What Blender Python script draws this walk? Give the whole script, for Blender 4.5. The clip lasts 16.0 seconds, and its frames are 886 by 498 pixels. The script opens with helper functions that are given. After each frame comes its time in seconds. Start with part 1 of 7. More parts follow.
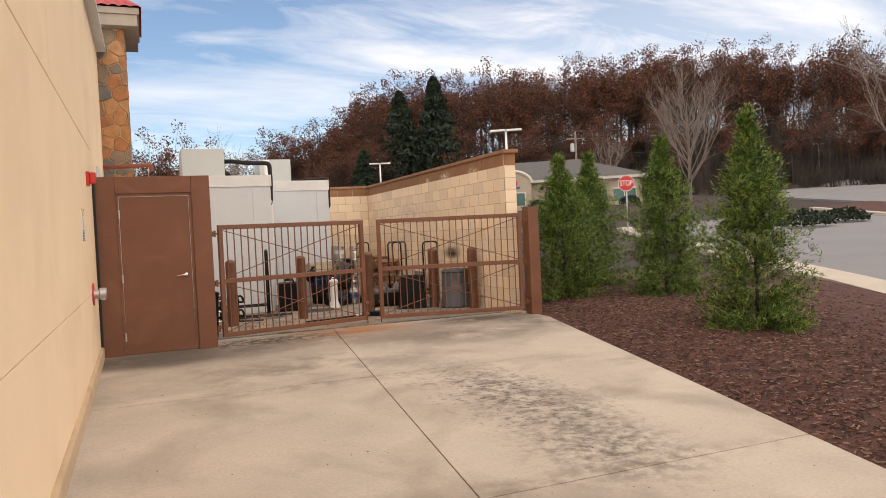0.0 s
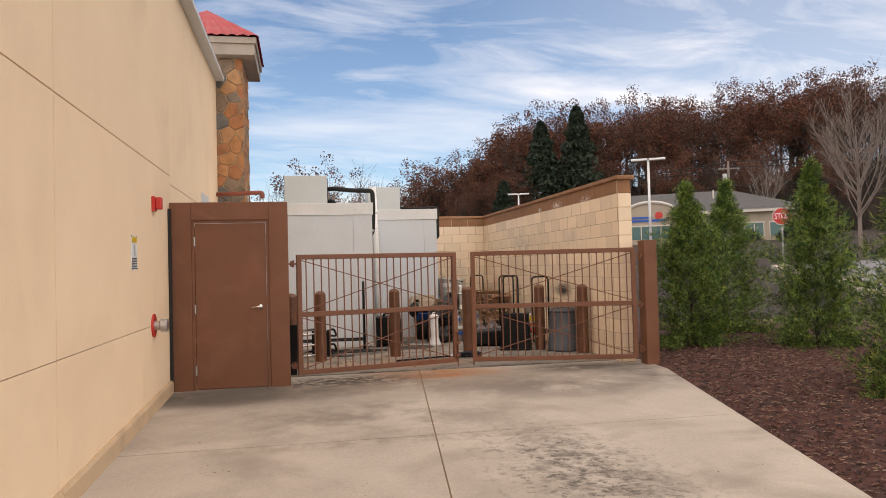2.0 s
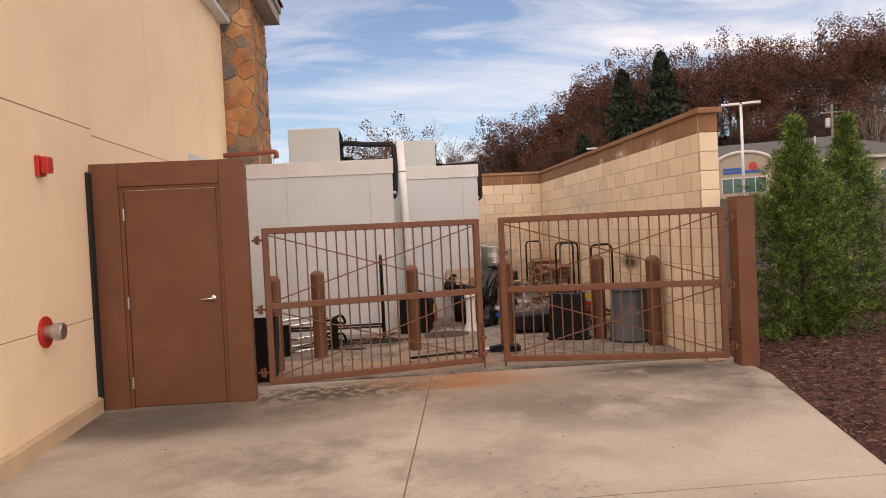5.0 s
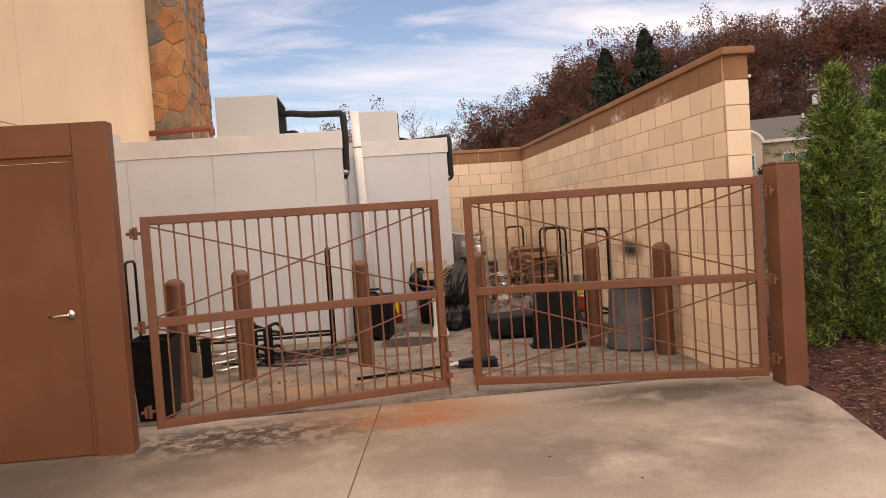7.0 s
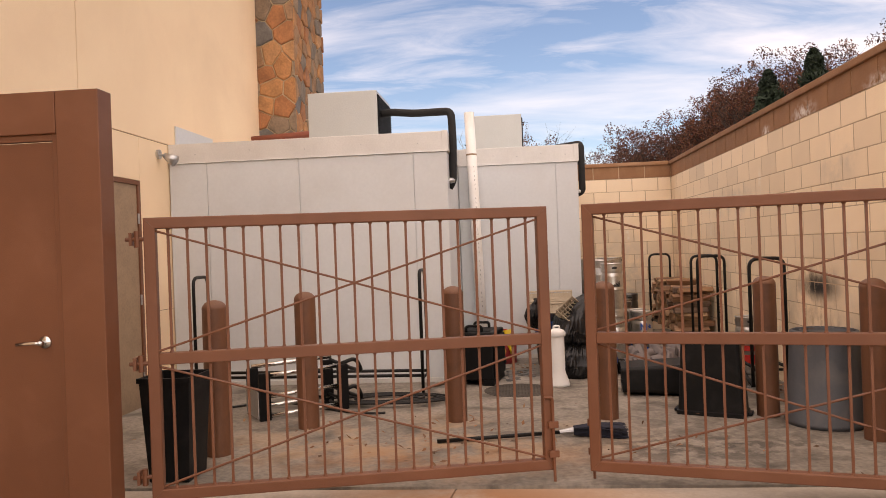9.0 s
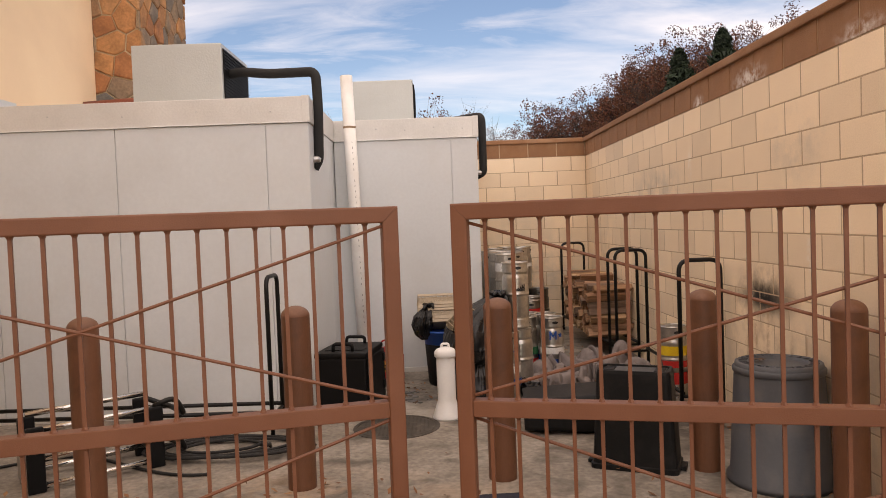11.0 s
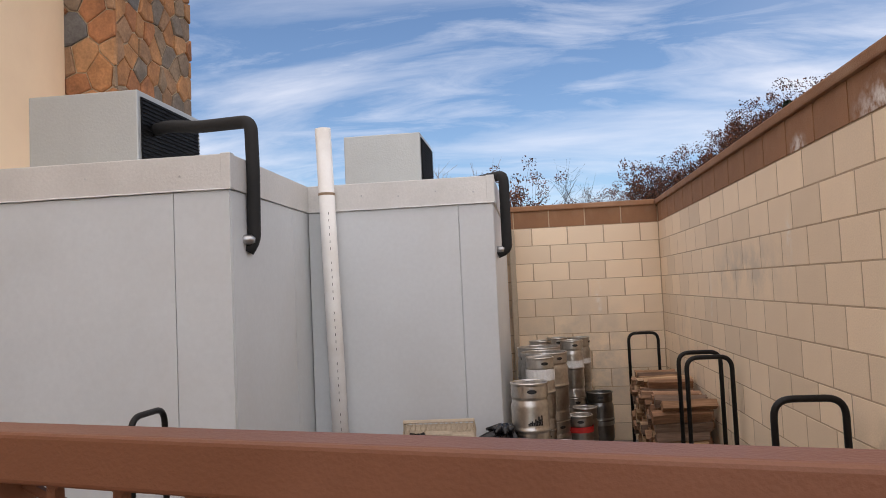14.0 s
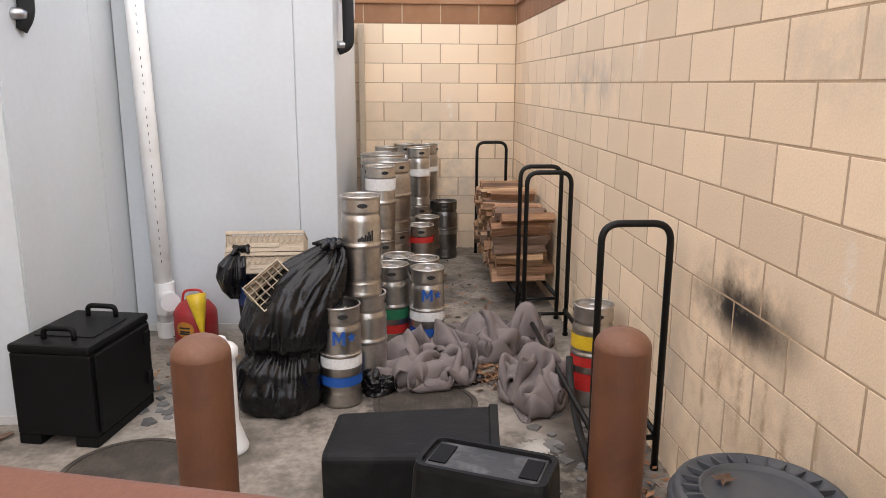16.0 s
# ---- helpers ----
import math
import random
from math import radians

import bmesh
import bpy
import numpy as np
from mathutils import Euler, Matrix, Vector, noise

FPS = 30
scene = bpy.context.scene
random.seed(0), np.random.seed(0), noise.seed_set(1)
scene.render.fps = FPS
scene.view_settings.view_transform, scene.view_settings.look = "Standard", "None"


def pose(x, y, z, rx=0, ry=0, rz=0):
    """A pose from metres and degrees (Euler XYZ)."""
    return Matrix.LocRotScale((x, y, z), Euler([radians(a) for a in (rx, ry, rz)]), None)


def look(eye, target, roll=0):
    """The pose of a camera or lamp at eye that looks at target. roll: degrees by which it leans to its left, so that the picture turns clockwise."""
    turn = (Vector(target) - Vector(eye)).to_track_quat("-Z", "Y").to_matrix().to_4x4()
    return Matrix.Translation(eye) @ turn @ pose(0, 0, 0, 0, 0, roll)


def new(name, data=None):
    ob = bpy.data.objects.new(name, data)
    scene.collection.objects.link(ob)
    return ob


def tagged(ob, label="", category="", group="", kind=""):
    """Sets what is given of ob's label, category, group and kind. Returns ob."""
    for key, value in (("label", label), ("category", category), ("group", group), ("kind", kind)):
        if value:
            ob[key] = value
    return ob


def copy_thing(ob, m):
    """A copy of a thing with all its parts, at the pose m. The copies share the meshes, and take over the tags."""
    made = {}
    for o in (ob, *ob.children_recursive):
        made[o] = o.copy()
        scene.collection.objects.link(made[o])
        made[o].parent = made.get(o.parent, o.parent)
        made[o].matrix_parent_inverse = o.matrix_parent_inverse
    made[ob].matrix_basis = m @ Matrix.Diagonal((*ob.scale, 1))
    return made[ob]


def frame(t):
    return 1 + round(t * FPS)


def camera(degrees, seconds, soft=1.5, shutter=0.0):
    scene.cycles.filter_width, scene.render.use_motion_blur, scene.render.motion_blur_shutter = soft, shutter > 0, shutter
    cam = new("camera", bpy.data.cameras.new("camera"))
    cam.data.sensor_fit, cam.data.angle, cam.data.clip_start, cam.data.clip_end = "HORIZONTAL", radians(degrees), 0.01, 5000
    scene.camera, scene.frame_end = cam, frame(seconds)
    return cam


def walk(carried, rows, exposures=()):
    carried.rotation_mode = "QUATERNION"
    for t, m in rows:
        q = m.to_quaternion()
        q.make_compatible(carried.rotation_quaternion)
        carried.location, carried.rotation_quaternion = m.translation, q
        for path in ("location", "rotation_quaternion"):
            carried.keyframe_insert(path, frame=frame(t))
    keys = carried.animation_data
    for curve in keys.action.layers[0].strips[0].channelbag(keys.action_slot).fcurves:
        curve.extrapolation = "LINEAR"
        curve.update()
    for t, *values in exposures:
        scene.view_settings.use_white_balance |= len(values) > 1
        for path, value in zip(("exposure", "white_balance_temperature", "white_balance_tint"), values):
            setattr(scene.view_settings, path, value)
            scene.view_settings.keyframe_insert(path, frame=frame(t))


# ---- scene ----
cam = camera(61.9, 16.0, soft=0.9)
PATH = [
    (0, (0.193, 0.249, 1.678), (0.941, 2.104, 1.631), -2.8),
    (0.5, (0.495, 0.499, 1.692), (1.081, 2.411, 1.7), -2.6),
    (1, (0.794, 0.647, 1.707), (1.284, 2.585, 1.74), -2.7),
    (1.5, (1.028, 0.848, 1.689), (1.442, 2.804, 1.749), -1.8),
    (2, (1.186, 1.103, 1.699), (1.565, 3.066, 1.75), -1.5),
    (2.5, (1.415, 1.38, 1.693), (1.739, 3.353, 1.699), -1.7),
    (3, (1.65, 1.714, 1.688), (1.864, 3.702, 1.659), -1.3),
    (3.5, (1.814, 2.147, 1.698), (2.036, 4.133, 1.624), -1.9),
    (4, (2.05, 2.534, 1.704), (2.297, 4.518, 1.647), -2.2),
    (4.2, (2.118, 2.713, 1.758), (2.348, 4.699, 1.712), -2.0),
    (6.3, (2.659, 4.662, 1.823), (2.73, 6.658, 1.727), -4.6),
    (6.5, (2.707, 4.846, 1.813), (2.816, 6.841, 1.704), -5.1),
    (7, (2.781, 5.291, 1.777), (2.97, 7.28, 1.688), -3.9),
    (7.5, (2.845, 5.772, 1.755), (3.069, 7.758, 1.674), -3.0),
    (8, (2.99, 6.175, 1.683), (2.98, 8.174, 1.665), -2.7),
    (8.2, (3.03, 6.335, 1.673), (2.859, 8.327, 1.697), -2.1),
    (10.3, (3.247, 7.88, 1.827), (3.052, 9.869, 1.751), -2.2),
    (10.5, (3.276, 8.046, 1.858), (3.147, 10.04, 1.773), -2.0),
    (11, (3.466, 8.492, 1.849), (3.493, 10.49, 1.776), -2.2),
    (11.5, (3.568, 8.876, 1.856), (3.586, 10.876, 1.811), -1.8),
    (12, (3.666, 9.268, 1.904), (3.617, 11.268, 1.918), -3.5),
    (12.5, (3.834, 9.584, 1.921), (3.726, 11.578, 2.024), -3.6),
    (13, (3.981, 9.89, 1.982), (3.823, 11.878, 2.135), -2.2),
    (13.5, (4.079, 10.186, 2.027), (3.882, 12.17, 2.181), -1.7),
    (14, (4.241, 10.423, 2.061), (4.002, 12.406, 2.169), -2.6),
    (14.5, (4.378, 10.658, 2.114), (4.189, 12.649, 2.101), -2.2),
    (15, (4.406, 10.769, 2.111), (4.278, 12.755, 1.908), -2.3),
    (15.5, (4.414, 10.817, 2.095), (4.482, 12.78, 1.717), -0.4),
    (16, (4.401, 10.824, 2.085), (4.518, 12.773, 1.65), 0.3),
]
walk(cam, [(t, look(eye, target, roll)) for t, eye, target, roll in PATH],
     exposures=[(0, 0.55, 6850, 12), (1.5, 0.42, 6600, 12), (4, 0.40, 6800, 16), (7, 0.55, 7400, 21), (8, 0.6, 7350, 21), (11, 0.51, 7150, 18), (13, 0.28, 6100, 12), (14, 0.27, 6100, 13), (15, 0.50, 6500, 13), (16, 1.08, 5900, 10)])


# ---------- world, sun ----------
SUN_EL, SUN_AZ = 55, 195      # degrees above the horizon; clockwise from ahead
world = bpy.data.worlds.new("sky")
scene.world = world
world.use_nodes = True


def build_sky():
    nt = world.node_tree
    N, L = nt.nodes, nt.links
    N.clear()
    out = N.new("ShaderNodeOutputWorld")
    bg = N.new("ShaderNodeBackground")
    sky = N.new("ShaderNodeTexSky")
    sky.sky_type = "NISHITA"
    sky.sun_disc = False
    sky.sun_elevation, sky.sun_rotation = radians(SUN_EL), radians(SUN_AZ)
    sky.air_density, sky.dust_density, sky.ozone_density = 1.05, 0.25, 3.2
    co = N.new("ShaderNodeTexCoord")
    sep = N.new("ShaderNodeSeparateXYZ")
    L.new(co.outputs["Generated"], sep.inputs[0])
    zz = N.new("ShaderNodeMath"); zz.operation = "MAXIMUM"; zz.inputs[1].default_value = 0.0
    L.new(sep.outputs[2], zz.inputs[0])
    za = N.new("ShaderNodeMath"); za.operation = "ADD"; za.inputs[1].default_value = 0.16
    L.new(zz.outputs[0], za.inputs[0])
    dx = N.new("ShaderNodeMath"); dx.operation = "DIVIDE"
    dy = N.new("ShaderNodeMath"); dy.operation = "DIVIDE"
    L.new(sep.outputs[0], dx.inputs[0]); L.new(za.outputs[0], dx.inputs[1])
    L.new(sep.outputs[1], dy.inputs[0]); L.new(za.outputs[0], dy.inputs[1])
    comb = N.new("ShaderNodeCombineXYZ")
    L.new(dx.outputs[0], comb.inputs[0]); L.new(dy.outputs[0], comb.inputs[1])
    rot = N.new("ShaderNodeMapping")
    rot.inputs["Rotation"].default_value = (0, 0, radians(-38))
    rot.inputs["Scale"].default_value = (0.55, 1.3, 1)
    rot.inputs["Location"].default_value = (1.7, 0.45, 0)
    L.new(comb.outputs[0], rot.inputs[0])
    n1 = N.new("ShaderNodeTexNoise")
    n1.inputs["Scale"].default_value, n1.inputs["Detail"].default_value = 1.15, 9
    n1.inputs["Roughness"].default_value, n1.inputs["Distortion"].default_value = 0.56, 0.5
    L.new(rot.outputs[0], n1.inputs["Vector"])
    r1 = N.new("ShaderNodeValToRGB")
    r1.color_ramp.elements[0].position, r1.color_ramp.elements[1].position = 0.465, 0.75
    L.new(n1.outputs["Fac"], r1.inputs[0])
    rot2 = N.new("ShaderNodeMapping")
    rot2.inputs["Rotation"].default_value = (0, 0, radians(-20))
    rot2.inputs["Scale"].default_value = (1.0, 2.3, 1)
    rot2.inputs["Location"].default_value = (4.2, 2.1, 0)
    L.new(comb.outputs[0], rot2.inputs[0])
    n2 = N.new("ShaderNodeTexNoise")
    n2.inputs["Scale"].default_value, n2.inputs["Detail"].default_value = 1.7, 11
    n2.inputs["Roughness"].default_value, n2.inputs["Distortion"].default_value = 0.62, 0.8
    L.new(rot2.outputs[0], n2.inputs["Vector"])
    r2 = N.new("ShaderNodeMapRange")
    r2.inputs["From Min"].default_value, r2.inputs["From Max"].default_value = 0.47, 0.74
    r2.inputs["To Max"].default_value = 0.5
    L.new(n2.outputs["Fac"], r2.inputs["Value"])
    both = N.new("ShaderNodeMath"); both.operation = "MAXIMUM"
    L.new(r1.outputs["Color"], both.inputs[0]); L.new(r2.outputs[0], both.inputs[1])
    # thicker, whiter veil towards the sun's side
    side = N.new("ShaderNodeVectorMath"); side.operation = "DOT_PRODUCT"
    a = radians(62)
    side.inputs[1].default_value = (math.sin(a), math.cos(a), 0)
    L.new(co.outputs["Generated"], side.inputs[0])
    sr = N.new("ShaderNodeMapRange")
    sr.inputs["From Min"].default_value, sr.inputs["From Max"].default_value = 0.6, 1.0
    sr.inputs["To Min"].default_value, sr.inputs["To Max"].default_value = 0.0, 0.4
    L.new(side.outputs["Value"], sr.inputs["Value"])
    cov = N.new("ShaderNodeMath"); cov.operation = "ADD"; cov.use_clamp = True
    L.new(both.outputs[0], cov.inputs[0]); L.new(sr.outputs[0], cov.inputs[1])
    mul = N.new("ShaderNodeMath"); mul.operation = "MULTIPLY"; mul.inputs[1].default_value = 0.88
    L.new(cov.outputs[0], mul.inputs[0])
    mix = N.new("ShaderNodeMix"); mix.data_type = "RGBA"
    L.new(mul.outputs[0], mix.inputs["Factor"])
    L.new(sky.outputs[0], mix.inputs["A"])
    mix.inputs["B"].default_value = (*CLOUD, 1)
    L.new(mix.outputs["Result"], bg.inputs["Color"])
    bg.inputs["Strength"].default_value = SKY_STRENGTH
    L.new(bg.outputs[0], out.inputs[0])


CLOUD, SKY_STRENGTH = (9.0, 8.75, 8.7), 0.098
build_sky()
sun = new("sun", bpy.data.lights.new("sun", "SUN"))
sun.data.energy, sun.data.angle, sun.data.color = 2.7, radians(150), (1.0, 0.80, 0.56)
sd = Vector((math.sin(radians(SUN_AZ)) * math.cos(radians(SUN_EL)), math.cos(radians(SUN_AZ)) * math.cos(radians(SUN_EL)), math.sin(radians(SUN_EL))))
sun.matrix_world = look(sd * 50, (0, 0, 0))


# ---------- materials ----------
def mat(name, c1, c2=None, scale=6.0, rough=0.8, metal=0.0, bump=0.15, bscale=60.0, fine=0.12, vary=0.0, stain=None, stain_scale=1.2, stain_amt=0.5, stretch=(1, 1, 1), spec=0.5, island=False):
    """A surface: two tones mixed by a slow noise, fine grain, stains, relief."""
    m = bpy.data.materials.new(name)
    m.use_nodes = True
    nt = m.node_tree
    N, L = nt.nodes, nt.links
    b = N["Principled BSDF"]
    co = N.new("ShaderNodeTexCoord")
    mp = N.new("ShaderNodeMapping")
    mp.inputs["Scale"].default_value = stretch
    L.new(co.outputs["Object"], mp.inputs[0])
    c2 = c2 or tuple(v * 0.8 for v in c1)
    n = N.new("ShaderNodeTexNoise")
    n.inputs["Scale"].default_value, n.inputs["Detail"].default_value, n.inputs["Roughness"].default_value = scale, 5, 0.6
    L.new(mp.outputs[0], n.inputs["Vector"])
    r = N.new("ShaderNodeValToRGB")
    r.color_ramp.elements[0].position, r.color_ramp.elements[1].position = 0.3, 0.7
    r.color_ramp.elements[0].color, r.color_ramp.elements[1].color = (*c2, 1), (*c1, 1)
    L.new(n.outputs["Fac"], r.inputs[0])
    col = r.outputs["Color"]
    g = N.new("ShaderNodeTexNoise")
    g.inputs["Scale"].default_value, g.inputs["Detail"].default_value = bscale, 7
    L.new(mp.outputs[0], g.inputs["Vector"])
    if fine:
        gm = N.new("ShaderNodeMapRange")
        gm.inputs["From Min"].default_value, gm.inputs["From Max"].default_value = 0.25, 0.75
        gm.inputs["To Min"].default_value, gm.inputs["To Max"].default_value = 1 - fine, 1 + fine
        L.new(g.outputs["Fac"], gm.inputs["Value"])
        mx = N.new("ShaderNodeVectorMath"); mx.operation = "SCALE"
        L.new(col, mx.inputs[0]); L.new(gm.outputs[0], mx.inputs["Scale"])
        col = mx.outputs[0]
    if stain:
        s = N.new("ShaderNodeTexNoise")
        s.inputs["Scale"].default_value, s.inputs["Detail"].default_value, s.inputs["Distortion"].default_value = stain_scale, 7, 0.6
        L.new(co.outputs["Object"], s.inputs["Vector"])
        sr = N.new("ShaderNodeMapRange")
        sr.inputs["From Min"].default_value, sr.inputs["From Max"].default_value = 0.5, 0.72
        sr.inputs["To Max"].default_value = stain_amt
        L.new(s.outputs["Fac"], sr.inputs["Value"])
        mi = N.new("ShaderNodeMix"); mi.data_type = "RGBA"
        L.new(sr.outputs[0], mi.inputs["Factor"]); L.new(col, mi.inputs["A"])
        mi.inputs["B"].default_value = (*stain, 1)
        col = mi.outputs["Result"]
    if vary:
        rnd = N.new("ShaderNodeNewGeometry").outputs["Random Per Island"] if island else N.new("ShaderNodeObjectInfo").outputs["Random"]
        vm = N.new("ShaderNodeMapRange")
        vm.inputs["To Min"].default_value, vm.inputs["To Max"].default_value = 1 - vary, 1 + vary
        L.new(rnd, vm.inputs["Value"])
        vx = N.new("ShaderNodeVectorMath"); vx.operation = "SCALE"
        L.new(col, vx.inputs[0]); L.new(vm.outputs[0], vx.inputs["Scale"])
        col = vx.outputs[0]
    L.new(col, b.inputs["Base Color"])
    b.inputs["Roughness"].default_value, b.inputs["Metallic"].default_value = rough, metal
    b.inputs["Specular IOR Level"].default_value = spec
    rr = N.new("ShaderNodeMapRange")
    rr.inputs["To Min"].default_value, rr.inputs["To Max"].default_value = max(0.03, rough - 0.1), min(1, rough + 0.1)
    L.new(n.outputs["Fac"], rr.inputs["Value"])
    L.new(rr.outputs[0], b.inputs["Roughness"])
    if bump:
        bp = N.new("ShaderNodeBump")
        bp.inputs["Strength"].default_value, bp.inputs["Distance"].default_value = bump, 0.01
        L.new(g.outputs["Fac"], bp.inputs["Height"])
        L.new(bp.outputs[0], b.inputs["Normal"])
    return m


def ramp_by_random(m, colours, island=True):
    """Swap a material's two tones for a row of colours, picked piece by piece."""
    nt = m.node_tree
    N, L = nt.nodes, nt.links
    src = N.new("ShaderNodeNewGeometry").outputs["Random Per Island"] if island else N.new("ShaderNodeObjectInfo").outputs["Random"]
    r = N.new("ShaderNodeValToRGB")
    r.color_ramp.interpolation = "CONSTANT"
    els = r.color_ramp.elements
    while len(els) < len(colours):
        els.new(0.5)
    for i, c in enumerate(colours):
        els[i].position = i / len(colours)
        els[i].color = (*c, 1)
    L.new(src, r.inputs[0])
    old = N["Principled BSDF"].inputs["Base Color"].links[0].from_socket
    mi = N.new("ShaderNodeMix"); mi.data_type = "RGBA"; mi.blend_type = "MULTIPLY"
    mi.inputs["Factor"].default_value = 1.0
    L.new(r.outputs[0], mi.inputs["A"]); L.new(old, mi.inputs["B"])
    L.new(mi.outputs["Result"], N["Principled BSDF"].inputs["Base Color"])
    return m


def add_blobs(m, blobs):
    """Stains and tone patches with a place and shape of their own: (centre, radii, colour, amount, grain), broken up by
    noise.
    """
    nt = m.node_tree
    N, L = nt.nodes, nt.links
    geo = N.new("ShaderNodeNewGeometry")
    inp = N["Principled BSDF"].inputs["Base Color"]
    for c, rad, colour, amount, grain, *edge in blobs:
        sub = N.new("ShaderNodeVectorMath"); sub.operation = "SUBTRACT"; sub.inputs[1].default_value = c
        L.new(geo.outputs["Position"], sub.inputs[0])
        div = N.new("ShaderNodeVectorMath"); div.operation = "DIVIDE"; div.inputs[1].default_value = rad
        L.new(sub.outputs[0], div.inputs[0])
        ln = N.new("ShaderNodeVectorMath"); ln.operation = "LENGTH"
        L.new(div.outputs[0], ln.inputs[0])
        fall = N.new("ShaderNodeMapRange")
        fall.interpolation_type = "SMOOTHSTEP"
        fall.inputs["From Min"].default_value, fall.inputs["From Max"].default_value = 1.0, 0.1
        L.new(ln.outputs["Value"], fall.inputs["Value"])
        ns = N.new("ShaderNodeTexNoise")
        ns.inputs["Scale"].default_value, ns.inputs["Detail"].default_value, ns.inputs["Roughness"].default_value = grain, 6, 0.65
        L.new(geo.outputs["Position"], ns.inputs["Vector"])
        nm = N.new("ShaderNodeMapRange")
        nm.inputs["From Min"].default_value, nm.inputs["From Max"].default_value = edge or ((0.42, 0.62) if amount < 1 else (0.22, 0.5))
        L.new(ns.outputs["Fac"], nm.inputs["Value"])
        mul = N.new("ShaderNodeMath"); mul.operation = "MULTIPLY"
        L.new(fall.outputs[0], mul.inputs[0]); L.new(nm.outputs[0], mul.inputs[1])
        am = N.new("ShaderNodeMath"); am.operation = "MULTIPLY"; am.inputs[1].default_value = amount
        L.new(mul.outputs[0], am.inputs[0])
        mi = N.new("ShaderNodeMix"); mi.data_type = "RGBA"
        L.new(am.outputs[0], mi.inputs["Factor"])
        L.new(inp.links[0].from_socket, mi.inputs["A"])
        mi.inputs["B"].default_value = (*colour, 1)
        L.new(mi.outputs["Result"], inp)
    return m


M_STUCCO = mat("stucco", (0.92, 0.72, 0.49), (0.88, 0.67, 0.45), 1.1, 0.9, bump=0.35, bscale=140, fine=0.05, stain=(0.68, 0.50, 0.33), stain_scale=0.7, stain_amt=0.35)
M_JOINT = mat("joint_sealant", (0.36, 0.25, 0.16), rough=0.8)
M_BASE = mat("base_coat", (0.62, 0.46, 0.29), (0.52, 0.38, 0.24), 3, 0.9, bump=0.3, bscale=90, stain=(0.35, 0.25, 0.16))
M_CONCRETE = mat("concrete", (0.54, 0.475, 0.40), (0.42, 0.365, 0.305), 1.0, 0.85, bump=0.15, bscale=45, fine=0.10, stain=(0.22, 0.18, 0.14), stain_scale=0.8, stain_amt=0.7)
M_YARD = mat("yard_concrete", (0.31, 0.275, 0.235), (0.19, 0.165, 0.135), 2.2, 0.85, bump=0.5, bscale=30, fine=0.3, stain=(0.08, 0.068, 0.056), stain_scale=3.2, stain_amt=0.95)
M_BLOCK = mat("painted_block", (0.89, 0.73, 0.53), (0.82, 0.66, 0.47), 1.3, 0.85, bump=0.18, bscale=110, fine=0.06, vary=0.10)
M_BAND = mat("brown_band", (0.33, 0.17, 0.085), (0.25, 0.125, 0.06), 2.5, 0.85, bump=0.4, bscale=130, fine=0.1, stain=(0.42, 0.27, 0.17), stain_scale=3, stain_amt=0.4, vary=0.06)
M_MORTAR = mat("mortar", (0.55, 0.41, 0.27), rough=0.95)
M_BROWN = mat("brown_paint", (0.18, 0.068, 0.031), (0.15, 0.056, 0.026), 2.0, 0.5, bump=0.12, bscale=200, fine=0.05, stain=(0.27, 0.12, 0.07), stain_scale=3, stain_amt=0.25)
M_STEEL = mat("galvanised", (0.55, 0.55, 0.55), (0.42, 0.42, 0.43), 8, 0.35, 1.0)
M_KEG = mat("keg_steel", (0.62, 0.60, 0.57), (0.47, 0.45, 0.42), 7, 0.33, 1.0, bump=0.06, bscale=40, fine=0.14, vary=0.14, stain=(0.36, 0.33, 0.29), stain_scale=5, stain_amt=0.45)
M_KEGDARK = mat("keg_steel_dark", (0.30, 0.29, 0.28), (0.2, 0.2, 0.19), 9, 0.33, 1.0)
M_PANEL = mat("cooler_panel", (0.64, 0.67, 0.69), (0.58, 0.605, 0.62), 1.0, 0.42, bump=0.05, bscale=30, fine=0.03, stain=(0.56, 0.56, 0.55), stain_scale=1.3, stain_amt=0.4)
M_FASCIA = mat("cooler_trim", (0.70, 0.69, 0.67), (0.6, 0.59, 0.57), 2.5, 0.4, 0.2, fine=0.05)
M_ACMET = mat("condenser_case", (0.52, 0.54, 0.53), (0.46, 0.48, 0.47), 1.5, 0.4, 0.3, fine=0.03)
M_BLACK = mat("black_plastic", (0.007, 0.007, 0.008), (0.005, 0.005, 0.005), 5, 0.5, bump=0.15, bscale=220, spec=0.16)
M_TUBE = mat("black_tube", (0.010, 0.010, 0.010), (0.007, 0.007, 0.007), 9, 0.38, bump=0.1, spec=0.25)
M_FOAM = mat("pipe_foam", (0.012, 0.012, 0.012), rough=0.75, bump=0.3, bscale=40)
M_PVC = mat("pvc", (0.86, 0.86, 0.85), (0.74, 0.72, 0.68), 2, 0.35, bump=0.0, fine=0.02, stain=(0.5, 0.45, 0.38), stain_scale=3, stain_amt=0.3)
M_MULCH = mat("mulch", (0.115, 0.045, 0.032), (0.04, 0.018, 0.014), 7, 0.95, bump=0.9, bscale=45, fine=0.5)
M_ASPHALT = mat("asphalt", (0.24, 0.24, 0.245), (0.19, 0.19, 0.195), 0.4, 0.85, bump=0.2, bscale=60, fine=0.1)
M_KERB = mat("kerb_concrete", (0.55, 0.49, 0.41), (0.45, 0.40, 0.33), 1.5, 0.9)
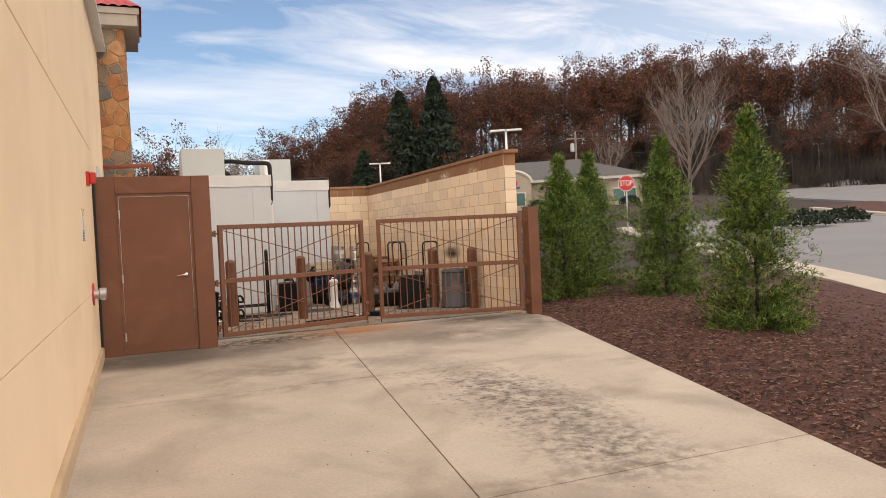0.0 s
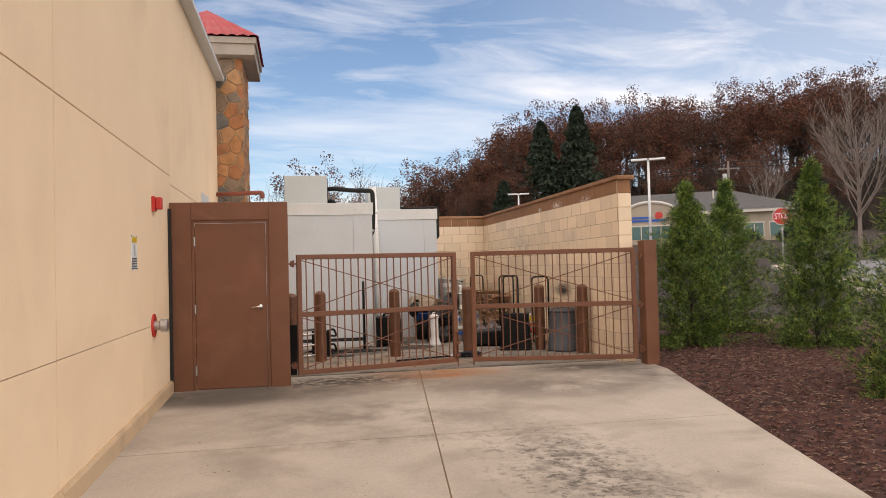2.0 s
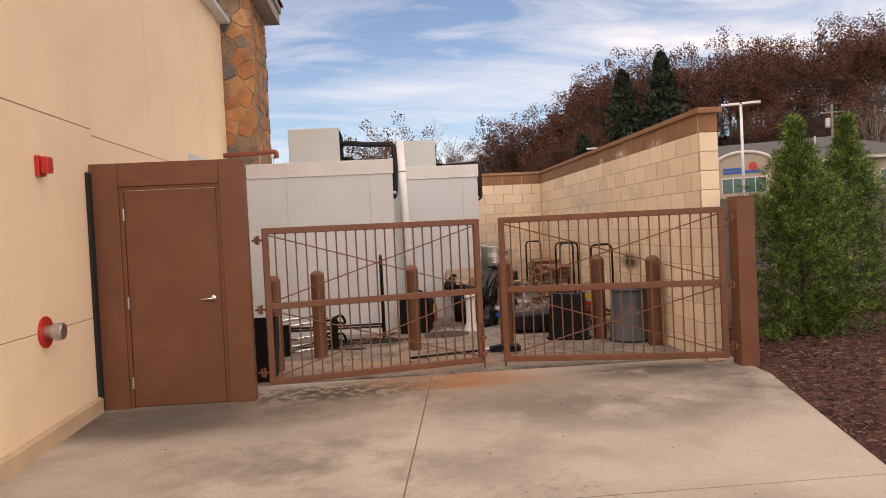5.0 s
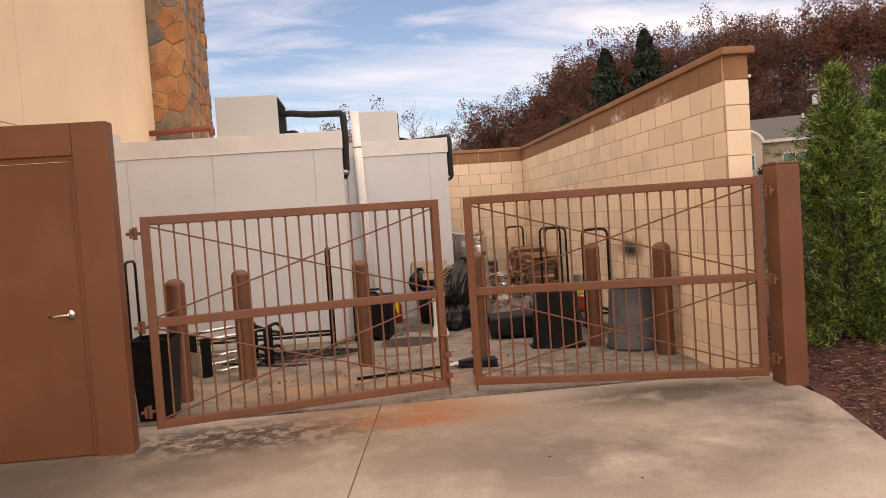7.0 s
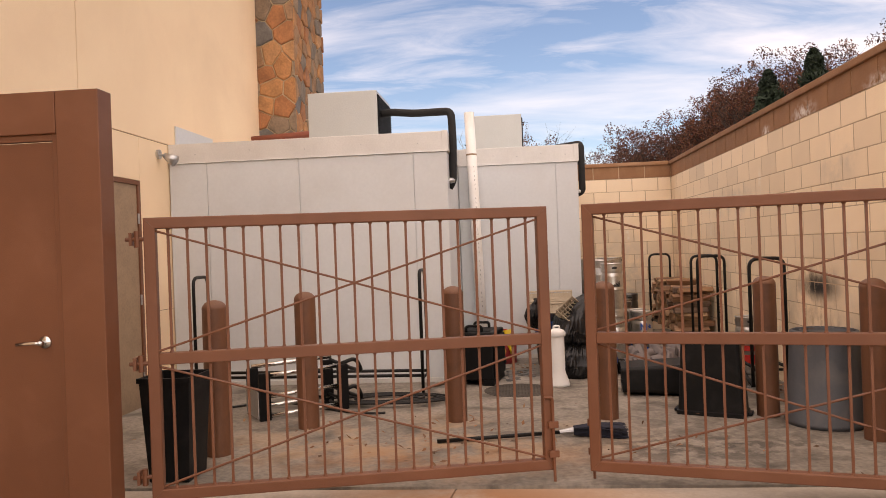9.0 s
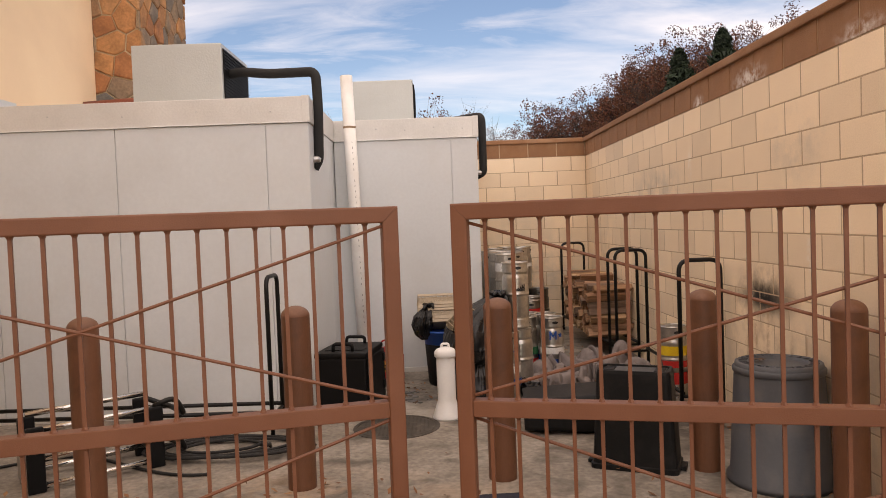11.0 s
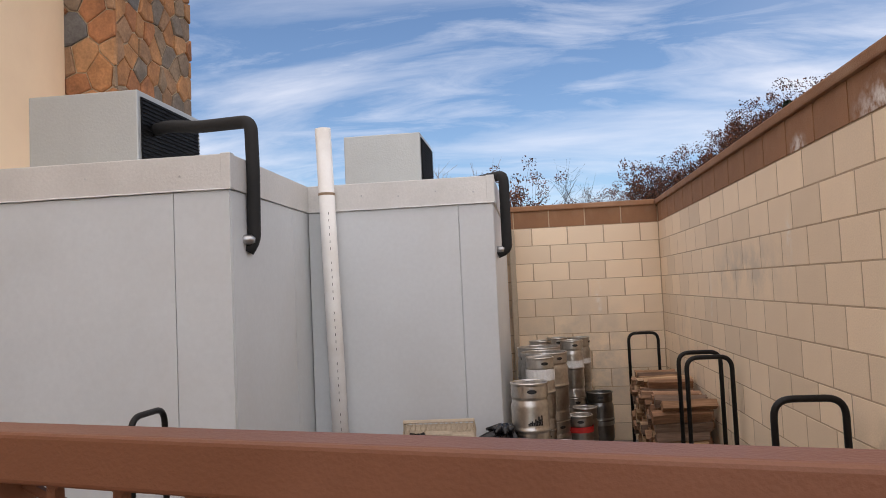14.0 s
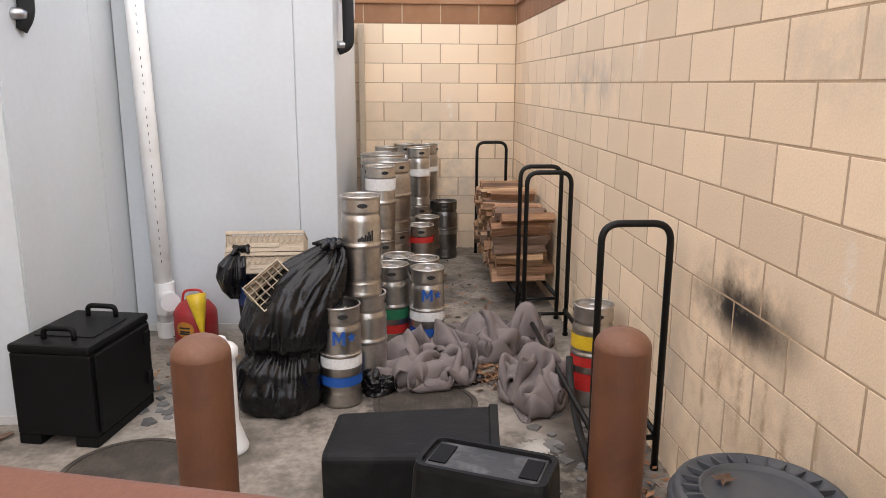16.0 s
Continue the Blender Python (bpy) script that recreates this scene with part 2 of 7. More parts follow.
M_GRASS = mat("rough_ground", (0.055, 0.036, 0.027), (0.024, 0.018, 0.015), 0.35, 0.95, bump=0.8, bscale=6, fine=0.4)
M_BARK = mat("bark", (0.06, 0.045, 0.036), (0.03, 0.023, 0.018), 5, 0.9, bump=0.5, bscale=30)
M_RUST = ramp_by_random(mat("rust_leaves", (1, 1, 1), (0.7, 0.7, 0.7), 0.15, 0.8, bump=0, fine=0.0), [(0.15, 0.047, 0.021), (0.09, 0.036, 0.02), (0.21, 0.072, 0.027), (0.05, 0.026, 0.018), (0.12, 0.058, 0.03), (0.13, 0.04, 0.027)])
M_CONIFER = ramp_by_random(mat("conifer_leaves", (1, 1, 1), (0.6, 0.6, 0.6), 0.5, 0.8, bump=0, fine=0.0), [(0.018, 0.034, 0.016), (0.026, 0.045, 0.02), (0.012, 0.024, 0.012)])
M_ARBOR = ramp_by_random(mat("arborvitae_leaves", (1, 1, 1), (0.65, 0.65, 0.65), 3, 0.7, bump=0, fine=0.0), [(0.12, 0.22, 0.028), (0.04, 0.10, 0.015), (0.24, 0.34, 0.042), (0.014, 0.04, 0.009), (0.36, 0.40, 0.08), (0.02, 0.055, 0.011), (0.17, 0.28, 0.035), (0.05, 0.12, 0.018)])
M_RED = mat("red_paint", (0.55, 0.03, 0.025), (0.45, 0.025, 0.02), 4, 0.4, bump=0.03)
M_REDTILE = mat("red_roof_tile", (0.42, 0.035, 0.045), (0.32, 0.028, 0.035), 3, 0.45, bump=0.05)
M_EAVE = mat("eave_board", (0.38, 0.33, 0.28), (0.3, 0.26, 0.22), 2, 0.7)
M_STONE = ramp_by_random(mat("field_stone", (1.15, 1.1, 1.05), (0.6, 0.58, 0.56), 5, 0.85, bump=0.6, bscale=35, fine=0.2), [(0.46, 0.23, 0.10), (0.38, 0.23, 0.13), (0.52, 0.29, 0.14), (0.28, 0.21, 0.15), (0.18, 0.175, 0.17), (0.42, 0.19, 0.085), (0.33, 0.24, 0.16), (0.48, 0.25, 0.11), (0.24, 0.20, 0.16)], island=False)
M_STONEMORTAR = mat("stone_mortar", (0.58, 0.46, 0.31), (0.48, 0.38, 0.25), 8, 0.95, bump=0.4)
M_CHROME = mat("chrome", (0.8, 0.79, 0.77), rough=0.18, metal=1.0, bump=0)
M_WHITE = mat("white_plastic", (0.80, 0.80, 0.79), (0.74, 0.74, 0.73), 3, 0.4, bump=0.0, fine=0.02)
M_LABEL = mat("label_white", (0.85, 0.85, 0.84), rough=0.6, bump=0)
M_BLUE = mat("blue_band", (0.02, 0.10, 0.42), (0.015, 0.08, 0.35), 6, 0.5, bump=0)
M_GREEN = mat("green_band", (0.02, 0.16, 0.07), rough=0.5, bump=0)
M_YELLOW = mat("yellow_plastic", (0.75, 0.52, 0.02), (0.65, 0.44, 0.015), 5, 0.4, bump=0.02)
M_INK = mat("ink", (0.02, 0.02, 0.022), rough=0.6, bump=0)


DARK_BROWN, RUST_STAIN = (0.10, 0.085, 0.07), (0.36, 0.17, 0.07)
# tyre marks, joint grime and gate rust; darker patches before door screen and gates
add_blobs(M_CONCRETE, [((3.25, 6.1, 0.15), (0.75, 2.3, 1), DARK_BROWN, 0.9, 9), ((3.1, 4.6, 0.15), (0.9, 1.2, 1), DARK_BROWN, 0.85, 8), ((0.3, 10.1, 0.27), (1.9, 0.8, 1), DARK_BROWN, 1.3, 2.2),
                       ((1.7, 10.45, 0.28), (0.95, 0.45, 1), DARK_BROWN, 0.98, 9), ((2.9, 10.9, 0.28), (1.5, 0.75, 1), RUST_STAIN, 1.0, 2.5), ((4.9, 10.75, 0.28), (1.5, 0.55, 1), DARK_BROWN, 1.1, 3),
                       ((1.2, 9.0, 0.25), (1.5, 0.8, 1), DARK_BROWN, 0.35, 2), ((2.6, 10.3, 0.27), (3.8, 1.0, 1), (0.27, 0.215, 0.165), 1.0, 2.2), ((2.0, 7.6, 0.2), (3.0, 0.25, 1), (0.25, 0.2, 0.15), 0.6, 5), ((2.4, 4.2, 0.1), (2.6, 0.25, 1), (0.22, 0.18, 0.14), 0.7, 5),
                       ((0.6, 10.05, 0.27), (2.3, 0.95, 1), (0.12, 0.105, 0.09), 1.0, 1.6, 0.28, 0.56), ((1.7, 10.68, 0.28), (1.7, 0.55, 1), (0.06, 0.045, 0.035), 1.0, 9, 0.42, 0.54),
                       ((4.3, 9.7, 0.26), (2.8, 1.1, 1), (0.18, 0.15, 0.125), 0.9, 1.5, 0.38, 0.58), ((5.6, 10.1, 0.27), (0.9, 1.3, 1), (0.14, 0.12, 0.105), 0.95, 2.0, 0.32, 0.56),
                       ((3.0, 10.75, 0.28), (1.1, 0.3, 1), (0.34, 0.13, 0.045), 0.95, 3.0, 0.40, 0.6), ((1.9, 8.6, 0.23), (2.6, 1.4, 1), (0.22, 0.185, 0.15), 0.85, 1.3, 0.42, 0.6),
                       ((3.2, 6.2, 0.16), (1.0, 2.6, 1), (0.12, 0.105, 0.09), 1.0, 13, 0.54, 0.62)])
# rust and pale patches; darker blobs, several below kegs, bin bag and log rack
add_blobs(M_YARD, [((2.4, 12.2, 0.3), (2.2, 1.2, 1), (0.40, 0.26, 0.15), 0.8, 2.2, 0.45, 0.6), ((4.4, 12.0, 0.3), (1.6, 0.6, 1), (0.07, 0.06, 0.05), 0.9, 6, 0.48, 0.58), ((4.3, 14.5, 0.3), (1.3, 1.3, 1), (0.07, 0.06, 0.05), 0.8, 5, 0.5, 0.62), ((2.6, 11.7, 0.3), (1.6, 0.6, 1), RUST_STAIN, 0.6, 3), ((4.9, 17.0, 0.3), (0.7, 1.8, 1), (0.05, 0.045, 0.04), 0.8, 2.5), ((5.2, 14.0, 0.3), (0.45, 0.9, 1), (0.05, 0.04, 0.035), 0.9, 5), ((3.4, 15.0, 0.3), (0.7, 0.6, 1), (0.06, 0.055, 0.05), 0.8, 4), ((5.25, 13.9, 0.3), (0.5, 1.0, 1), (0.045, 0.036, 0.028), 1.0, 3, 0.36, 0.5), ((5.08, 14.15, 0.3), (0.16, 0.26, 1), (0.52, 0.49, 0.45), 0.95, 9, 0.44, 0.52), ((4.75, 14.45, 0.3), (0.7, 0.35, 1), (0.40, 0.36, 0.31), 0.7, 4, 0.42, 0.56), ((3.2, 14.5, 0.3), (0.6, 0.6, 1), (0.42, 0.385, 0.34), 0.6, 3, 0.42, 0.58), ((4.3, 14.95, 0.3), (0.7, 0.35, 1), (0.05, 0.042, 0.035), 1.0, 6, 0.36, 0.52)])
add_blobs(M_BLOCK, [((4.6, 18.85, 1.0), (1.5, 0.4, 1.3), (0.50, 0.45, 0.37), 0.75, 3), ((5.65, 15.6, 2.1), (0.3, 1.3, 0.3), (0.50, 0.45, 0.37), 0.6, 4), ((5.65, 12.9, 2.25), (0.3, 0.5, 0.35), (0.50, 0.45, 0.37), 0.55, 4), ((5.65, 17.6, 1.2), (0.3, 0.9, 0.9), (0.50, 0.45, 0.37), 0.6, 3), ((5.65, 13.42, 1.05), (0.3, 0.75, 0.55), (0.40, 0.28, 0.16), 0.45, 7), ((5.65, 12.75, 1.55), (0.3, 0.05, 0.2), (0.9, 0.88, 0.84), 0.6, 16), ((5.65, 14.7, 2.25), (0.3, 0.07, 0.2), (0.9, 0.88, 0.84), 0.6, 16), ((5.65, 16.6, 1.9), (0.3, 0.08, 0.3), (0.9, 0.88, 0.84), 0.5, 16), ((4.95, 18.85, 1.85), (0.06, 0.3, 0.3), (0.9, 0.88, 0.84), 0.5, 16), ((5.65, 13.0, 0.5), (0.3, 1.8, 0.35), (0.45, 0.33, 0.2), 0.5, 5), ((5.65, 13.36, 1.30), (0.3, 0.62, 0.24), (0.10, 0.075, 0.05), 0.9, 5), ((5.65, 13.36, 1.26), (0.3, 0.55, 0.15), (0.012, 0.010, 0.009), 1.0, 6), ((5.65, 13.30, 0.98), (0.3, 0.035, 0.30), (0.46, 0.30, 0.15), 0.75, 18, 0.40, 0.56), ((5.65, 13.12, 0.92), (0.3, 0.030, 0.34), (0.46, 0.30, 0.15), 0.75, 18, 0.40, 0.56), ((5.65, 13.48, 1.02), (0.3, 0.030, 0.24), (0.46, 0.30, 0.15), 0.75, 18, 0.40, 0.56), ((5.65, 12.98, 0.86), (0.3, 0.040, 0.30), (0.46, 0.30, 0.15), 0.75, 18, 0.40, 0.56), ((5.65, 13.62, 0.80), (0.3, 0.030, 0.30), (0.46, 0.30, 0.15), 0.75, 18, 0.40, 0.56), ((5.65, 12.80, 0.95), (0.3, 0.025, 0.26), (0.46, 0.30, 0.15), 0.75, 18, 0.40, 0.56), ((5.65, 12.6, 0.9), (0.3, 0.9, 0.5), (0.55, 0.46, 0.34), 0.5, 6), ((5.65, 14.2, 0.75), (0.3, 0.8, 0.5), (0.58, 0.50, 0.39), 0.5, 7)])
WHITISH = (0.86, 0.84, 0.80)
add_blobs(M_BAND, [((5.65, 14.45, 2.72), (0.3, 0.16, 0.09), WHITISH, 0.8, 14), ((5.65, 13.5, 2.73), (0.3, 0.35, 0.14), WHITISH, 0.8, 14), ((5.65, 12.2, 2.72), (0.3, 0.3, 0.1), WHITISH, 0.7, 14)])


# ---------- mesh helpers ----------
def part(name, bm, material, parent=None, label="", smooth=False):
    me = bpy.data.meshes.new(name)
    bmesh.ops.recalc_face_normals(bm, faces=bm.faces)
    bm.to_mesh(me)
    bm.free()
    me.materials.append(material)
    if smooth:
        for p in me.polygons:
            p.use_smooth = True
    ob = new(name, me)
    if parent:
        ob.parent = parent
    if label:
        ob["label"] = label
    return ob


def thing(name, label, category, group="", kind="", at=None):
    """An Empty at a thing's base, for its parts."""
    e = new(name)
    e.empty_display_size = 0.1
    if at is not None:
        e.matrix_basis = at if isinstance(at, Matrix) else Matrix.Translation(at)
    return tagged(e, label, category, group, kind)


def box(bm, x0, x1, y0, y1, z0, z1, bevel=0.0):
    m = Matrix.Translation(((x0 + x1) / 2, (y0 + y1) / 2, (z0 + z1) / 2)) @ Matrix.Diagonal((x1 - x0, y1 - y0, z1 - z0, 1))
    vs = bmesh.ops.create_cube(bm, size=1, matrix=m)["verts"]
    if bevel:
        es = list({e for v in vs for e in v.link_edges})
        bmesh.ops.bevel(bm, geom=es, offset=bevel, segments=2, affect="EDGES", profile=0.6)
    return bm


def boxed(x0, x1, y0, y1, z0, z1, bevel=0.0):
    return box(bmesh.new(), x0, x1, y0, y1, z0, z1, bevel)


def tube(bm, pts, r, seg=8, closed=True):
    """A round bar along points; r is one radius or one for each point."""
    pts = [Vector(p) for p in pts]
    rs = r if isinstance(r, (list, tuple)) else [r] * len(pts)
    rings, up = [], None
    for i, p in enumerate(pts):
        d = (pts[min(i + 1, len(pts) - 1)] - pts[max(i - 1, 0)]).normalized()
        if up is None:
            up = Vector((0, 0, 1)) if abs(d.z) < 0.9 else Vector((1, 0, 0))
        a = d.cross(up).normalized()
        up = a.cross(d).normalized()
        rings.append([bm.verts.new(p + rs[i] * (math.cos(2 * math.pi * k / seg) * a + math.sin(2 * math.pi * k / seg) * up)) for k in range(seg)])
    for q, s in zip(rings, rings[1:]):
        for k in range(seg):
            bm.faces.new((q[k], q[(k + 1) % seg], s[(k + 1) % seg], s[k]))
    if closed:
        bm.faces.new(rings[0]); bm.faces.new(rings[-1])
    return bm


def tubed(pts, r, seg=8):
    return tube(bmesh.new(), pts, r, seg)


def rounded(pts, radius, n=5):
    """A path with its corners rounded."""
    pts = [Vector(p) for p in pts]
    out = [pts[0]]
    for a, b, c in zip(pts, pts[1:], pts[2:]):
        u, v = (a - b).normalized(), (c - b).normalized()
        k = min(radius, (a - b).length * 0.49, (c - b).length * 0.49)
        for i in range(n + 1):
            s = i / n
            out.append((1 - s) ** 2 * (b + u * k) + 2 * s * (1 - s) * b + s ** 2 * (b + v * k))
    out.append(pts[-1])
    return out


def lathe(bm, profile, seg=24, at=(0, 0, 0)):
    """A turned body: (radius, height) from bottom to top."""
    rings = []
    for r, z in profile:
        rings.append([bm.verts.new((at[0] + r * math.cos(2 * math.pi * k / seg), at[1] + r * math.sin(2 * math.pi * k / seg), at[2] + z)) for k in range(seg)])
    for q, s in zip(rings, rings[1:]):
        for k in range(seg):
            bm.faces.new((q[k], q[(k + 1) % seg], s[(k + 1) % seg], s[k]))
    bm.faces.new(rings[0]); bm.faces.new(rings[-1])
    return bm


def lathed(profile, seg=24, at=(0, 0, 0)):
    return lathe(bmesh.new(), profile, seg, at)


def raw(name, verts, faces, mats, index=None, smooth=False):
    me = bpy.data.meshes.new(name)
    me.from_pydata([tuple(v) for v in verts], [], [tuple(f) for f in faces])
    for m in mats:
        me.materials.append(m)
    if index is not None:
        me.polygons.foreach_set("material_index", np.asarray(index, dtype=np.int32))
    if smooth:
        me.polygons.foreach_set("use_smooth", np.ones(len(me.polygons), dtype=bool))
    me.update()
    return new(name, me)


# ---------- ground ----------
FLOOR = 0.31                       # the walled yard's floor


def drive_z(y):
    return min(0.0265 * y, 0.297)


def edge_x(y):
    """Right edge of the concrete drive."""
    return 4.32 + 0.24 * (y - 3.38)


def lerp(v, xs, ys):
    return float(np.interp(v, xs, ys))


RIDGE_AZ = [-60, -10, 0, 5, 10, 13, 17, 21, 25, 34, 40, 46, 50, 56, 70, 120]
RIDGE_TOP = [5, 7.5, 9.5, 11.5, 13.5, 17, 23.5, 26, 26.5, 27, 28, 28, 25, 20, 14, 8]


def hill_z(az, r):
    top = max(2.0, lerp(az, RIDGE_AZ, RIDGE_TOP) - 12.5)
    s = min(max((r - 85) / 45, 0), 1)
    return (top - 4.0) * (s * s * (3 - 2 * s)) if top > 4 else 0


def ground_z(x, y):
    r = math.hypot(x, y)
    az = math.degrees(math.atan2(x, y))
    base = max(-1.0, min(0.0265 * y, 0.30)) - 0.03
    if x > 0 and y > 0:
        far = lerp(r, [14, 18, 40, 85, 135, 400], [0.0, 0.1, 0.95, 3.9, 4.2, 2.0])
        base += far * min(1, max(0, (az + 5) / 20))
    if r > 85 and y > 0:
        base += hill_z(az, r)
    if -1 < x < 7 and y < 21:
        base -= 0.15
    return base


def build_ground():
    rs = [0.5, 3, 6, 9, 12, 14, 16, 18, 20, 23, 26, 29, 32, 36, 40, 46, 52, 60, 68, 76, 84, 90, 97, 104, 111, 118, 125, 132, 140, 160, 200, 300, 600, 2500]
    n = 180
    verts, faces = [(0, 0, -0.03)], []
    for r in rs:
        for k in range(n):
            a = 2 * math.pi * k / n
            x, y = r * math.sin(a), r * math.cos(a)
            verts.append((x, y, ground_z(x, y) - 0.06 if r < 2000 else -5))
    for i in range(len(rs) - 1):
        for k in range(n):
            a, b = 1 + i * n + k, 1 + i * n + (k + 1) % n
            faces.append((a, b, b + n, a + n))
    for k in range(n):
        faces.append((0, 1 + (k + 1) % n, 1 + k))
    ob = raw("ground", verts, faces, [M_GRASS], smooth=True)
    tagged(ob, "brown autumn ground rising to a wooded hill", "ground", kind="structure")


build_ground()


def sheet(name, outline_fn, ys, nx, zf, material, thick, label, category):
    """A paved sheet between two edges x0(y), x1(y), with a thickness."""
    bm = bmesh.new()
    rows = []
    for y in ys:
        x0, x1 = outline_fn(y)
        rows.append([bm.verts.new((x0 + (x1 - x0) * i / nx, y, zf(x0 + (x1 - x0) * i / nx, y))) for i in range(nx + 1)])
    for a, b in zip(rows, rows[1:]):
        for i in range(nx):
            bm.faces.new((a[i], a[i + 1], b[i + 1], b[i]))
    ext = bmesh.ops.extrude_face_region(bm, geom=bm.faces[:])
    bmesh.ops.translate(bm, verts=[v for v in ext["geom"] if isinstance(v, bmesh.types.BMVert)], vec=(0, 0, -thick))
    return tagged(part(name, bm, material), label, category, kind="structure")


def joint_x(y):
    return 1.91 + 0.118 * (y - 4.01)


# the drive: slabs with open joints between them
drive = thing("pavement", "pale stained concrete drive in large jointed slabs", "pavement", kind="structure")
CROSS = [-9.6, -6.3, -2.9, 0.62, 4.15, 7.68, 11.19]
for ya, yb in zip(CROSS, CROSS[1:]):
    for side in (0, 1):
        bm = bmesh.new()
        g = 0.006
        rows = []
        for y in np.linspace(ya + g, yb - g, 5):
            x0, x1 = (-0.38, joint_x(y) - g) if side == 0 else (joint_x(y) + g, min(edge_x(y), 6.0))
            rows.append([bm.verts.new((x0 + (x1 - x0) * i / 6, y, drive_z(y))) for i in range(7)])
        for a, b in zip(rows, rows[1:]):
            for i in range(6):
                bm.faces.new((a[i], a[i + 1], b[i + 1], b[i]))
        ext = bmesh.ops.extrude_face_region(bm, geom=bm.faces[:])
        bmesh.ops.translate(bm, verts=[v for v in ext["geom"] if isinstance(v, bmesh.types.BMVert)], vec=(0, 0, -0.12))
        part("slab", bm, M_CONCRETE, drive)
sheet("pavement_bed", lambda y: (-0.38, min(edge_x(y), 6.0) - 0.02), np.linspace(-9.5, 11.2, 12), 2, lambda x, y: drive_z(y) - 0.012, M_JOINT, 0.02, "dark grit in the drive's joints", "joint")
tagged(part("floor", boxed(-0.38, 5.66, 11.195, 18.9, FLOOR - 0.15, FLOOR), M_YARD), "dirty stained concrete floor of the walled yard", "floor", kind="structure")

# ---------- the building ----------
WALL_X, PARAPET, WALL_END = -0.38, 5.84, 17.55
bw = thing("wall_west", "tan stucco building wall with recessed joint lines", "wall", kind="structure")
part("backing", boxed(WALL_X - 0.4, WALL_X - 0.012, -9.6, 10.685, -0.4, PARAPET - 0.02), M_JOINT, bw)
part("backing", boxed(WALL_X - 0.4, WALL_X - 0.162, 10.69, WALL_END, -0.4, PARAPET - 0.02), M_JOINT, bw)
STEP_Y, BACK_X = 10.69, WALL_X - 0.15      # behind the door screen the wall stands back
VJ = [-9.6, -3.2, 1.55, 6.3, STEP_Y, 12.95, WALL_END]
HJ = [-0.4, 1.16, 2.92, PARAPET]
D2 = (12.95, 13.9)                  # service door in the wall, behind the gates
for i, (ya, yb) in enumerate(zip(VJ, VJ[1:])):
    for j, (za, zb) in enumerate(zip(HJ, HJ[1:])):
        g = 0.006 if j == 2 else 0.003
        wx = BACK_X if i >= 4 else WALL_X
        if i == 5 and j < 2:
            part("panel", boxed(wx - 0.05, wx, D2[1] + 0.06, yb - g, za + g, zb - g, 0.004), M_STUCCO, bw)
            if j == 1:
                part("panel", boxed(wx - 0.05, wx, ya + g, D2[1] + 0.055, 2.48, zb - g, 0.004), M_STUCCO, bw)
        else:
            part("panel", boxed(wx - 0.05, wx, ya + 0.005, yb - 0.005, za + g, zb - g, 0.004), M_STUCCO, bw)
part("coping", boxed(WALL_X - 0.45, WALL_X + 0.03, -9.6, WALL_END - 0.005, PARAPET, PARAPET + 0.09, 0.01), M_PANEL, bw, "white metal coping")
for ya, yb in ((-9.6, -3.2), (-3.2, 1.5), (1.5, 6.3), (6.3, 10.5)):
    zz = drive_z((ya + yb) / 2)
    bm = bmesh.new()
    vs = [bm.verts.new((x, y, drive_z(y) + z)) for y in (ya + 0.004, yb - 0.004) for x, z in ((WALL_X, -0.1), (WALL_X + 0.035, -0.1), (WALL_X + 0.035, 0.13), (WALL_X + 0.02, 0.155), (WALL_X, 0.155))]
    for k in range(5):
        bm.faces.new((vs[k], vs[(k + 1) % 5], vs[5 + (k + 1) % 5], vs[5 + k]))
    bm.faces.new(vs[:5]); bm.faces.new(vs[5:])
    tagged(part("baseboard", bm, M_BASE), "tan rendered plinth along the building wall", "plinth", kind="structure")
tagged(part("building_body", boxed(-14, WALL_X - 0.41, -9.6, 19.5, -0.4, 5.7), M_STUCCO), "tan rendered body of the building", "wall", kind="structure")


# stone tower
def voronoi_cells(w, h, size, rng):
    """Uneven stones over a w x h face, as shrunken polygons."""
    pts = []
    ny, nx = max(1, round(h / size)), max(1, round(w / size))
    for j in range(-1, ny + 1):
        for i in range(-1, nx + 1):
            pts.append(((i + 0.5 + 0.5 * (j % 2) + rng.uniform(-0.36, 0.36)) * w / nx, (j + 0.5 + rng.uniform(-0.36, 0.36)) * h / ny))
    cells = []
    for a in pts:
        poly = [(0, 0), (w, 0), (w, h), (0, h)]
        for b in pts:
            if a is b or (a[0] - b[0]) ** 2 + (a[1] - b[1]) ** 2 > (size * 4) ** 2:
                continue
            mx, my, nx_, ny_ = (a[0] + b[0]) / 2, (a[1] + b[1]) / 2, b[0] - a[0], b[1] - a[1]
            ln = math.hypot(nx_, ny_)
            off = 0.009
            res = []
            for p, q in zip(poly, poly[1:] + poly[:1]):
                dp = ((p[0] - mx) * nx_ + (p[1] - my) * ny_) / ln + off
                dq = ((q[0] - mx) * nx_ + (q[1] - my) * ny_) / ln + off
                if dp <= 0:
                    res.append(p)
                if (dp < 0 < dq) or (dq < 0 < dp):
                    s = dp / (dp - dq)
                    res.append((p[0] + (q[0] - p[0]) * s, p[1] + (q[1] - p[1]) * s))
            poly = res
            if len(poly) < 3:
                break
        if len(poly) >= 3:
            ar = abs(sum(p[0] * q[1] - q[0] * p[1] for p, q in zip(poly, poly[1:] + poly[:1]))) / 2
            if ar > 0.004:
                cells.append(poly)
    return cells


TOWER = (-1.6, 0.04, 17.55, 19.3, 6.42)
tower = thing("stone_tower", "square tower faced with brown and grey fieldstone, red tile roof", "tower")
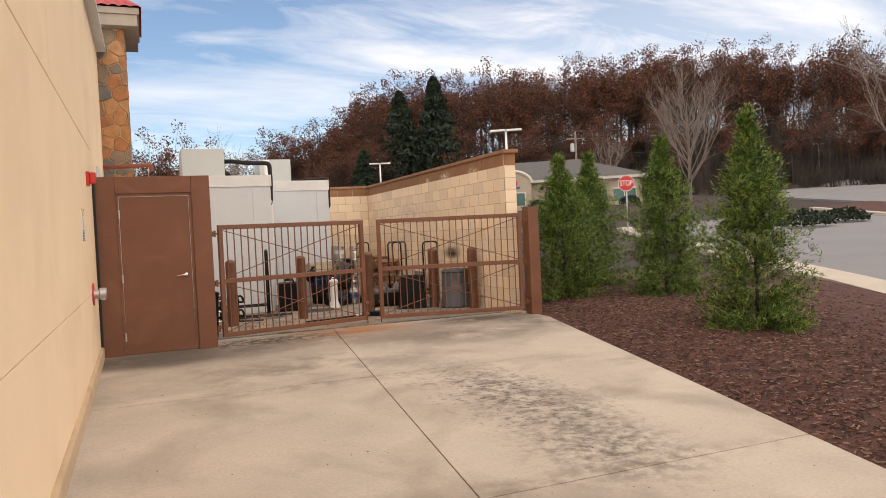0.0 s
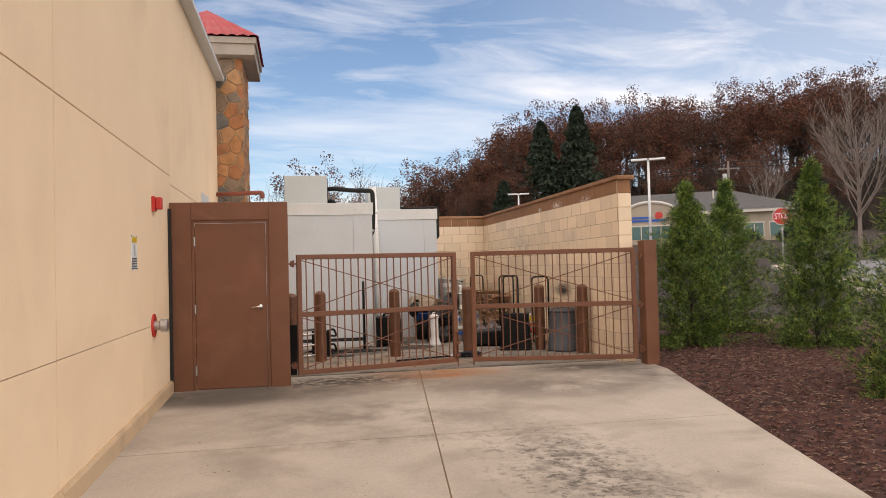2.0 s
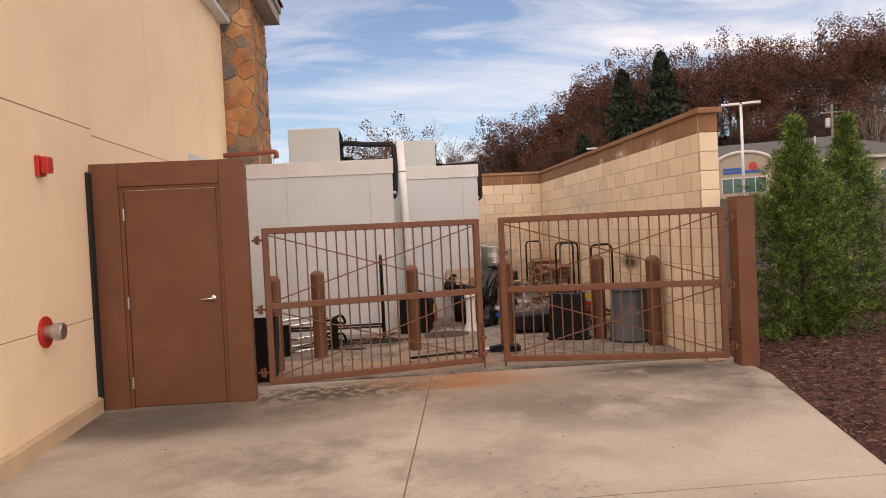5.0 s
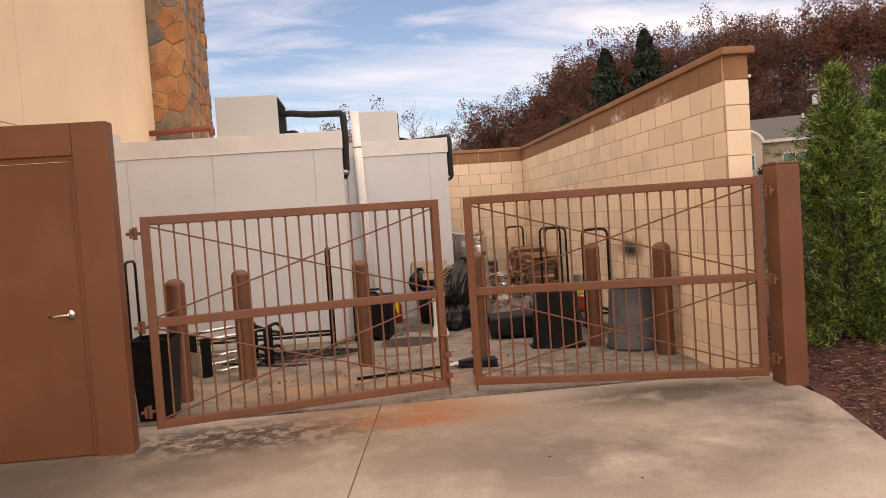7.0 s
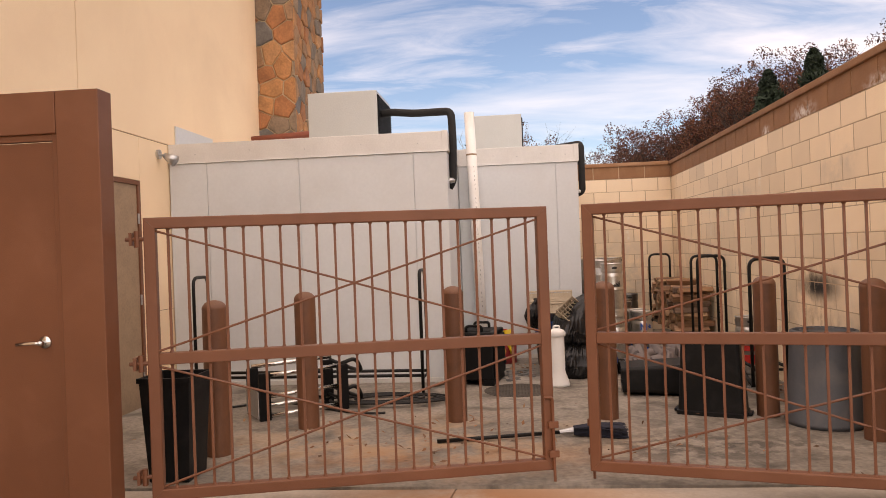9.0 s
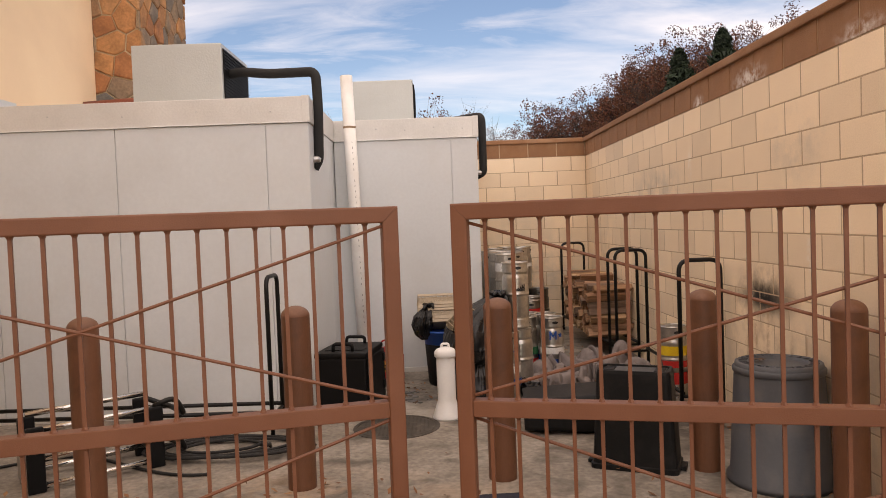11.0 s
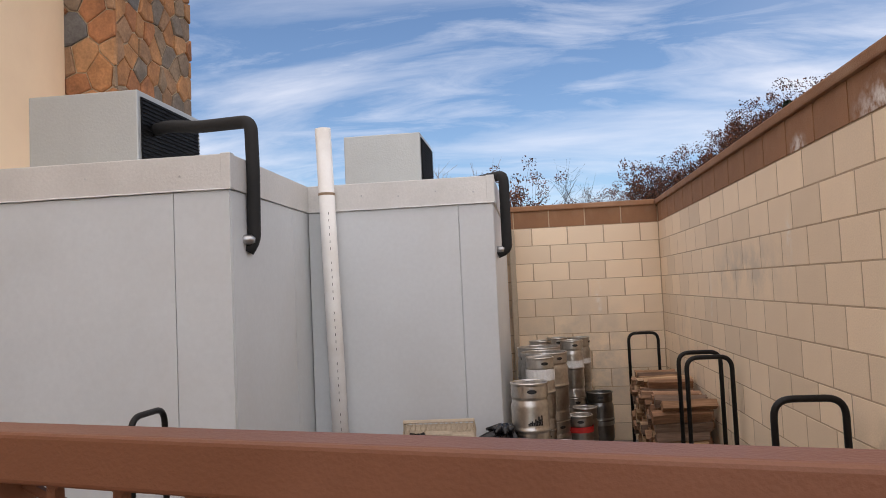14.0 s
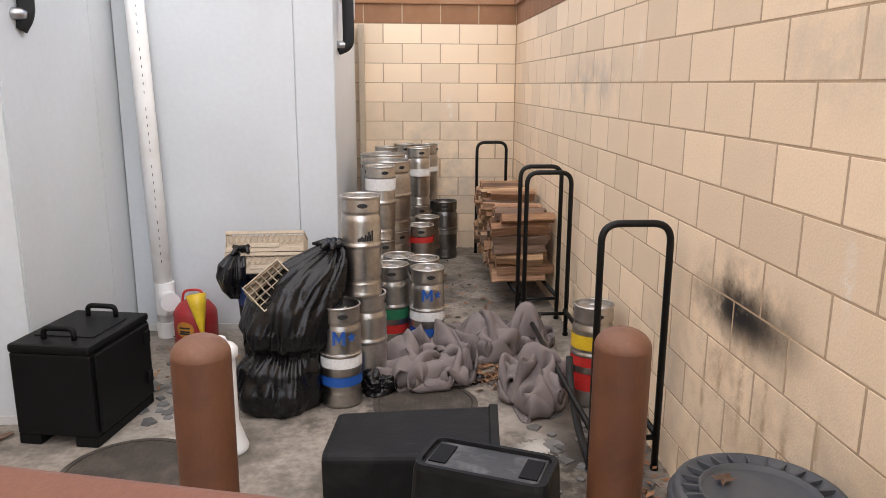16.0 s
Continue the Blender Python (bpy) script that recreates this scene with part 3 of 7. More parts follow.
part("core", boxed(TOWER[0], TOWER[1] - 0.03, TOWER[2] + 0.03, TOWER[3], 0.2, TOWER[4]), M_STONEMORTAR, tower)


def stones(w, h, to_world, rng, outward):
    for poly in voronoi_cells(w, h, 0.25, rng):
        cx, cy = sum(p[0] for p in poly) / len(poly), sum(p[1] for p in poly) / len(poly)
        d = rng.uniform(0.012, 0.035)
        bm = bmesh.new()
        lo = [bm.verts.new(to_world(p[0], p[1]) - 0.01 * outward) for p in poly]
        mid = [bm.verts.new(to_world(p[0], p[1]) + (d * 0.6) * outward) for p in poly]
        hi = [bm.verts.new(to_world(cx + (p[0] - cx) * 0.88, cy + (p[1] - cy) * 0.88) + d * outward) for p in poly]
        for a, b in ((lo, mid), (mid, hi)):
            for k in range(len(poly)):
                bm.faces.new((a[k], a[(k + 1) % len(poly)], b[(k + 1) % len(poly)], b[k]))
        bm.faces.new(hi)
        part("stone", bm, M_STONE, tower)


rng = random.Random(4)
stones(0.62, 3.6, lambda u, v: Vector((TOWER[1] - 0.63 + u, TOWER[2] + 0.03, 2.75 + v)), rng, Vector((0, -1, 0)))
stones(1.72, 3.6, lambda u, v: Vector((TOWER[1] - 0.03, TOWER[2] + 0.03 + u, 2.75 + v)), rng, Vector((1, 0, 0)))
part("eave", boxed(TOWER[0] - 0.3, TOWER[1] + 0.27, TOWER[2] - 0.27, TOWER[3] + 0.27, 6.36, 6.6, 0.01), M_EAVE, tower, "weathered tan eave boards")
part("fascia", boxed(TOWER[0] - 0.33, TOWER[1] + 0.31, TOWER[2] - 0.31, TOWER[3] + 0.31, 6.6, 6.74, 0.01), M_EAVE, tower)
bm = bmesh.new()
ex0, ex1, ey0, ey1 = TOWER[0] - 0.37, TOWER[1] + 0.36, TOWER[2] - 0.36, TOWER[3] + 0.36
ap = ((ex0 + ex1) / 2, (ey0 + ey1) / 2)
nt_ = 22
for side in range(4):
    c = [(ex0, ey0), (ex1, ey0), (ex1, ey1), (ex0, ey1)]
    a, b = c[side], c[(side + 1) % 4]
    grid = []
    for j in range(8):
        s = j / 7
        row = []
        for i in range(nt_ * 4 + 1):
            u = i / (nt_ * 4)
            w = 0.035 * abs(math.sin(math.pi * u * nt_ / 2)) * (1 - s)
            step = 0.02 * (1 if j % 2 else 0)
            row.append(bm.verts.new((a[0] + (b[0] - a[0]) * u + (ap[0] - (a[0] + (b[0] - a[0]) * u)) * s, a[1] + (b[1] - a[1]) * u + (ap[1] - (a[1] + (b[1] - a[1]) * u)) * s, 6.74 + 0.95 * s + w + step * (1 - s))))
        grid.append(row)
    for p, q in zip(grid, grid[1:]):
        for i in range(nt_ * 4):
            if (p[i].co - p[i + 1].co).length > 1e-5:
                bm.faces.new((p[i], p[i + 1], q[i + 1], q[i]))
part("roof", bm, M_REDTILE, tower, "glossy red ribbed tile roof")

# ---------- block walls ----------
CMU_L, CMU_H, MJ = 0.400, 0.2005, 0.008
WX, WY, WTOP = 5.65, 18.85, 2.705
bm_block = {}


def block_mesh(l, mat_, depth=0.05):
    key = (round(l, 3), mat_.name)
    if key not in bm_block:
        bm = boxed(0, l, 0, depth, 0, CMU_H - MJ, 0.002)
        me = bpy.data.meshes.new("block")
        bm.to_mesh(me); bm.free()
        me.materials.append(mat_)
        bm_block[key] = me
    return bm_block[key]


wall_e = thing("wall_east", "tan painted concrete block wall with a brown top band", "wall", kind="structure")
wall_n = thing("wall_north", "tan painted concrete block wall with a brown top band", "wall", kind="structure")
part("core", boxed(WX + 0.0015, WX + 0.19, 10.97, WY + 0.2, 0.0, WTOP + 0.2), M_MORTAR, wall_e)
part("core", boxed(3.0, WX, WY + 0.0015, WY + 0.19, 0.0, WTOP + 0.2), M_MORTAR, wall_n)
part("coping", boxed(WX - 0.03, WX + 0.24, 10.91, WY + 0.24, WTOP + 0.19, WTOP + 0.25, 0.012), M_BAND, wall_e, "brown coping")
part("coping", boxed(3.0, WX - 0.032, WY - 0.03, WY + 0.22, WTOP + 0.19, WTOP + 0.25, 0.012), M_BAND, wall_n, "brown coping")

# ---------- coolers ----------
COOL1, COOL2 = (-0.52, 2.485, 14.58), (2.49, 3.96, 16.1)
BACK = 18.6


def cooler(x0, x1, y0, seams, label):
    c = thing("walk_in_cooler", label, "walk-in cooler")
    part("body", boxed(x0, x1 - 0.006, y0 + 0.012, BACK, FLOOR, 2.71, 0.008), M_PANEL, c)
    xs = [x0] + seams + [x1]
    for a, b in zip(xs, xs[1:]):
        part("panel", boxed(a + 0.003, b - 0.003, y0, y0 + 0.02, FLOOR + 0.05, 2.705, 0.003), M_PANEL, c)
    ys = [y0 + 0.02, y0 + 1.15, BACK] if x1 < 3 else [y0 + 0.02, y0 + 1.2, BACK]
    for a, b in zip(ys, ys[1:]):
        part("panel", boxed(x1 - 0.012, x1, a + 0.003, b - 0.003, FLOOR + 0.05, 2.705, 0.003), M_PANEL, c)
    part("trim", boxed(x0, x1 + 0.012, y0 - 0.012, BACK, 2.71, 2.92, 0.006), M_FASCIA, c, "dented pale metal roof trim")
    n = 60
    part("sealant_bead", tubed([(x0 + (x1 + 0.012 - x0) * i / n, y0 - 0.013, 2.711 + 0.003 * noise.noise(Vector((i * 0.7, x0, 0)))) for i in range(n + 1)], 0.005, 6), M_WHITE, c, "uneven white sealant bead")
    for i in range(5):
        xx = x0 + (x1 - x0) * (i + 0.5) / 5
        part("screw", tubed([(xx, y0 - 0.016, 2.80 + 0.02 * (i % 2)), (xx, y0 - 0.012, 2.80 + 0.02 * (i % 2))], 0.007, 8), M_STEEL, c)
    part("corner_cap", boxed(x1 - 0.045, x1 + 0.016, y0 - 0.016, y0 + 0.045, 2.715, 2.925, 0.004), M_FASCIA, c)
    part("kick_plate", boxed(x0, x1 + 0.006, y0 - 0.006, y0 + 0.1, FLOOR, FLOOR + 0.05, 0.004), M_FASCIA, c)
    return c


cooler(*COOL1, [-0.1, 0.91, 2.135], "large white insulated metal walk-in cooler in the yard")
cooler(*COOL2, [3.69], "smaller white insulated metal walk-in cooler in the yard")


def condenser(x0, x1, y0, y1, z0, z1, label):
    c = thing("condenser_unit", label, "condenser unit")
    part("case", boxed(x0, x1 - 0.012, y0, y1, z0 + 0.03, z1, 0.008), M_ACMET, c)
    for x in (x0 + 0.08, x1 - 0.1):
        part("foot", boxed(x - 0.03, x + 0.03, y0 + 0.03, y1 - 0.03, z0, z0 + 0.03), M_STEEL, c)
    part("coil", boxed(x1 - 0.012, x1 - 0.004, y0 + 0.04, y1 - 0.04, z0 + 0.06, z1 - 0.04), M_BLACK, c, "black finned coil")
    n = 16
    for i in range(n):
        z = z0 + 0.08 + (z1 - z0 - 0.14) * i / (n - 1)
        part("fin", boxed(x1 - 0.004, x1 + 0.004, y0 + 0.04, y1 - 0.04, z, z + 0.008), M_BLACK, c)
    return c


condenser(0.92, 1.71, 14.98, 15.9, 2.92, 3.475, "grey-green metal condenser box on the cooler roof")
condenser(2.62, 3.32, 16.82, 17.6, 2.92, 3.455, "grey metal condenser box on the cooler roof")

# ---------- gate front ----------
DY = 10.55                          # face of the door surround


def door_surround():
    d = thing("door_surround", "brown painted steel screen with a closed flush door", "door screen")
    z0 = 0.275
    part("jamb", boxed(-0.375, -0.125, DY, DY + 0.13, z0, 2.58, 0.006), M_BROWN, d)
    part("jamb", boxed(0.80, 1.035, DY, DY + 0.13, z0, 2.58, 0.006), M_BROWN, d)
    part("head", boxed(-0.123, 0.798, DY, DY + 0.13, 2.36, 2.58, 0.006), M_BROWN, d)
    for x0, x1, za, zb in ((-0.125, -0.09, z0, 2.36), (0.765, 0.80, z0, 2.36), (-0.09, 0.765, 2.325, 2.36)):
        part("door_stop", boxed(x0, x1, DY + 0.02, DY + 0.06, za, zb, 0.004), M_BROWN, d)
    leaf = part("door", boxed(-0.085, 0.76, DY + 0.035, DY + 0.08, z0 + 0.012, 2.32, 0.004), M_BROWN, d, "flush brown painted steel door")
    for z in (0.52, 1.27, 2.10):
        part("hinge", tubed([(-0.088, DY + 0.014, z - 0.055), (-0.088, DY + 0.014, z + 0.055)], 0.012, 8), M_STEEL, leaf, "small steel hinge")
    bm = tubed([(0.685, DY + 0.035, 1.275), (0.685, DY + 0.022, 1.275)], 0.032, 20)
    tube(bm, [(0.685, DY + 0.022, 1.275), (0.685, DY - 0.03, 1.275)], 0.012, 12)
    tube(bm, rounded([(0.685, DY - 0.03, 1.275), (0.66, DY - 0.035, 1.278), (0.565, DY - 0.03, 1.272)], 0.02), 0.010, 10)
    part("handle", bm, M_CHROME, leaf, "brushed chrome lever handle", True)
    return d


door_surround()


def mitred(p, q, s, inward):
    """A square tube from p to q in the gate's plane, its ends cut at 45 degrees towards the inside."""
    bm = bmesh.new()
    flat = p[1] == q[1]
    k = s / 2
    ends = []
    for e, way in ((p, 1), (q, -1)):
        ring = []
        for side, y in ((-1, -k), (-1, k), (1, k), (1, -k)):
            cut = (s if side == inward else 0.0) * way + 0.0006 * way
            ring.append(bm.verts.new((e[0] + cut, y, e[1] + side * k) if flat else (e[0] + side * k, y, e[1] + cut)))
        ends.append(ring)
    for i in range(4):
        bm.faces.new((ends[0][i], ends[0][(i + 1) % 4], ends[1][(i + 1) % 4], ends[1][i]))
    bm.faces.new(ends[0]); bm.faces.new(ends[1])
    long_edges = [e for e in bm.edges if abs((e.verts[0].co - e.verts[1].co).length) > 3 * s]
    bmesh.ops.bevel(bm, geom=long_edges, offset=0.007, segments=3, affect="EDGES", profile=0.5)
    return bm


def gate(name, hinge, free, hinge_left, label):
    """A leaf of the swing gate: frame, mid rail, bars, crossed rods, hinges and a drop bolt."""
    h, f = Vector(hinge), Vector(free)
    w = (f - h).length
    ang = math.degrees(math.atan2(f.y - h.y, f.x - h.x))
    g = thing(name, label, "gate", "yard gates", at=pose(h.x, h.y, 0, 0, 0, ang))
    zb, zm, zt, s = 0.372, 1.143, 1.916, 0.062
    for z, d in ((zt - s / 2, -1), (zb + s / 2, 1)):
        part("frame_rail", mitred((0, z), (w, z), s, d), M_BROWN, g)
    for x, d in ((s / 2, 1), (w - s / 2, -1)):
        part("frame_stile", mitred((x, zb), (x, zt), s, d), M_BROWN, g)
    part("mid_rail", boxed(s, w - s, -s / 2, s / 2, zm - s / 2, zm + s / 2, 0.004), M_BROWN, g)
    n = 21
    for i in range(n):
        x = s + (w - 2 * s) * (i + 0.62) / (n + 0.24)
        for a, b in ((zb + s, zm - s / 2), (zm + s / 2, zt - s)):
            part("bar", boxed(x - 0.0068, x + 0.0068, -0.0068, 0.0068, a, b), M_BROWN, g)
            for z in (a, b):
                tilt = 0.012 if z == a else -0.012
                part("weld", tubed([(x, 0, z), (x, 0, z + tilt)], [0.014, 0.008], 6), M_BROWN, g)
    for a, b in ((zb + s, zm - s / 2), (zm + s / 2, zt - s)):
        for p, q in ((a + 0.012, b - 0.012), (b - 0.012, a + 0.012)):
            part("brace_rod", tubed([(s, -0.013, p), (w - s, -0.013, q)], 0.0068, 6), M_BROWN, g)
    for z in (0.50, 1.12, 1.80):
        x = -0.04
        bm = tubed([(x - 0.06, 0.0, z), (0.0, 0.0, z)], 0.012, 8)
        tube(bm, [(x, 0, z - 0.045), (x, 0, z + 0.045)], 0.016, 8)
        box(bm, x - 0.035, x - 0.02, -0.03, 0.03, z - 0.035, z + 0.035)
        part("hinge", bm, M_BROWN, g, "rusty bolt hinge")
    x = w - 0.012
    pts = rounded([(x - 0.05, -0.045, 0.80), (x, -0.045, 0.80), (x, -0.045, 0.29)], 0.02)
    part("drop_bolt", tubed(pts, 0.009, 8), M_BROWN, g, "cane bolt with a bent top")
    for z in (0.45, 0.62):
        part("bolt_guide", boxed(x - 0.03, x + 0.03, -0.055, -0.03, z, z + 0.04, 0.003), M_BROWN, g)
    return g


gate("swing_gate", (1.13, 10.80, 0), (3.332, 11.322, 0), True, "brown steel bar gate leaf with crossed rods, nearly shut")
gate("swing_gate", (5.77, 10.72, 0), (3.541, 11.285, 0), False, "brown steel bar gate leaf with crossed rods, nearly shut")

gp = thing("gate_post", "square brown painted steel gate post beside the mulch", "post")
part("post", boxed(5.885, 6.075, 10.68, 10.88, 0.18, 2.0, 0.012), M_BROWN, gp)
part("cap", boxed(5.88, 6.08, 10.675, 10.885, 2.0, 2.012, 0.004), M_BROWN, gp)


M_POST = mat("worn_brown_paint", (0.165, 0.068, 0.032), (0.115, 0.047, 0.023), 3.0, 0.5, bump=0.15, bscale=150, fine=0.08, stain=(0.05, 0.024, 0.014), stain_scale=5, stain_amt=0.55, stretch=(1, 1, 0.3), vary=0.12)
M_DOME = mat("faded_brown_paint", (0.18, 0.083, 0.046), (0.15, 0.068, 0.037), 6, 0.6, stain=(0.36, 0.22, 0.16), stain_scale=9, stain_amt=0.6)


def bollard():
    b = thing("bollard", "brown painted steel pipe bollard with a domed top", "bollard", "bollards in the yard")
    r = 0.084
    prof = [(r, -0.02), (r, 1.02)] + [(r * math.cos(a), 1.02 + 0.06 * math.sin(a)) for a in (0.12, 0.3, 0.5, 0.7, 0.9, 1.1, 1.3, 1.5)]
    bm = bmesh.new()
    rings = [[bm.verts.new((q * math.cos(2 * math.pi * k / 36), q * math.sin(2 * math.pi * k / 36), z)) for k in range(36)] for q, z in prof[:2]]
    for k in range(36):
        bm.faces.new((rings[0][k], rings[0][(k + 1) % 36], rings[1][(k + 1) % 36], rings[1][k]))
    part("pipe", bm, M_POST, b, smooth=True)
    part("dome", lathed([(r * 0.985, 1.012), (r * 0.998, 1.018)] + prof[2:], 36), M_DOME, b, "dusty faded dome", True)
    return b


B0 = bollard()
SPOTS = [(1.04, 11.92), (1.469, 12.68), (2.639, 12.84), (3.833, 12.85), (5.058, 12.86), (5.52, 12.12)]
B0.matrix_basis = Matrix.Translation((*SPOTS[0], FLOOR))
for x, y in SPOTS[1:]:
    copy_thing(B0, Matrix.Translation((x, y, FLOOR)))

# ---------- the bed and the far side ----------
def mulch_z(x, y):
    d = x - edge_x(y)
    return drive_z(y) - 0.02 + min(0.09, 0.08 * max(d, 0)) + 0.02 * noise.noise(Vector((x * 0.7, y * 0.7, 0)))


def kerb_x(y):
    return 11.6 + 0.50 * (y - 9.1)


def build_bed():
    ys = np.linspace(-9.5, 26, 120)
    bm = bmesh.new()
    rows = []
    for y in ys:
        x0 = min(edge_x(y), 6.0) + 0.003 if y < 10.72 else (6.085 if y < 10.95 else WX + 0.2)
        x1 = max(kerb_x(y), x0 + 0.6)
        rows.append([bm.verts.new((x0 + (x1 - x0) * i / 50, y, mulch_z(x0 + (x1 - x0) * i / 50, y) + 0.012 * noise.noise(Vector((i * 1.7, y * 9, 3))))) for i in range(51)])
    for a, b in zip(rows, rows[1:]):
        for i in range(50):
            bm.faces.new((a[i], a[i + 1], b[i + 1], b[i]))
    tagged(part("mulch_bed", bm, M_MULCH, smooth=True), "dark red-brown shredded bark mulch bed", "mulch", kind="structure")


build_bed()


def build_chips():
    rg = np.random.default_rng(5)
    n = 17000
    verts, faces = [], []
    for _ in range(n):
        y = rg.uniform(2.5, 13.5)
        x = edge_x(y) + 0.02 + abs(rg.normal(0, 2.3))
        if x > kerb_x(y) - 0.2 or (y > 10.4 and x < 6.1):
            continue
        z = mulch_z(x, y)
        a, l, w = rg.uniform(0, math.pi), rg.uniform(0.008, 0.038), rg.uniform(0.002, 0.007)
        u = np.array([math.cos(a), math.sin(a), rg.uniform(-0.3, 0.3)]) * l
        v = np.array([-math.sin(a), math.cos(a), 0]) * w
        c = np.array([x, y, z + 0.012])
        k = len(verts)
        verts += [c - u - v, c + u - v, c + u + v, c - u + v, c - u * 0.7 + (0, 0, 0.008), c + u * 0.7 + (0, 0, 0.008)]
        faces += [(k, k + 1, k + 5, k + 4), (k + 1, k + 2, k + 5), (k + 2, k + 3, k + 4, k + 5), (k + 3, k, k + 4)]
    ob = raw("mulch_chips", verts, faces, [M_CHIPS])
    tagged(ob, "loose shredded bark chips over the bed", "mulch", kind="stuff")


M_CHIPS = ramp_by_random(mat("bark_chips", (1, 1, 1), (0.7, 0.7, 0.7), 30, 0.9, bump=0, fine=0.0), [(0.11, 0.042, 0.03), (0.05, 0.023, 0.018), (0.15, 0.07, 0.048), (0.03, 0.015, 0.012), (0.26, 0.17, 0.12)])
build_chips()


def strip(name, x_a, x_b, ys, dz, thick, material, label, category):
    return sheet(name, lambda y: (x_a(y), x_b(y)), ys, 8, lambda x, y: ground_z(x, y) + dz, material, thick, label, category)


YS = np.linspace(-14, 34, 40)
strip("kerb", lambda y: kerb_x(y) + 0.0, lambda y: kerb_x(y) + 0.9, YS, 0.09, 0.3, M_KERB, "pale concrete kerb and walk beside the road", "kerb")
strip("road", lambda y: kerb_x(y) + 0.9, lambda y: kerb_x(y) + 14.2, YS, -0.02, 0.2, M_ASPHALT, "worn grey asphalt road", "road")
strip("kerb", lambda y: kerb_x(y) + 14.2, lambda y: kerb_x(y) + 14.6, YS, 0.12, 0.3, M_KERB, "pale concrete kerb of the planted strip", "kerb")
strip("planted_strip", lambda y: kerb_x(y) + 14.6, lambda y: kerb_x(y) + 19.5, YS, 0.10, 0.3, M_MULCH, "mulched planting strip between road and car park", "mulch")
strip("car_park", lambda y: kerb_x(y) + 19.5, lambda y: kerb_x(y) + 48, np.linspace(-14, 60, 60), 0.06, 0.2, M_ASPHALT, "pale grey asphalt car park", "car park")


# ---------- trees ----------
def arborvitae(x, y, height, width, seed, label):
    rg = np.random.default_rng(seed)
    z0 = mulch_z(x, y) - 0.02
    t = thing("arborvitae", label, "tree", "young arborvitae in the bed", at=(x, y, z0))
    part("trunk", tubed([(0, 0, 0), (0.01, 0.01, height * 0.5), (0.0, 0.0, height * 0.93)], [0.035, 0.02, 0.005], 7), M_BARK, t)
    lean = rg.uniform(-0.03, 0.03, 2)
    verts, faces = [], []

    def radius(s, a):
        prof = np.interp(s, [0, 0.08, 0.2, 0.42, 0.58, 0.72, 0.84, 0.93, 1.0], [0.98, 1.0, 0.95, 0.80, 0.60, 0.38, 0.17, 0.07, 0.02])
        return width / 2 * prof * (1 + 0.15 * math.sin(3 * a + 13 * s + seed) + 0.13 * math.sin(4 * a - 37 * s + 2 * seed) + 0.22 * noise.noise(Vector((2.2 * math.cos(a), 2.2 * math.sin(a), 7 * s + seed * 5))))

    nb = 620
    for _ in range(nb):
        s = rg.uniform(0.0, 1.0) ** 1.4
        a = rg.uniform(0, 2 * math.pi)
        out = np.array([math.cos(a), math.sin(a), 0])
        R = radius(s, a) * rg.choice((rg.uniform(0.4, 0.8), rg.uniform(0.85, 1.12), rg.uniform(0.95, 1.25)))
        base = np.array([lean[0] * s * height, lean[1] * s * height, s * height * 0.90 + 0.02])
        tip = base + out * R + np.array([0, 0, (0.34 * R + 0.14) * min(1.0, 4 * s) - 0.02])
        nf = 26
        for k in range(nf):
            f = rg.uniform(0.35, 1.0)
            p = base + (tip - base) * f + rg.normal(0, 0.034, 3)
            p[2] = max(p[2], 0.03)
            d = out * rg.uniform(0.2, 1) + rg.normal(0, 0.45, 3) + np.array([0, 0, 0.55])
            d /= np.linalg.norm(d)
            side = np.cross(d, rg.normal(0, 1, 3))
            side /= np.linalg.norm(side) + 1e-9
            L_ = rg.uniform(0.05, 0.12)
            for ang in (-0.75, 0.0, 0.7):
                dd = d * math.cos(ang) + side * math.sin(ang)
                ww = np.cross(dd, np.cross(d, side)) * 0.0052
                l2 = L_ * (1 if ang == 0 else 0.7)
                i = len(verts)
                verts += [p - ww * 0.6, p + dd * l2 * 0.55 - ww, p + dd * l2, p + dd * l2 * 0.55 + ww]
                faces.append((i, i + 1, i + 2, i + 3))
    cr = raw("crown", verts, faces, [M_ARBOR])
    cr.parent = t
    bm = bmesh.new()
    for _ in range(60):
        s = rg.uniform(0.03, 0.9)
        a = rg.uniform(0, 2 * math.pi)
        R = radius(s, a) * 0.8
        tube(bm, [(0, 0, s * height * 0.9), (math.cos(a) * R, math.sin(a) * R, s * height * 0.9 + 0.25 * R + 0.1)], [0.006, 0.002], 4)
    tagged(part("branches", bm, M_BARK, t), kind="stuff")
    return t


arborvitae(7.42, 7.50, 2.95, 1.32, 1, "young green arborvitae with an uneven crown in mulch")
arborvitae(8.97, 11.2, 3.0, 1.45, 2, "young green arborvitae thinning at the top in mulch")
arborvitae(7.38, 12.1, 2.75, 1.55, 3, "young green arborvitae beside the gate post")
arborvitae(9.0, 13.75, 3.0, 1.6, 4, "young green arborvitae behind its neighbour")


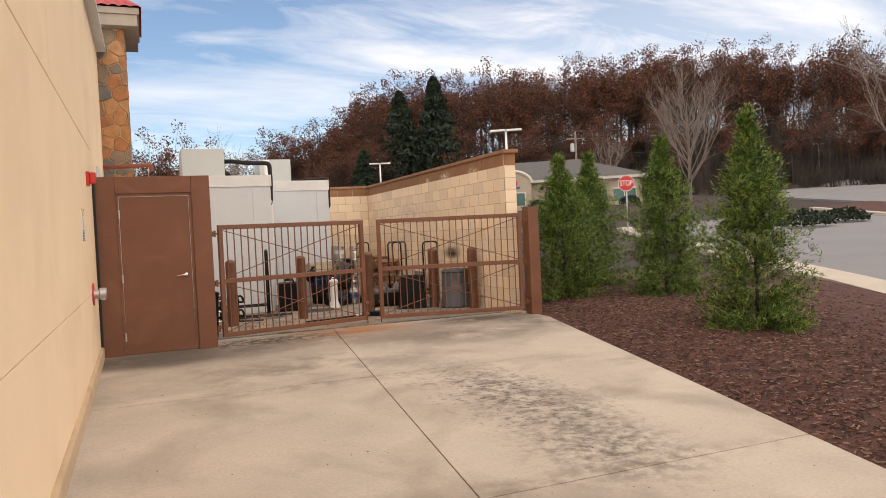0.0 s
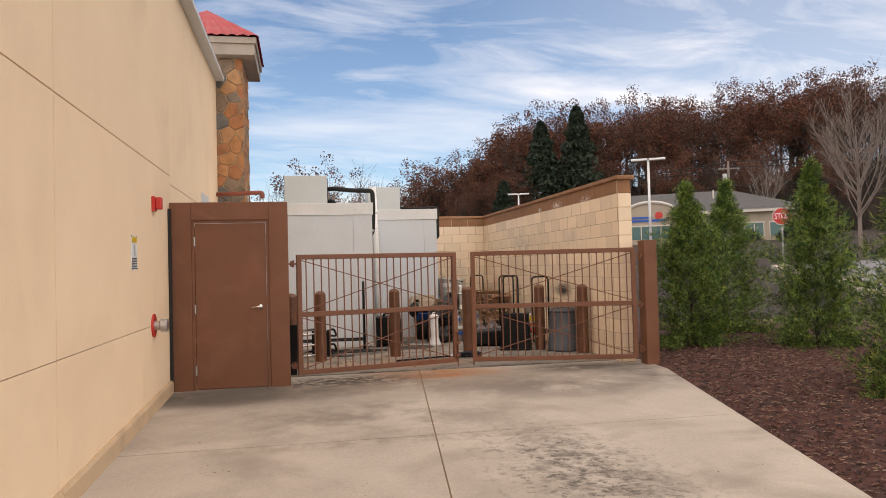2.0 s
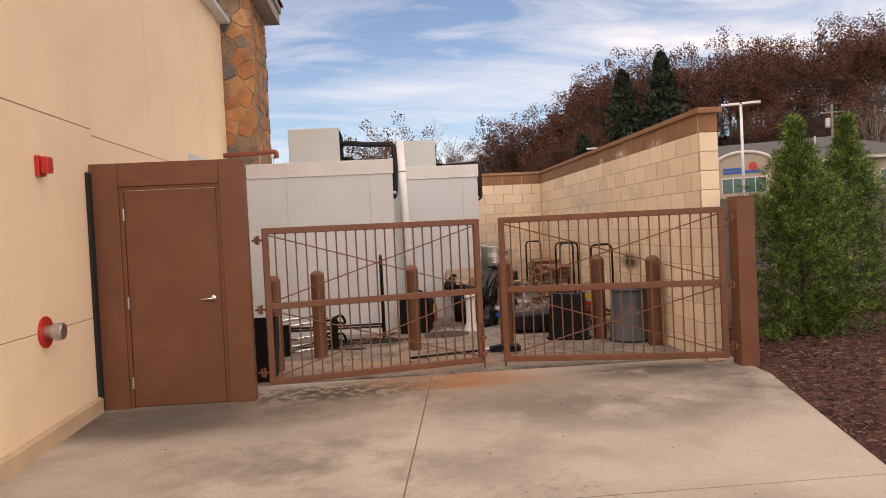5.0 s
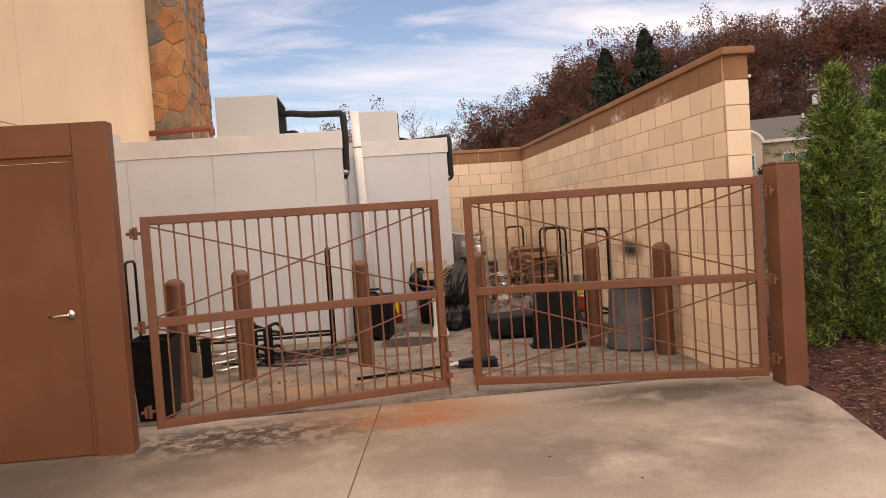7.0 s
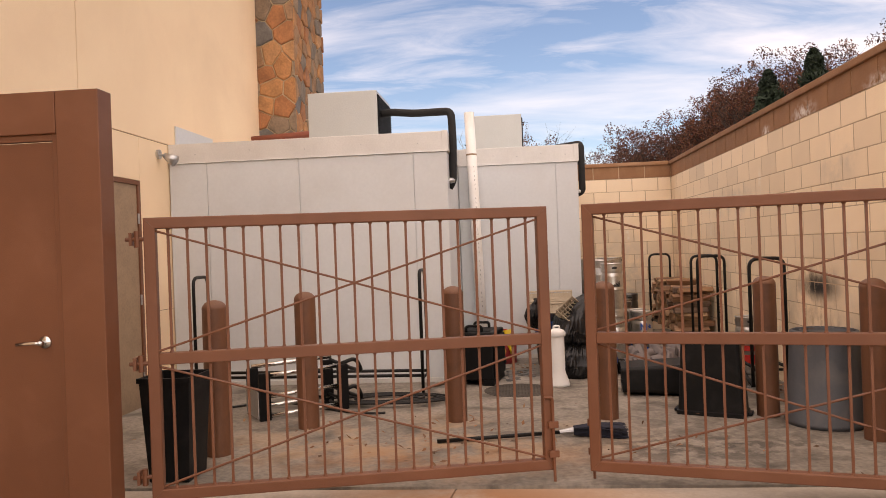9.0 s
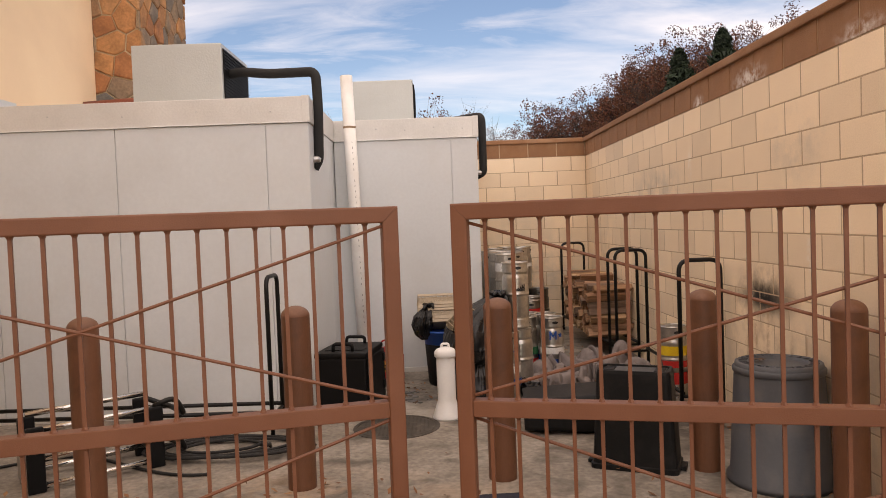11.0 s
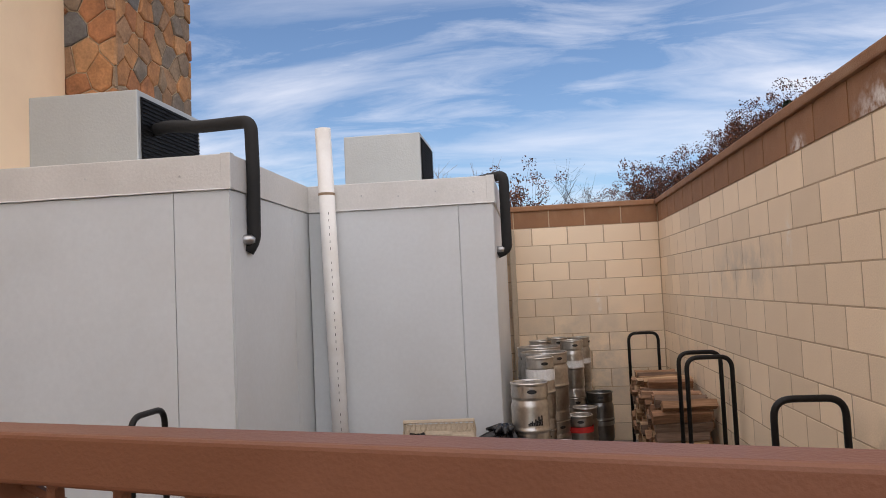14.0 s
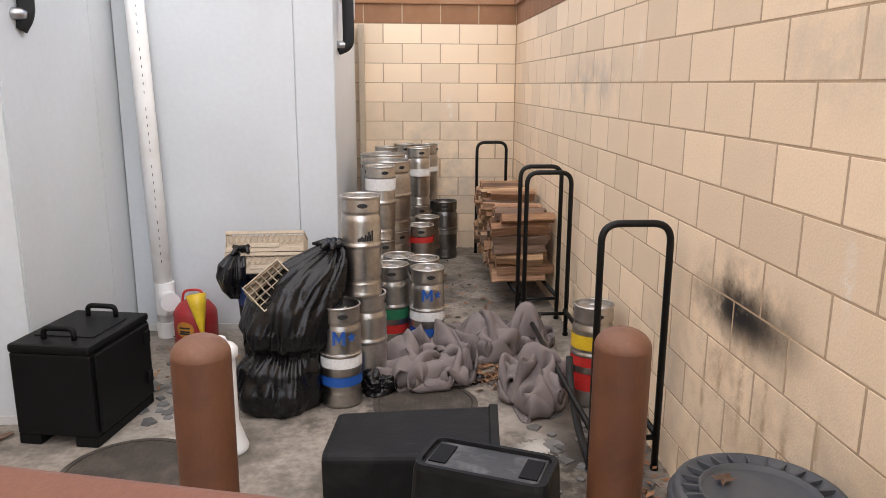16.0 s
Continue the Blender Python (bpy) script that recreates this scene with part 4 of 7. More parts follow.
def tree_template(rg, kind, height):
    """Vertices, faces and material numbers of a far tree: 0 bark, 1 leaves."""
    V, F, I = [], [], []

    def limb(p, q, r0, r1, n=4):
        p, q = np.array(p, float), np.array(q, float)
        d = q - p
        a = np.cross(d, (0.3, 0.5, 0.8)); a /= np.linalg.norm(a) + 1e-9
        b = np.cross(d, a); b /= np.linalg.norm(b) + 1e-9
        k = len(V)
        for c, r in ((p, r0), (q, r1)):
            for i in range(n):
                t = 2 * math.pi * i / n
                V.append(c + r * (math.cos(t) * a + math.sin(t) * b))
        for i in range(n):
            F.append((k + i, k + (i + 1) % n, k + n + (i + 1) % n, k + n + i)); I.append(0)

    def leaf(c, s, w=1.0):
        u = rg.normal(0, 1, 3); u /= np.linalg.norm(u)
        v = np.cross(u, rg.normal(0, 1, 3)); v /= np.linalg.norm(v) + 1e-9
        k = len(V)
        V.extend([c - u * s, c + v * s * w, c + u * s])
        F.append((k, k + 1, k + 2)); I.append(1)

    if kind == "conifer":
        limb((0, 0, 0), (0, 0, height), 0.25, 0.03, 5)
        for _ in range(5200):
            s = rg.uniform(0.08, 1) ** 0.8
            a = rg.uniform(0, 2 * math.pi)
            R = (1 - s) ** 0.8 * height * 0.30 + 0.25
            R *= rg.uniform(0.3, 1.0) * (1 + 0.16 * math.sin(s * 55))
            leaf(np.array([math.cos(a) * R, math.sin(a) * R, s * height - 0.25 * R]), rg.uniform(0.25, 0.55), 0.6)
        return V, F, I
    bend = rg.normal(0, 0.35, 2)
    top = np.array([bend[0], bend[1], height * 0.72])
    limb((0, 0, -0.6), top * 0.5 + (0, 0, 0), 0.20, 0.15, 5)
    limb(top * 0.5, top, 0.15, 0.08, 5)
    ends = [top + (0, 0, height * 0.07)]
    limb(top, ends[0], 0.08, 0.03)
    n = 14 if kind == "leafy" else 13
    for i in range(n):
        s = rg.uniform(0.5, 1.0) if kind == "leafy" else rg.uniform(0.22, 1.0)
        a = rg.uniform(0, 2 * math.pi)
        L_ = height * (rg.uniform(0.17, 0.33) if kind == "leafy" else rg.uniform(0.14, 0.26))
        p = top * s
        q = p + np.array([math.cos(a) * L_ * 0.7, math.sin(a) * L_ * 0.7, L_ * rg.uniform(0.5, 1.0)])
        limb(p, q, 0.065, 0.03)
        for _ in range(3 if kind == "leafy" else 5):
            e = q + rg.normal(0, 1, 3) * L_ * 0.3 + (0, 0, L_ * 0.35)
            limb(p + (q - p) * rg.uniform(0.4, 1), e, 0.028, 0.012, 3)
            ends.append(e)
            if kind == "bare":
                for _ in range(3):
                    limb(q + (e - q) * rg.uniform(0.2, 1), e + rg.normal(0, 1, 3) * L_ * 0.22 + (0, 0, L_ * 0.2), 0.014, 0.008, 3)
    if kind == "leafy":
        for e in ends:
            for _ in range(rg.integers(42, 70)):
                leaf(np.array(e) + np.clip(rg.normal(0, 1, 3), -1.5, 1.5) * height * 0.038, rg.uniform(0.12, 0.24))
    return V, F, I


def build_woods():
    rg = np.random.default_rng(11)
    temps = [tree_template(rg, "leafy", 15) for _ in range(6)] + [tree_template(rg, "bare", 14) for _ in range(4)]
    temps = [(np.array(v), f, i) for v, f, i in temps]
    for _ in range(5):
        v, f, i = [], [], []
        for _ in range(46):
            a, o = rg.uniform(0, 2 * math.pi), rg.uniform(0.2, 1.6)
            h = rg.uniform(1.5, 4.2)
            b0 = np.array([math.cos(a) * o * 0.5, math.sin(a) * o * 0.5, -0.2])
            e0 = np.array([math.cos(a) * o, math.sin(a) * o, h]) + rg.normal(0, 0.3, 3)
            w = np.array([-math.sin(a), math.cos(a), 0]) * 0.035
            w2 = np.array([math.cos(a), math.sin(a), 0]) * 0.035
            k = len(v)
            v += [b0 - w, b0 + w, b0 + w2, e0]
            f += [(k, k + 1, k + 3), (k + 1, k + 2, k + 3), (k + 2, k, k + 3)]
            i += [0, 0, 0]
            for _ in range(3):
                g0 = b0 + (e0 - b0) * rg.uniform(0.4, 0.9)
                g1 = g0 + rg.normal(0, 0.45, 3) + (0, 0, 0.5)
                k = len(v)
                v += [g0 - w * 0.6, g0 + w * 0.6, g1]
                f.append((k, k + 1, k + 2)); i.append(0)
        temps.append((np.array(v), f, i))
    V, F, I, off = [], [], [], 0
    spots = []
    for _ in range(900):
        spots.append((rg.uniform(6, 66), rg.uniform(86, 122), "brush"))
    for _ in range(290):
        spots.append((rg.uniform(9, 66), rg.uniform(106, 130), "ridge"))
    for _ in range(260):
        spots.append((rg.uniform(12, 66), rg.uniform(92, 116), "slope"))
    for _ in range(46):
        spots.append((rg.uniform(-22, 9), rg.uniform(80, 120), "low"))
    for az, r, where in spots:
        p = rg.random()
        leafy = p < (0.68 if where == "ridge" else 0.45)
        if az < 14:
            leafy = p < 0.35
        v, f, i = temps[rg.integers(10, 15)] if where == "brush" else temps[rg.integers(0, 6)] if leafy else temps[rg.integers(6, 10)]
        a = rg.uniform(0, 2 * math.pi)
        s = rg.uniform(0.64, 0.90) * (0.62 if where == "slope" else 0.85 if where == "low" else 1.0)
        x, y = r * math.sin(radians(az)), r * math.cos(radians(az))
        rot = np.array([[math.cos(a), -math.sin(a), 0], [math.sin(a), math.cos(a), 0], [0, 0, 1]])
        V.append((v * s) @ rot.T + (x, y, ground_z(x, y) - 0.3))
        F += [tuple(k + off for k in q) for q in f]
        I += i
        off += len(v)
    ob = raw("hillside_woods", np.concatenate(V), F, [M_BARK, M_RUST], I)
    tagged(ob, "autumn woods with rust-brown leaves and bare trunks on the ridge", "woods", kind="stuff")


build_woods()


def far_tree(name, kind, az, r, height, mats, label, seed, z=None):
    rg = np.random.default_rng(seed)
    v, f, i = tree_template(rg, kind, 14 if kind == "bare" else height)
    if kind == "bare":
        v = [np.array(u) * (height / 14) for u in v]
    x, y = r * math.sin(radians(az)), r * math.cos(radians(az))
    t = thing(name, label, "tree", at=(x, y, ground_z(x, y) - 0.1 if z is None else z))
    for k, nm in ((0, "trunk"), (1, "crown")):
        sel = [q for q, m in zip(f, i) if m == k]
        if sel:
            used = sorted({u for q in sel for u in q})
            idx = {u: n for n, u in enumerate(used)}
            o = raw(nm, [v[u] for u in used], [tuple(idx[u] for u in q) for q in sel], [mats[k]])
            o.parent = t
    return t


far_tree("spruce", "conifer", 19.2, 96, 14.5, (M_BARK, M_CONIFER), "dark green spruce among the bare trees", 31)
far_tree("spruce", "conifer", 21.9, 96, 16, (M_BARK, M_CONIFER), "tall dark green spruce among the bare trees", 32)
far_tree("spruce", "conifer", 16.3, 92, 7.5, (M_BARK, M_CONIFER), "small dark green spruce at the wood's edge", 33)

# ---------- on the building wall ----------
def fire_alarm():
    y, z = 9.56, 2.475
    a = thing("fire_alarm", "red wall strobe alarm on the stucco wall", "alarm", at=(WALL_X, y, z))
    part("back_box", boxed(0.0, 0.035, -0.065, 0.065, -0.08, 0.08, 0.006), M_RED, a)
    part("horn", boxed(0.035, 0.10, -0.05, 0.045, -0.06, 0.07, 0.012), M_RED, a)
    part("lens", boxed(0.06, 0.09, 0.045, 0.07, -0.03, 0.03, 0.008), M_CHROME, a, "clear strobe lens")


def wall_notice():
    y, z = 8.60, 1.922
    s = thing("notice_sign", "narrow white notice with a yellow head, faded print", "sign", at=(WALL_X, y, z))
    part("sheet", boxed(0.0, 0.006, -0.125, 0.125, -0.165, 0.165, 0.002), M_LABEL, s)
    part("head_band", boxed(0.006, 0.008, -0.105, 0.105, 0.095, 0.15), M_YELLOW, s)
    for i in range(7):
        zz = -0.155 + i * 0.016
        part("print_line", boxed(0.006, 0.008, -0.105, 0.105, zz, zz + 0.009), M_INK, s)
    part("figure", boxed(0.006, 0.008, -0.03, 0.03, -0.03, 0.075), M_ACMET, s)
    for dy in (-0.11, 0.11):
        for dz in (-0.155, 0.157):
            part("screw", tubed([(0.004, dy, dz), (0.011, dy, dz)], 0.006, 8), M_INK, s)


def hose_connection():
    y, z = 9.5, 1.16
    h = thing("fire_hose_connection", "capped steel hose connection with a red round plate", "hose connection", at=(WALL_X, y, z))
    part("plate", tubed([(0, 0, 0), (0.016, 0, 0)], 0.125, 28), M_RED, h, "red round backing plate")
    part("neck", tubed([(0.016, 0, 0), (0.07, 0, 0)], 0.052, 20), M_STEEL, h)
    cap = part("cap", tubed([(0.07, 0, 0), (0.075, 0, 0), (0.14, 0, 0), (0.148, 0, 0)], [0.06, 0.068, 0.068, 0.058], 24), M_STEEL, h, "dull steel screw cap")
    for k in range(3):
        a = k * 2.094
        part("lug", boxed(0.09, 0.13, -0.01 + 0.07 * math.cos(a), 0.01 + 0.07 * math.cos(a), -0.01 + 0.07 * math.sin(a), 0.01 + 0.07 * math.sin(a), 0.003), M_STEEL, cap)


fire_alarm(); wall_notice(); hose_connection()
d2 = thing("door_1", "brown painted steel service door, shut, in the building wall", "door", kind="structure")
leaf = part("leaf", boxed(BACK_X - 0.05, BACK_X - 0.015, D2[0] + 0.05, D2[1], FLOOR, 2.43, 0.004), M_BROWN, d2)
for a in ((D2[0] + 0.01, D2[0] + 0.05), (D2[1], D2[1] + 0.05)):
    part("jamb", boxed(BACK_X - 0.06, BACK_X + 0.006, a[0], a[1], FLOOR, 2.475, 0.004), M_BROWN, d2)
part("head", boxed(BACK_X - 0.06, BACK_X + 0.006, D2[0] + 0.05, D2[1], 2.43, 2.475, 0.004), M_BROWN, d2)
for z in (0.6, 1.3, 2.1):
    part("hinge", tubed([(BACK_X + 0.004, D2[1] + 0.0, z - 0.05), (BACK_X + 0.004, D2[1] + 0.0, z + 0.05)], 0.010, 8), M_STEEL, leaf)
part("door_handle", tubed(rounded([(BACK_X - 0.02, D2[0] + 0.14, 1.27), (BACK_X + 0.05, D2[0] + 0.14, 1.27), (BACK_X + 0.05, D2[0] + 0.26, 1.27)], 0.02), 0.010, 8), M_CHROME, leaf)

fl = thing("flood_lamp", "small grey wall flood lamp above the service door", "lamp", at=(BACK_X, 14.35, 2.77))
part("base", tubed([(0, 0, 0.02), (0.025, 0, 0.02)], 0.05, 18), M_STEEL, fl)
part("arm", tubed([(0.02, 0, 0.02), (0.09, 0, 0.0)], 0.012, 8), M_STEEL, fl)
part("head", tubed([(0.07, 0, 0.01), (0.12, 0, -0.02), (0.19, 0.0, -0.06)], [0.025, 0.045, 0.062], 16), M_STEEL, fl, smooth=True)
wf = thing("flashing_board", "white metal flashing board where cooler roof meets wall", "flashing")
part("board", boxed(BACK_X + 0.004, BACK_X + 0.022, 14.75, 15.75, 2.925, 3.15, 0.003), M_PANEL, wf)

vp = thing("fire_pipe", "red-brown steel pipe on hangers across the stone tower", "pipe")
part("pipe", tubed(rounded([(BACK_X + 0.01, 17.2, 3.36), (0.42, 17.2, 3.40), (0.42, 17.2, 3.28)], 0.05), 0.045, 14), mat("pipe_red_oxide", (0.30, 0.09, 0.055), (0.22, 0.07, 0.045), 5, 0.6), vp, smooth=True)
for x in (0.12, 0.36):
    part("hanger", boxed(x - 0.012, x + 0.012, 17.19, 17.38, 3.28, 3.32), M_STEEL, vp)
    part("strap", tubed([(x, 17.2, 3.44), (x, 17.2, 3.12)], 0.008, 6), M_STEEL, vp)

# ---------- pipes on the coolers ----------
def insulated_pipe(pts, end, label):
    p = thing("insulated_pipe", label, "pipe")
    part("sleeve", tubed(rounded(pts, 0.07, 6), 0.042, 16), M_FOAM, p, "black foam sleeve", True)
    e = Vector(end)
    part("seal", lathed([(0.02, -0.03), (0.05, -0.02), (0.055, 0.01), (0.03, 0.03)], 12, e), M_STEEL, p, "foil and sealant round the pipe", True)


insulated_pipe([(1.66, 15.2, 3.235), (1.82, 15.14, 3.25), (2.1, 15.02, 3.20), (2.525, 14.85, 3.17), (2.535, 14.84, 2.85), (2.52, 14.86, 2.42), (2.478, 14.85, 2.35)], (2.492, 14.81, 2.42), "black foam-sleeved refrigerant pipe from the condenser to the cooler")
insulated_pipe([(1.70, 15.75, 3.06), (1.86, 15.72, 3.06), (1.86, 15.72, 2.93)], (1.86, 15.72, 2.93), "short black foam-sleeved pipe into the cooler roof")
insulated_pipe([(3.36, 17.3, 3.05), (3.5, 17.2, 3.0), (4.04, 16.45, 2.97), (4.04, 16.45, 2.36), (3.96, 16.45, 2.33)], (3.985, 16.45, 2.36), "black foam-sleeved pipe down the smaller cooler")

pv = thing("pvc_standpipe", "tall white plastic standpipe strapped to the cooler corner", "pipe")
part("pipe", tubed([(2.735, 15.99, FLOOR + 0.02), (2.655, 16.03, 3.36)], 0.062, 22), M_PVC, pv, smooth=True)
part("collar", tubed([(2.735, 15.99, FLOOR), (2.735, 15.99, FLOOR + 0.11)], 0.072, 22), M_PVC, pv, "stained lower collar")
part("tee", tubed([(2.733, 15.992, FLOOR + 0.17), (2.733, 15.992, FLOOR + 0.40)], 0.068, 22), M_PVC, pv)
part("cleanout_cap", tubed([(2.745, 15.97, FLOOR + 0.29), (2.80, 15.87, FLOOR + 0.29), (2.802, 15.866, FLOOR + 0.29), (2.812, 15.846, FLOOR + 0.29)], [0.058, 0.062, 0.066, 0.066], 22), M_WHITE, pv, "white screw cap")
part("strap", tubed([(2.668, 16.024, 2.83), (2.668, 16.024, 2.85)], 0.064, 20), M_JOINT, pv, "rusty metal strap")
for i in range(34):
    z = FLOOR + 0.55 + i * 0.055
    if i % 7 != 6:
        f = (z - FLOOR) / 3.05
        part("print_mark", boxed(2.735 - 0.08 * f + 0.020, 2.735 - 0.08 * f + 0.0235, 15.99 + 0.04 * f - 0.0598, 15.99 + 0.04 * f - 0.05, z, z + 0.02), M_INK, pv)


# ---------- kegs ----------
def keg(x, y, z, r, h, mats, label, bands=(), turn=0.0, letter=False):
    """A steel keg: rolled chimes, ribs, neck, hand holes, and painted bands (low, high, material)."""
    k = thing("beer_keg", label, "keg", "steel kegs in the yard", at=pose(x + 0.035, y, z, 0, 0, turn))
    t = 0.010
    prof = [(r - 0.02, 0.0), (r - 0.004, 0.004), (r, 0.016), (r - 0.004, 0.03), (r - 0.005, 0.036), (r - 0.006, 0.079), (r - 0.006, 0.085), (r - 0.012, 0.095), (r - 0.004, 0.115), (r - 0.003, 0.124), (r - 0.003, 0.285 * h / 0.59), (r - 0.002, 0.295 * h / 0.59)]
    c = 0.30 * h / 0.59
    prof += [(r + 0.003, c + 0.0), (r + 0.003, c + 0.012), (r - 0.002, c + 0.02), (r - 0.003, c + 0.03)]
    prof += [(r - 0.003, h - 0.145), (r - 0.004, h - 0.13), (r - 0.012, h - 0.11), (r - 0.014, h - 0.10), (r - 0.006, h - 0.09), (r - 0.006, h - 0.084), (r - 0.006, h - 0.022), (r - 0.006, h - 0.016), (r, h - 0.006), (r - 0.004, h), (r - t - 0.004, h - 0.002), (r - t, h - 0.012), (r - t - 0.004, h - 0.075), (r * 0.5, h - 0.06), (0.045, h - 0.055)]
    part("shell", lathed(prof, 40), mats, k, smooth=True)
    part("valve", lathed([(0.04, h - 0.056), (0.04, h - 0.025), (0.03, h - 0.02), (0.02, h - 0.02)], 18), M_STEEL, k, "steel tap valve", True)
    for a in (0.0, 2.094, 4.189):
        bm = bmesh.new()
        n = 10
        outer, inner = [], []
        for i in range(n):
            s = -0.26 + 0.52 * i / (n - 1)
            hz = 0.013 * math.sqrt(max(0.02, 1 - (s / 0.26) ** 2))
            for lst, dz in ((outer, hz), (inner, -hz)):
                lst.append(bm.verts.new(((r - 0.003) * math.cos(a - 1.57 + s * 0.12 / r), (r - 0.003) * math.sin(a - 1.57 + s * 0.12 / r), h - 0.05 + dz)))
        for i in range(n - 1):
            bm.faces.new((outer[i], outer[i + 1], inner[i + 1], inner[i]))
        part("hand_hole", bm, M_INK, k)
    for lo, hi, m in bands:
        bm = bmesh.new()
        seg = 40
        rr = r + 0.0015
        q = [[bm.verts.new((rr * math.cos(2 * math.pi * i / seg), rr * math.sin(2 * math.pi * i / seg), zz)) for i in range(seg)] for zz in (lo, hi)]
        for i in range(seg):
            bm.faces.new((q[0][i], q[0][(i + 1) % seg], q[1][(i + 1) % seg], q[1][i]))
        part("band", bm, m, k, smooth=True)
    if letter:
        def flat(polys, nm, m):
            bm = bmesh.new()
            for poly in polys:
                vs = []
                for u, v in poly:
                    an = -1.5708 + u / r
                    vs.append(bm.verts.new(((r + 0.002) * math.cos(an), (r + 0.002) * math.sin(an), v)))
                bm.faces.new(vs)
            part(nm, bm, m, k)
        z0, z1 = 0.375, 0.455
        flat([[(-0.06, z0), (-0.045, z0), (-0.045, z1), (-0.06, z1)], [(-0.005, z0), (0.01, z0), (0.01, z1), (-0.005, z1)], [(-0.045, z1), (-0.045, z1 - 0.03), (-0.025, z0 + 0.012), (-0.025, z0 + 0.04)], [(-0.005, z1), (-0.005, z1 - 0.03), (-0.025, z0 + 0.012), (-0.025, z0 + 0.04)]], "letter_mark", M_BLUE)
        star = []
        for i in range(10):
            rr_ = 0.032 if i % 2 == 0 else 0.013
            star.append((0.048 + rr_ * math.sin(i * math.pi / 5), 0.415 + rr_ * math.cos(i * math.pi / 5)))
        c0 = (0.048, 0.415)
        flat([[c0, star[(i - 1) % 10], star[i], star[(i + 1) % 10]] for i in range(0, 10, 2)], "star_mark", M_BLUE)
    return k


R6, H6, RH, HH = 0.1175, 0.585, 0.205, 0.585
BB = [(0.13, 0.185, M_BLUE), (0.235, 0.315, M_LABEL)]
keg(4.03, 14.80, FLOOR, R6, H6, M_KEG, "slim steel keg with blue and white bands, lettered", BB, 12, True)
keg(4.55, 15.62, FLOOR, R6, H6, M_KEG, "slim steel keg with blue and white bands, lettered", BB, 10, True)
keg(4.53, 15.89, FLOOR, R6, H6, M_KEG, "slim steel keg with blue and white bands behind its twin", BB, 30, True)
keg(4.31, 15.72, FLOOR, R6, H6, M_KEG, "slim steel keg with red and green bands", [(0.12, 0.18, M_RED), (0.22, 0.29, M_GREEN)], 0)
keg(4.36, 15.99, FLOOR, R6, H6, M_KEG, "slim steel keg with a dark blue band", [(0.1, 0.3, M_BLUE)], 50)
keg(4.17, 15.03, FLOOR, R6, H6, M_KEG, "slim steel keg under another in a stack", [], 80)
tall = keg(4.145, 15.0, FLOOR + H6 - 0.006, R6, H6, M_KEG, "slim steel keg with a black skyline print, stacked on another", [], 8)
bm = bmesh.new()
for i, hgt in enumerate((0.006, 0.012, 0.02, 0.012, 0.03, 0.022, 0.045, 0.028, 0.05)):
    for s in (0, 1):
        a0 = -1.5708 + (-0.03 + i * 0.010) / R6
        a1 = a0 + 0.009 / R6
    vs = [bm.verts.new(((R6 + 0.002) * math.cos(a), (R6 + 0.002) * math.sin(a), z)) for a, z in ((a0, 0.335), (a1, 0.335), (a1, 0.345 + hgt), (a0, 0.345 + hgt))]
    bm.faces.new(vs)
part("print", bm, M_INK, tall)
for z in (0, H6 - 0.006):
    keg(4.22, 16.55, FLOOR + z, R6, H6, M_KEG, "slim steel keg with a white label in a stack" if z else "slim steel keg at the bottom of a stack", [(0.40, 0.49, M_LABEL)] if z else [], 20)
    keg(4.26, 16.98, FLOOR + z, RH, HH, M_KEG, "wide steel half-barrel keg in a stack", [], 40)
    keg(4.56, 18.22, FLOOR + z, R6, H6, M_KEG, "slim steel keg with a white band in a stack" if z else "slim steel keg at the bottom of a stack", [(0.30, 0.38, M_LABEL)] if z else [], 15)
    keg(4.66, 18.62, FLOOR + z, R6, H6, M_KEG, "slim steel keg by the block wall", [(0.30, 0.36, M_LABEL)] if z else [], 70)
    keg(4.22, 17.55, FLOOR + z, RH, HH, M_KEG, "wide steel half-barrel keg beside the cooler", [], 10)
    keg(4.24, 18.3, FLOOR + z, R6, H6, M_KEG, "slim steel keg between cooler and wall", [], 33)
    keg(4.43, 18.66, FLOOR + z, R6, H6, M_KEG, "slim steel keg in the corner by the block wall", [], 5)
keg(4.83, 18.42, FLOOR, 0.14, 0.60, M_KEGDARK, "dark steel keg by the block wall", [(0.26, 0.34, M_KEG)], 0)
keg(4.55, 17.15, FLOOR, R6, H6, M_KEG, "slim steel keg with a red label", [(0.44, 0.49, M_RED)], 0)
keg(4.62, 17.55, FLOOR, R6, H6, M_KEG, "slim steel keg in the row", [], 0)
keg(5.45, 14.74, FLOOR, R6, H6, M_KEG, "slim steel keg with yellow and red bands beside the wall", [(0.10, 0.20, M_RED), (0.24, 0.30, M_RED), (0.34, 0.42, M_YELLOW)], 0)


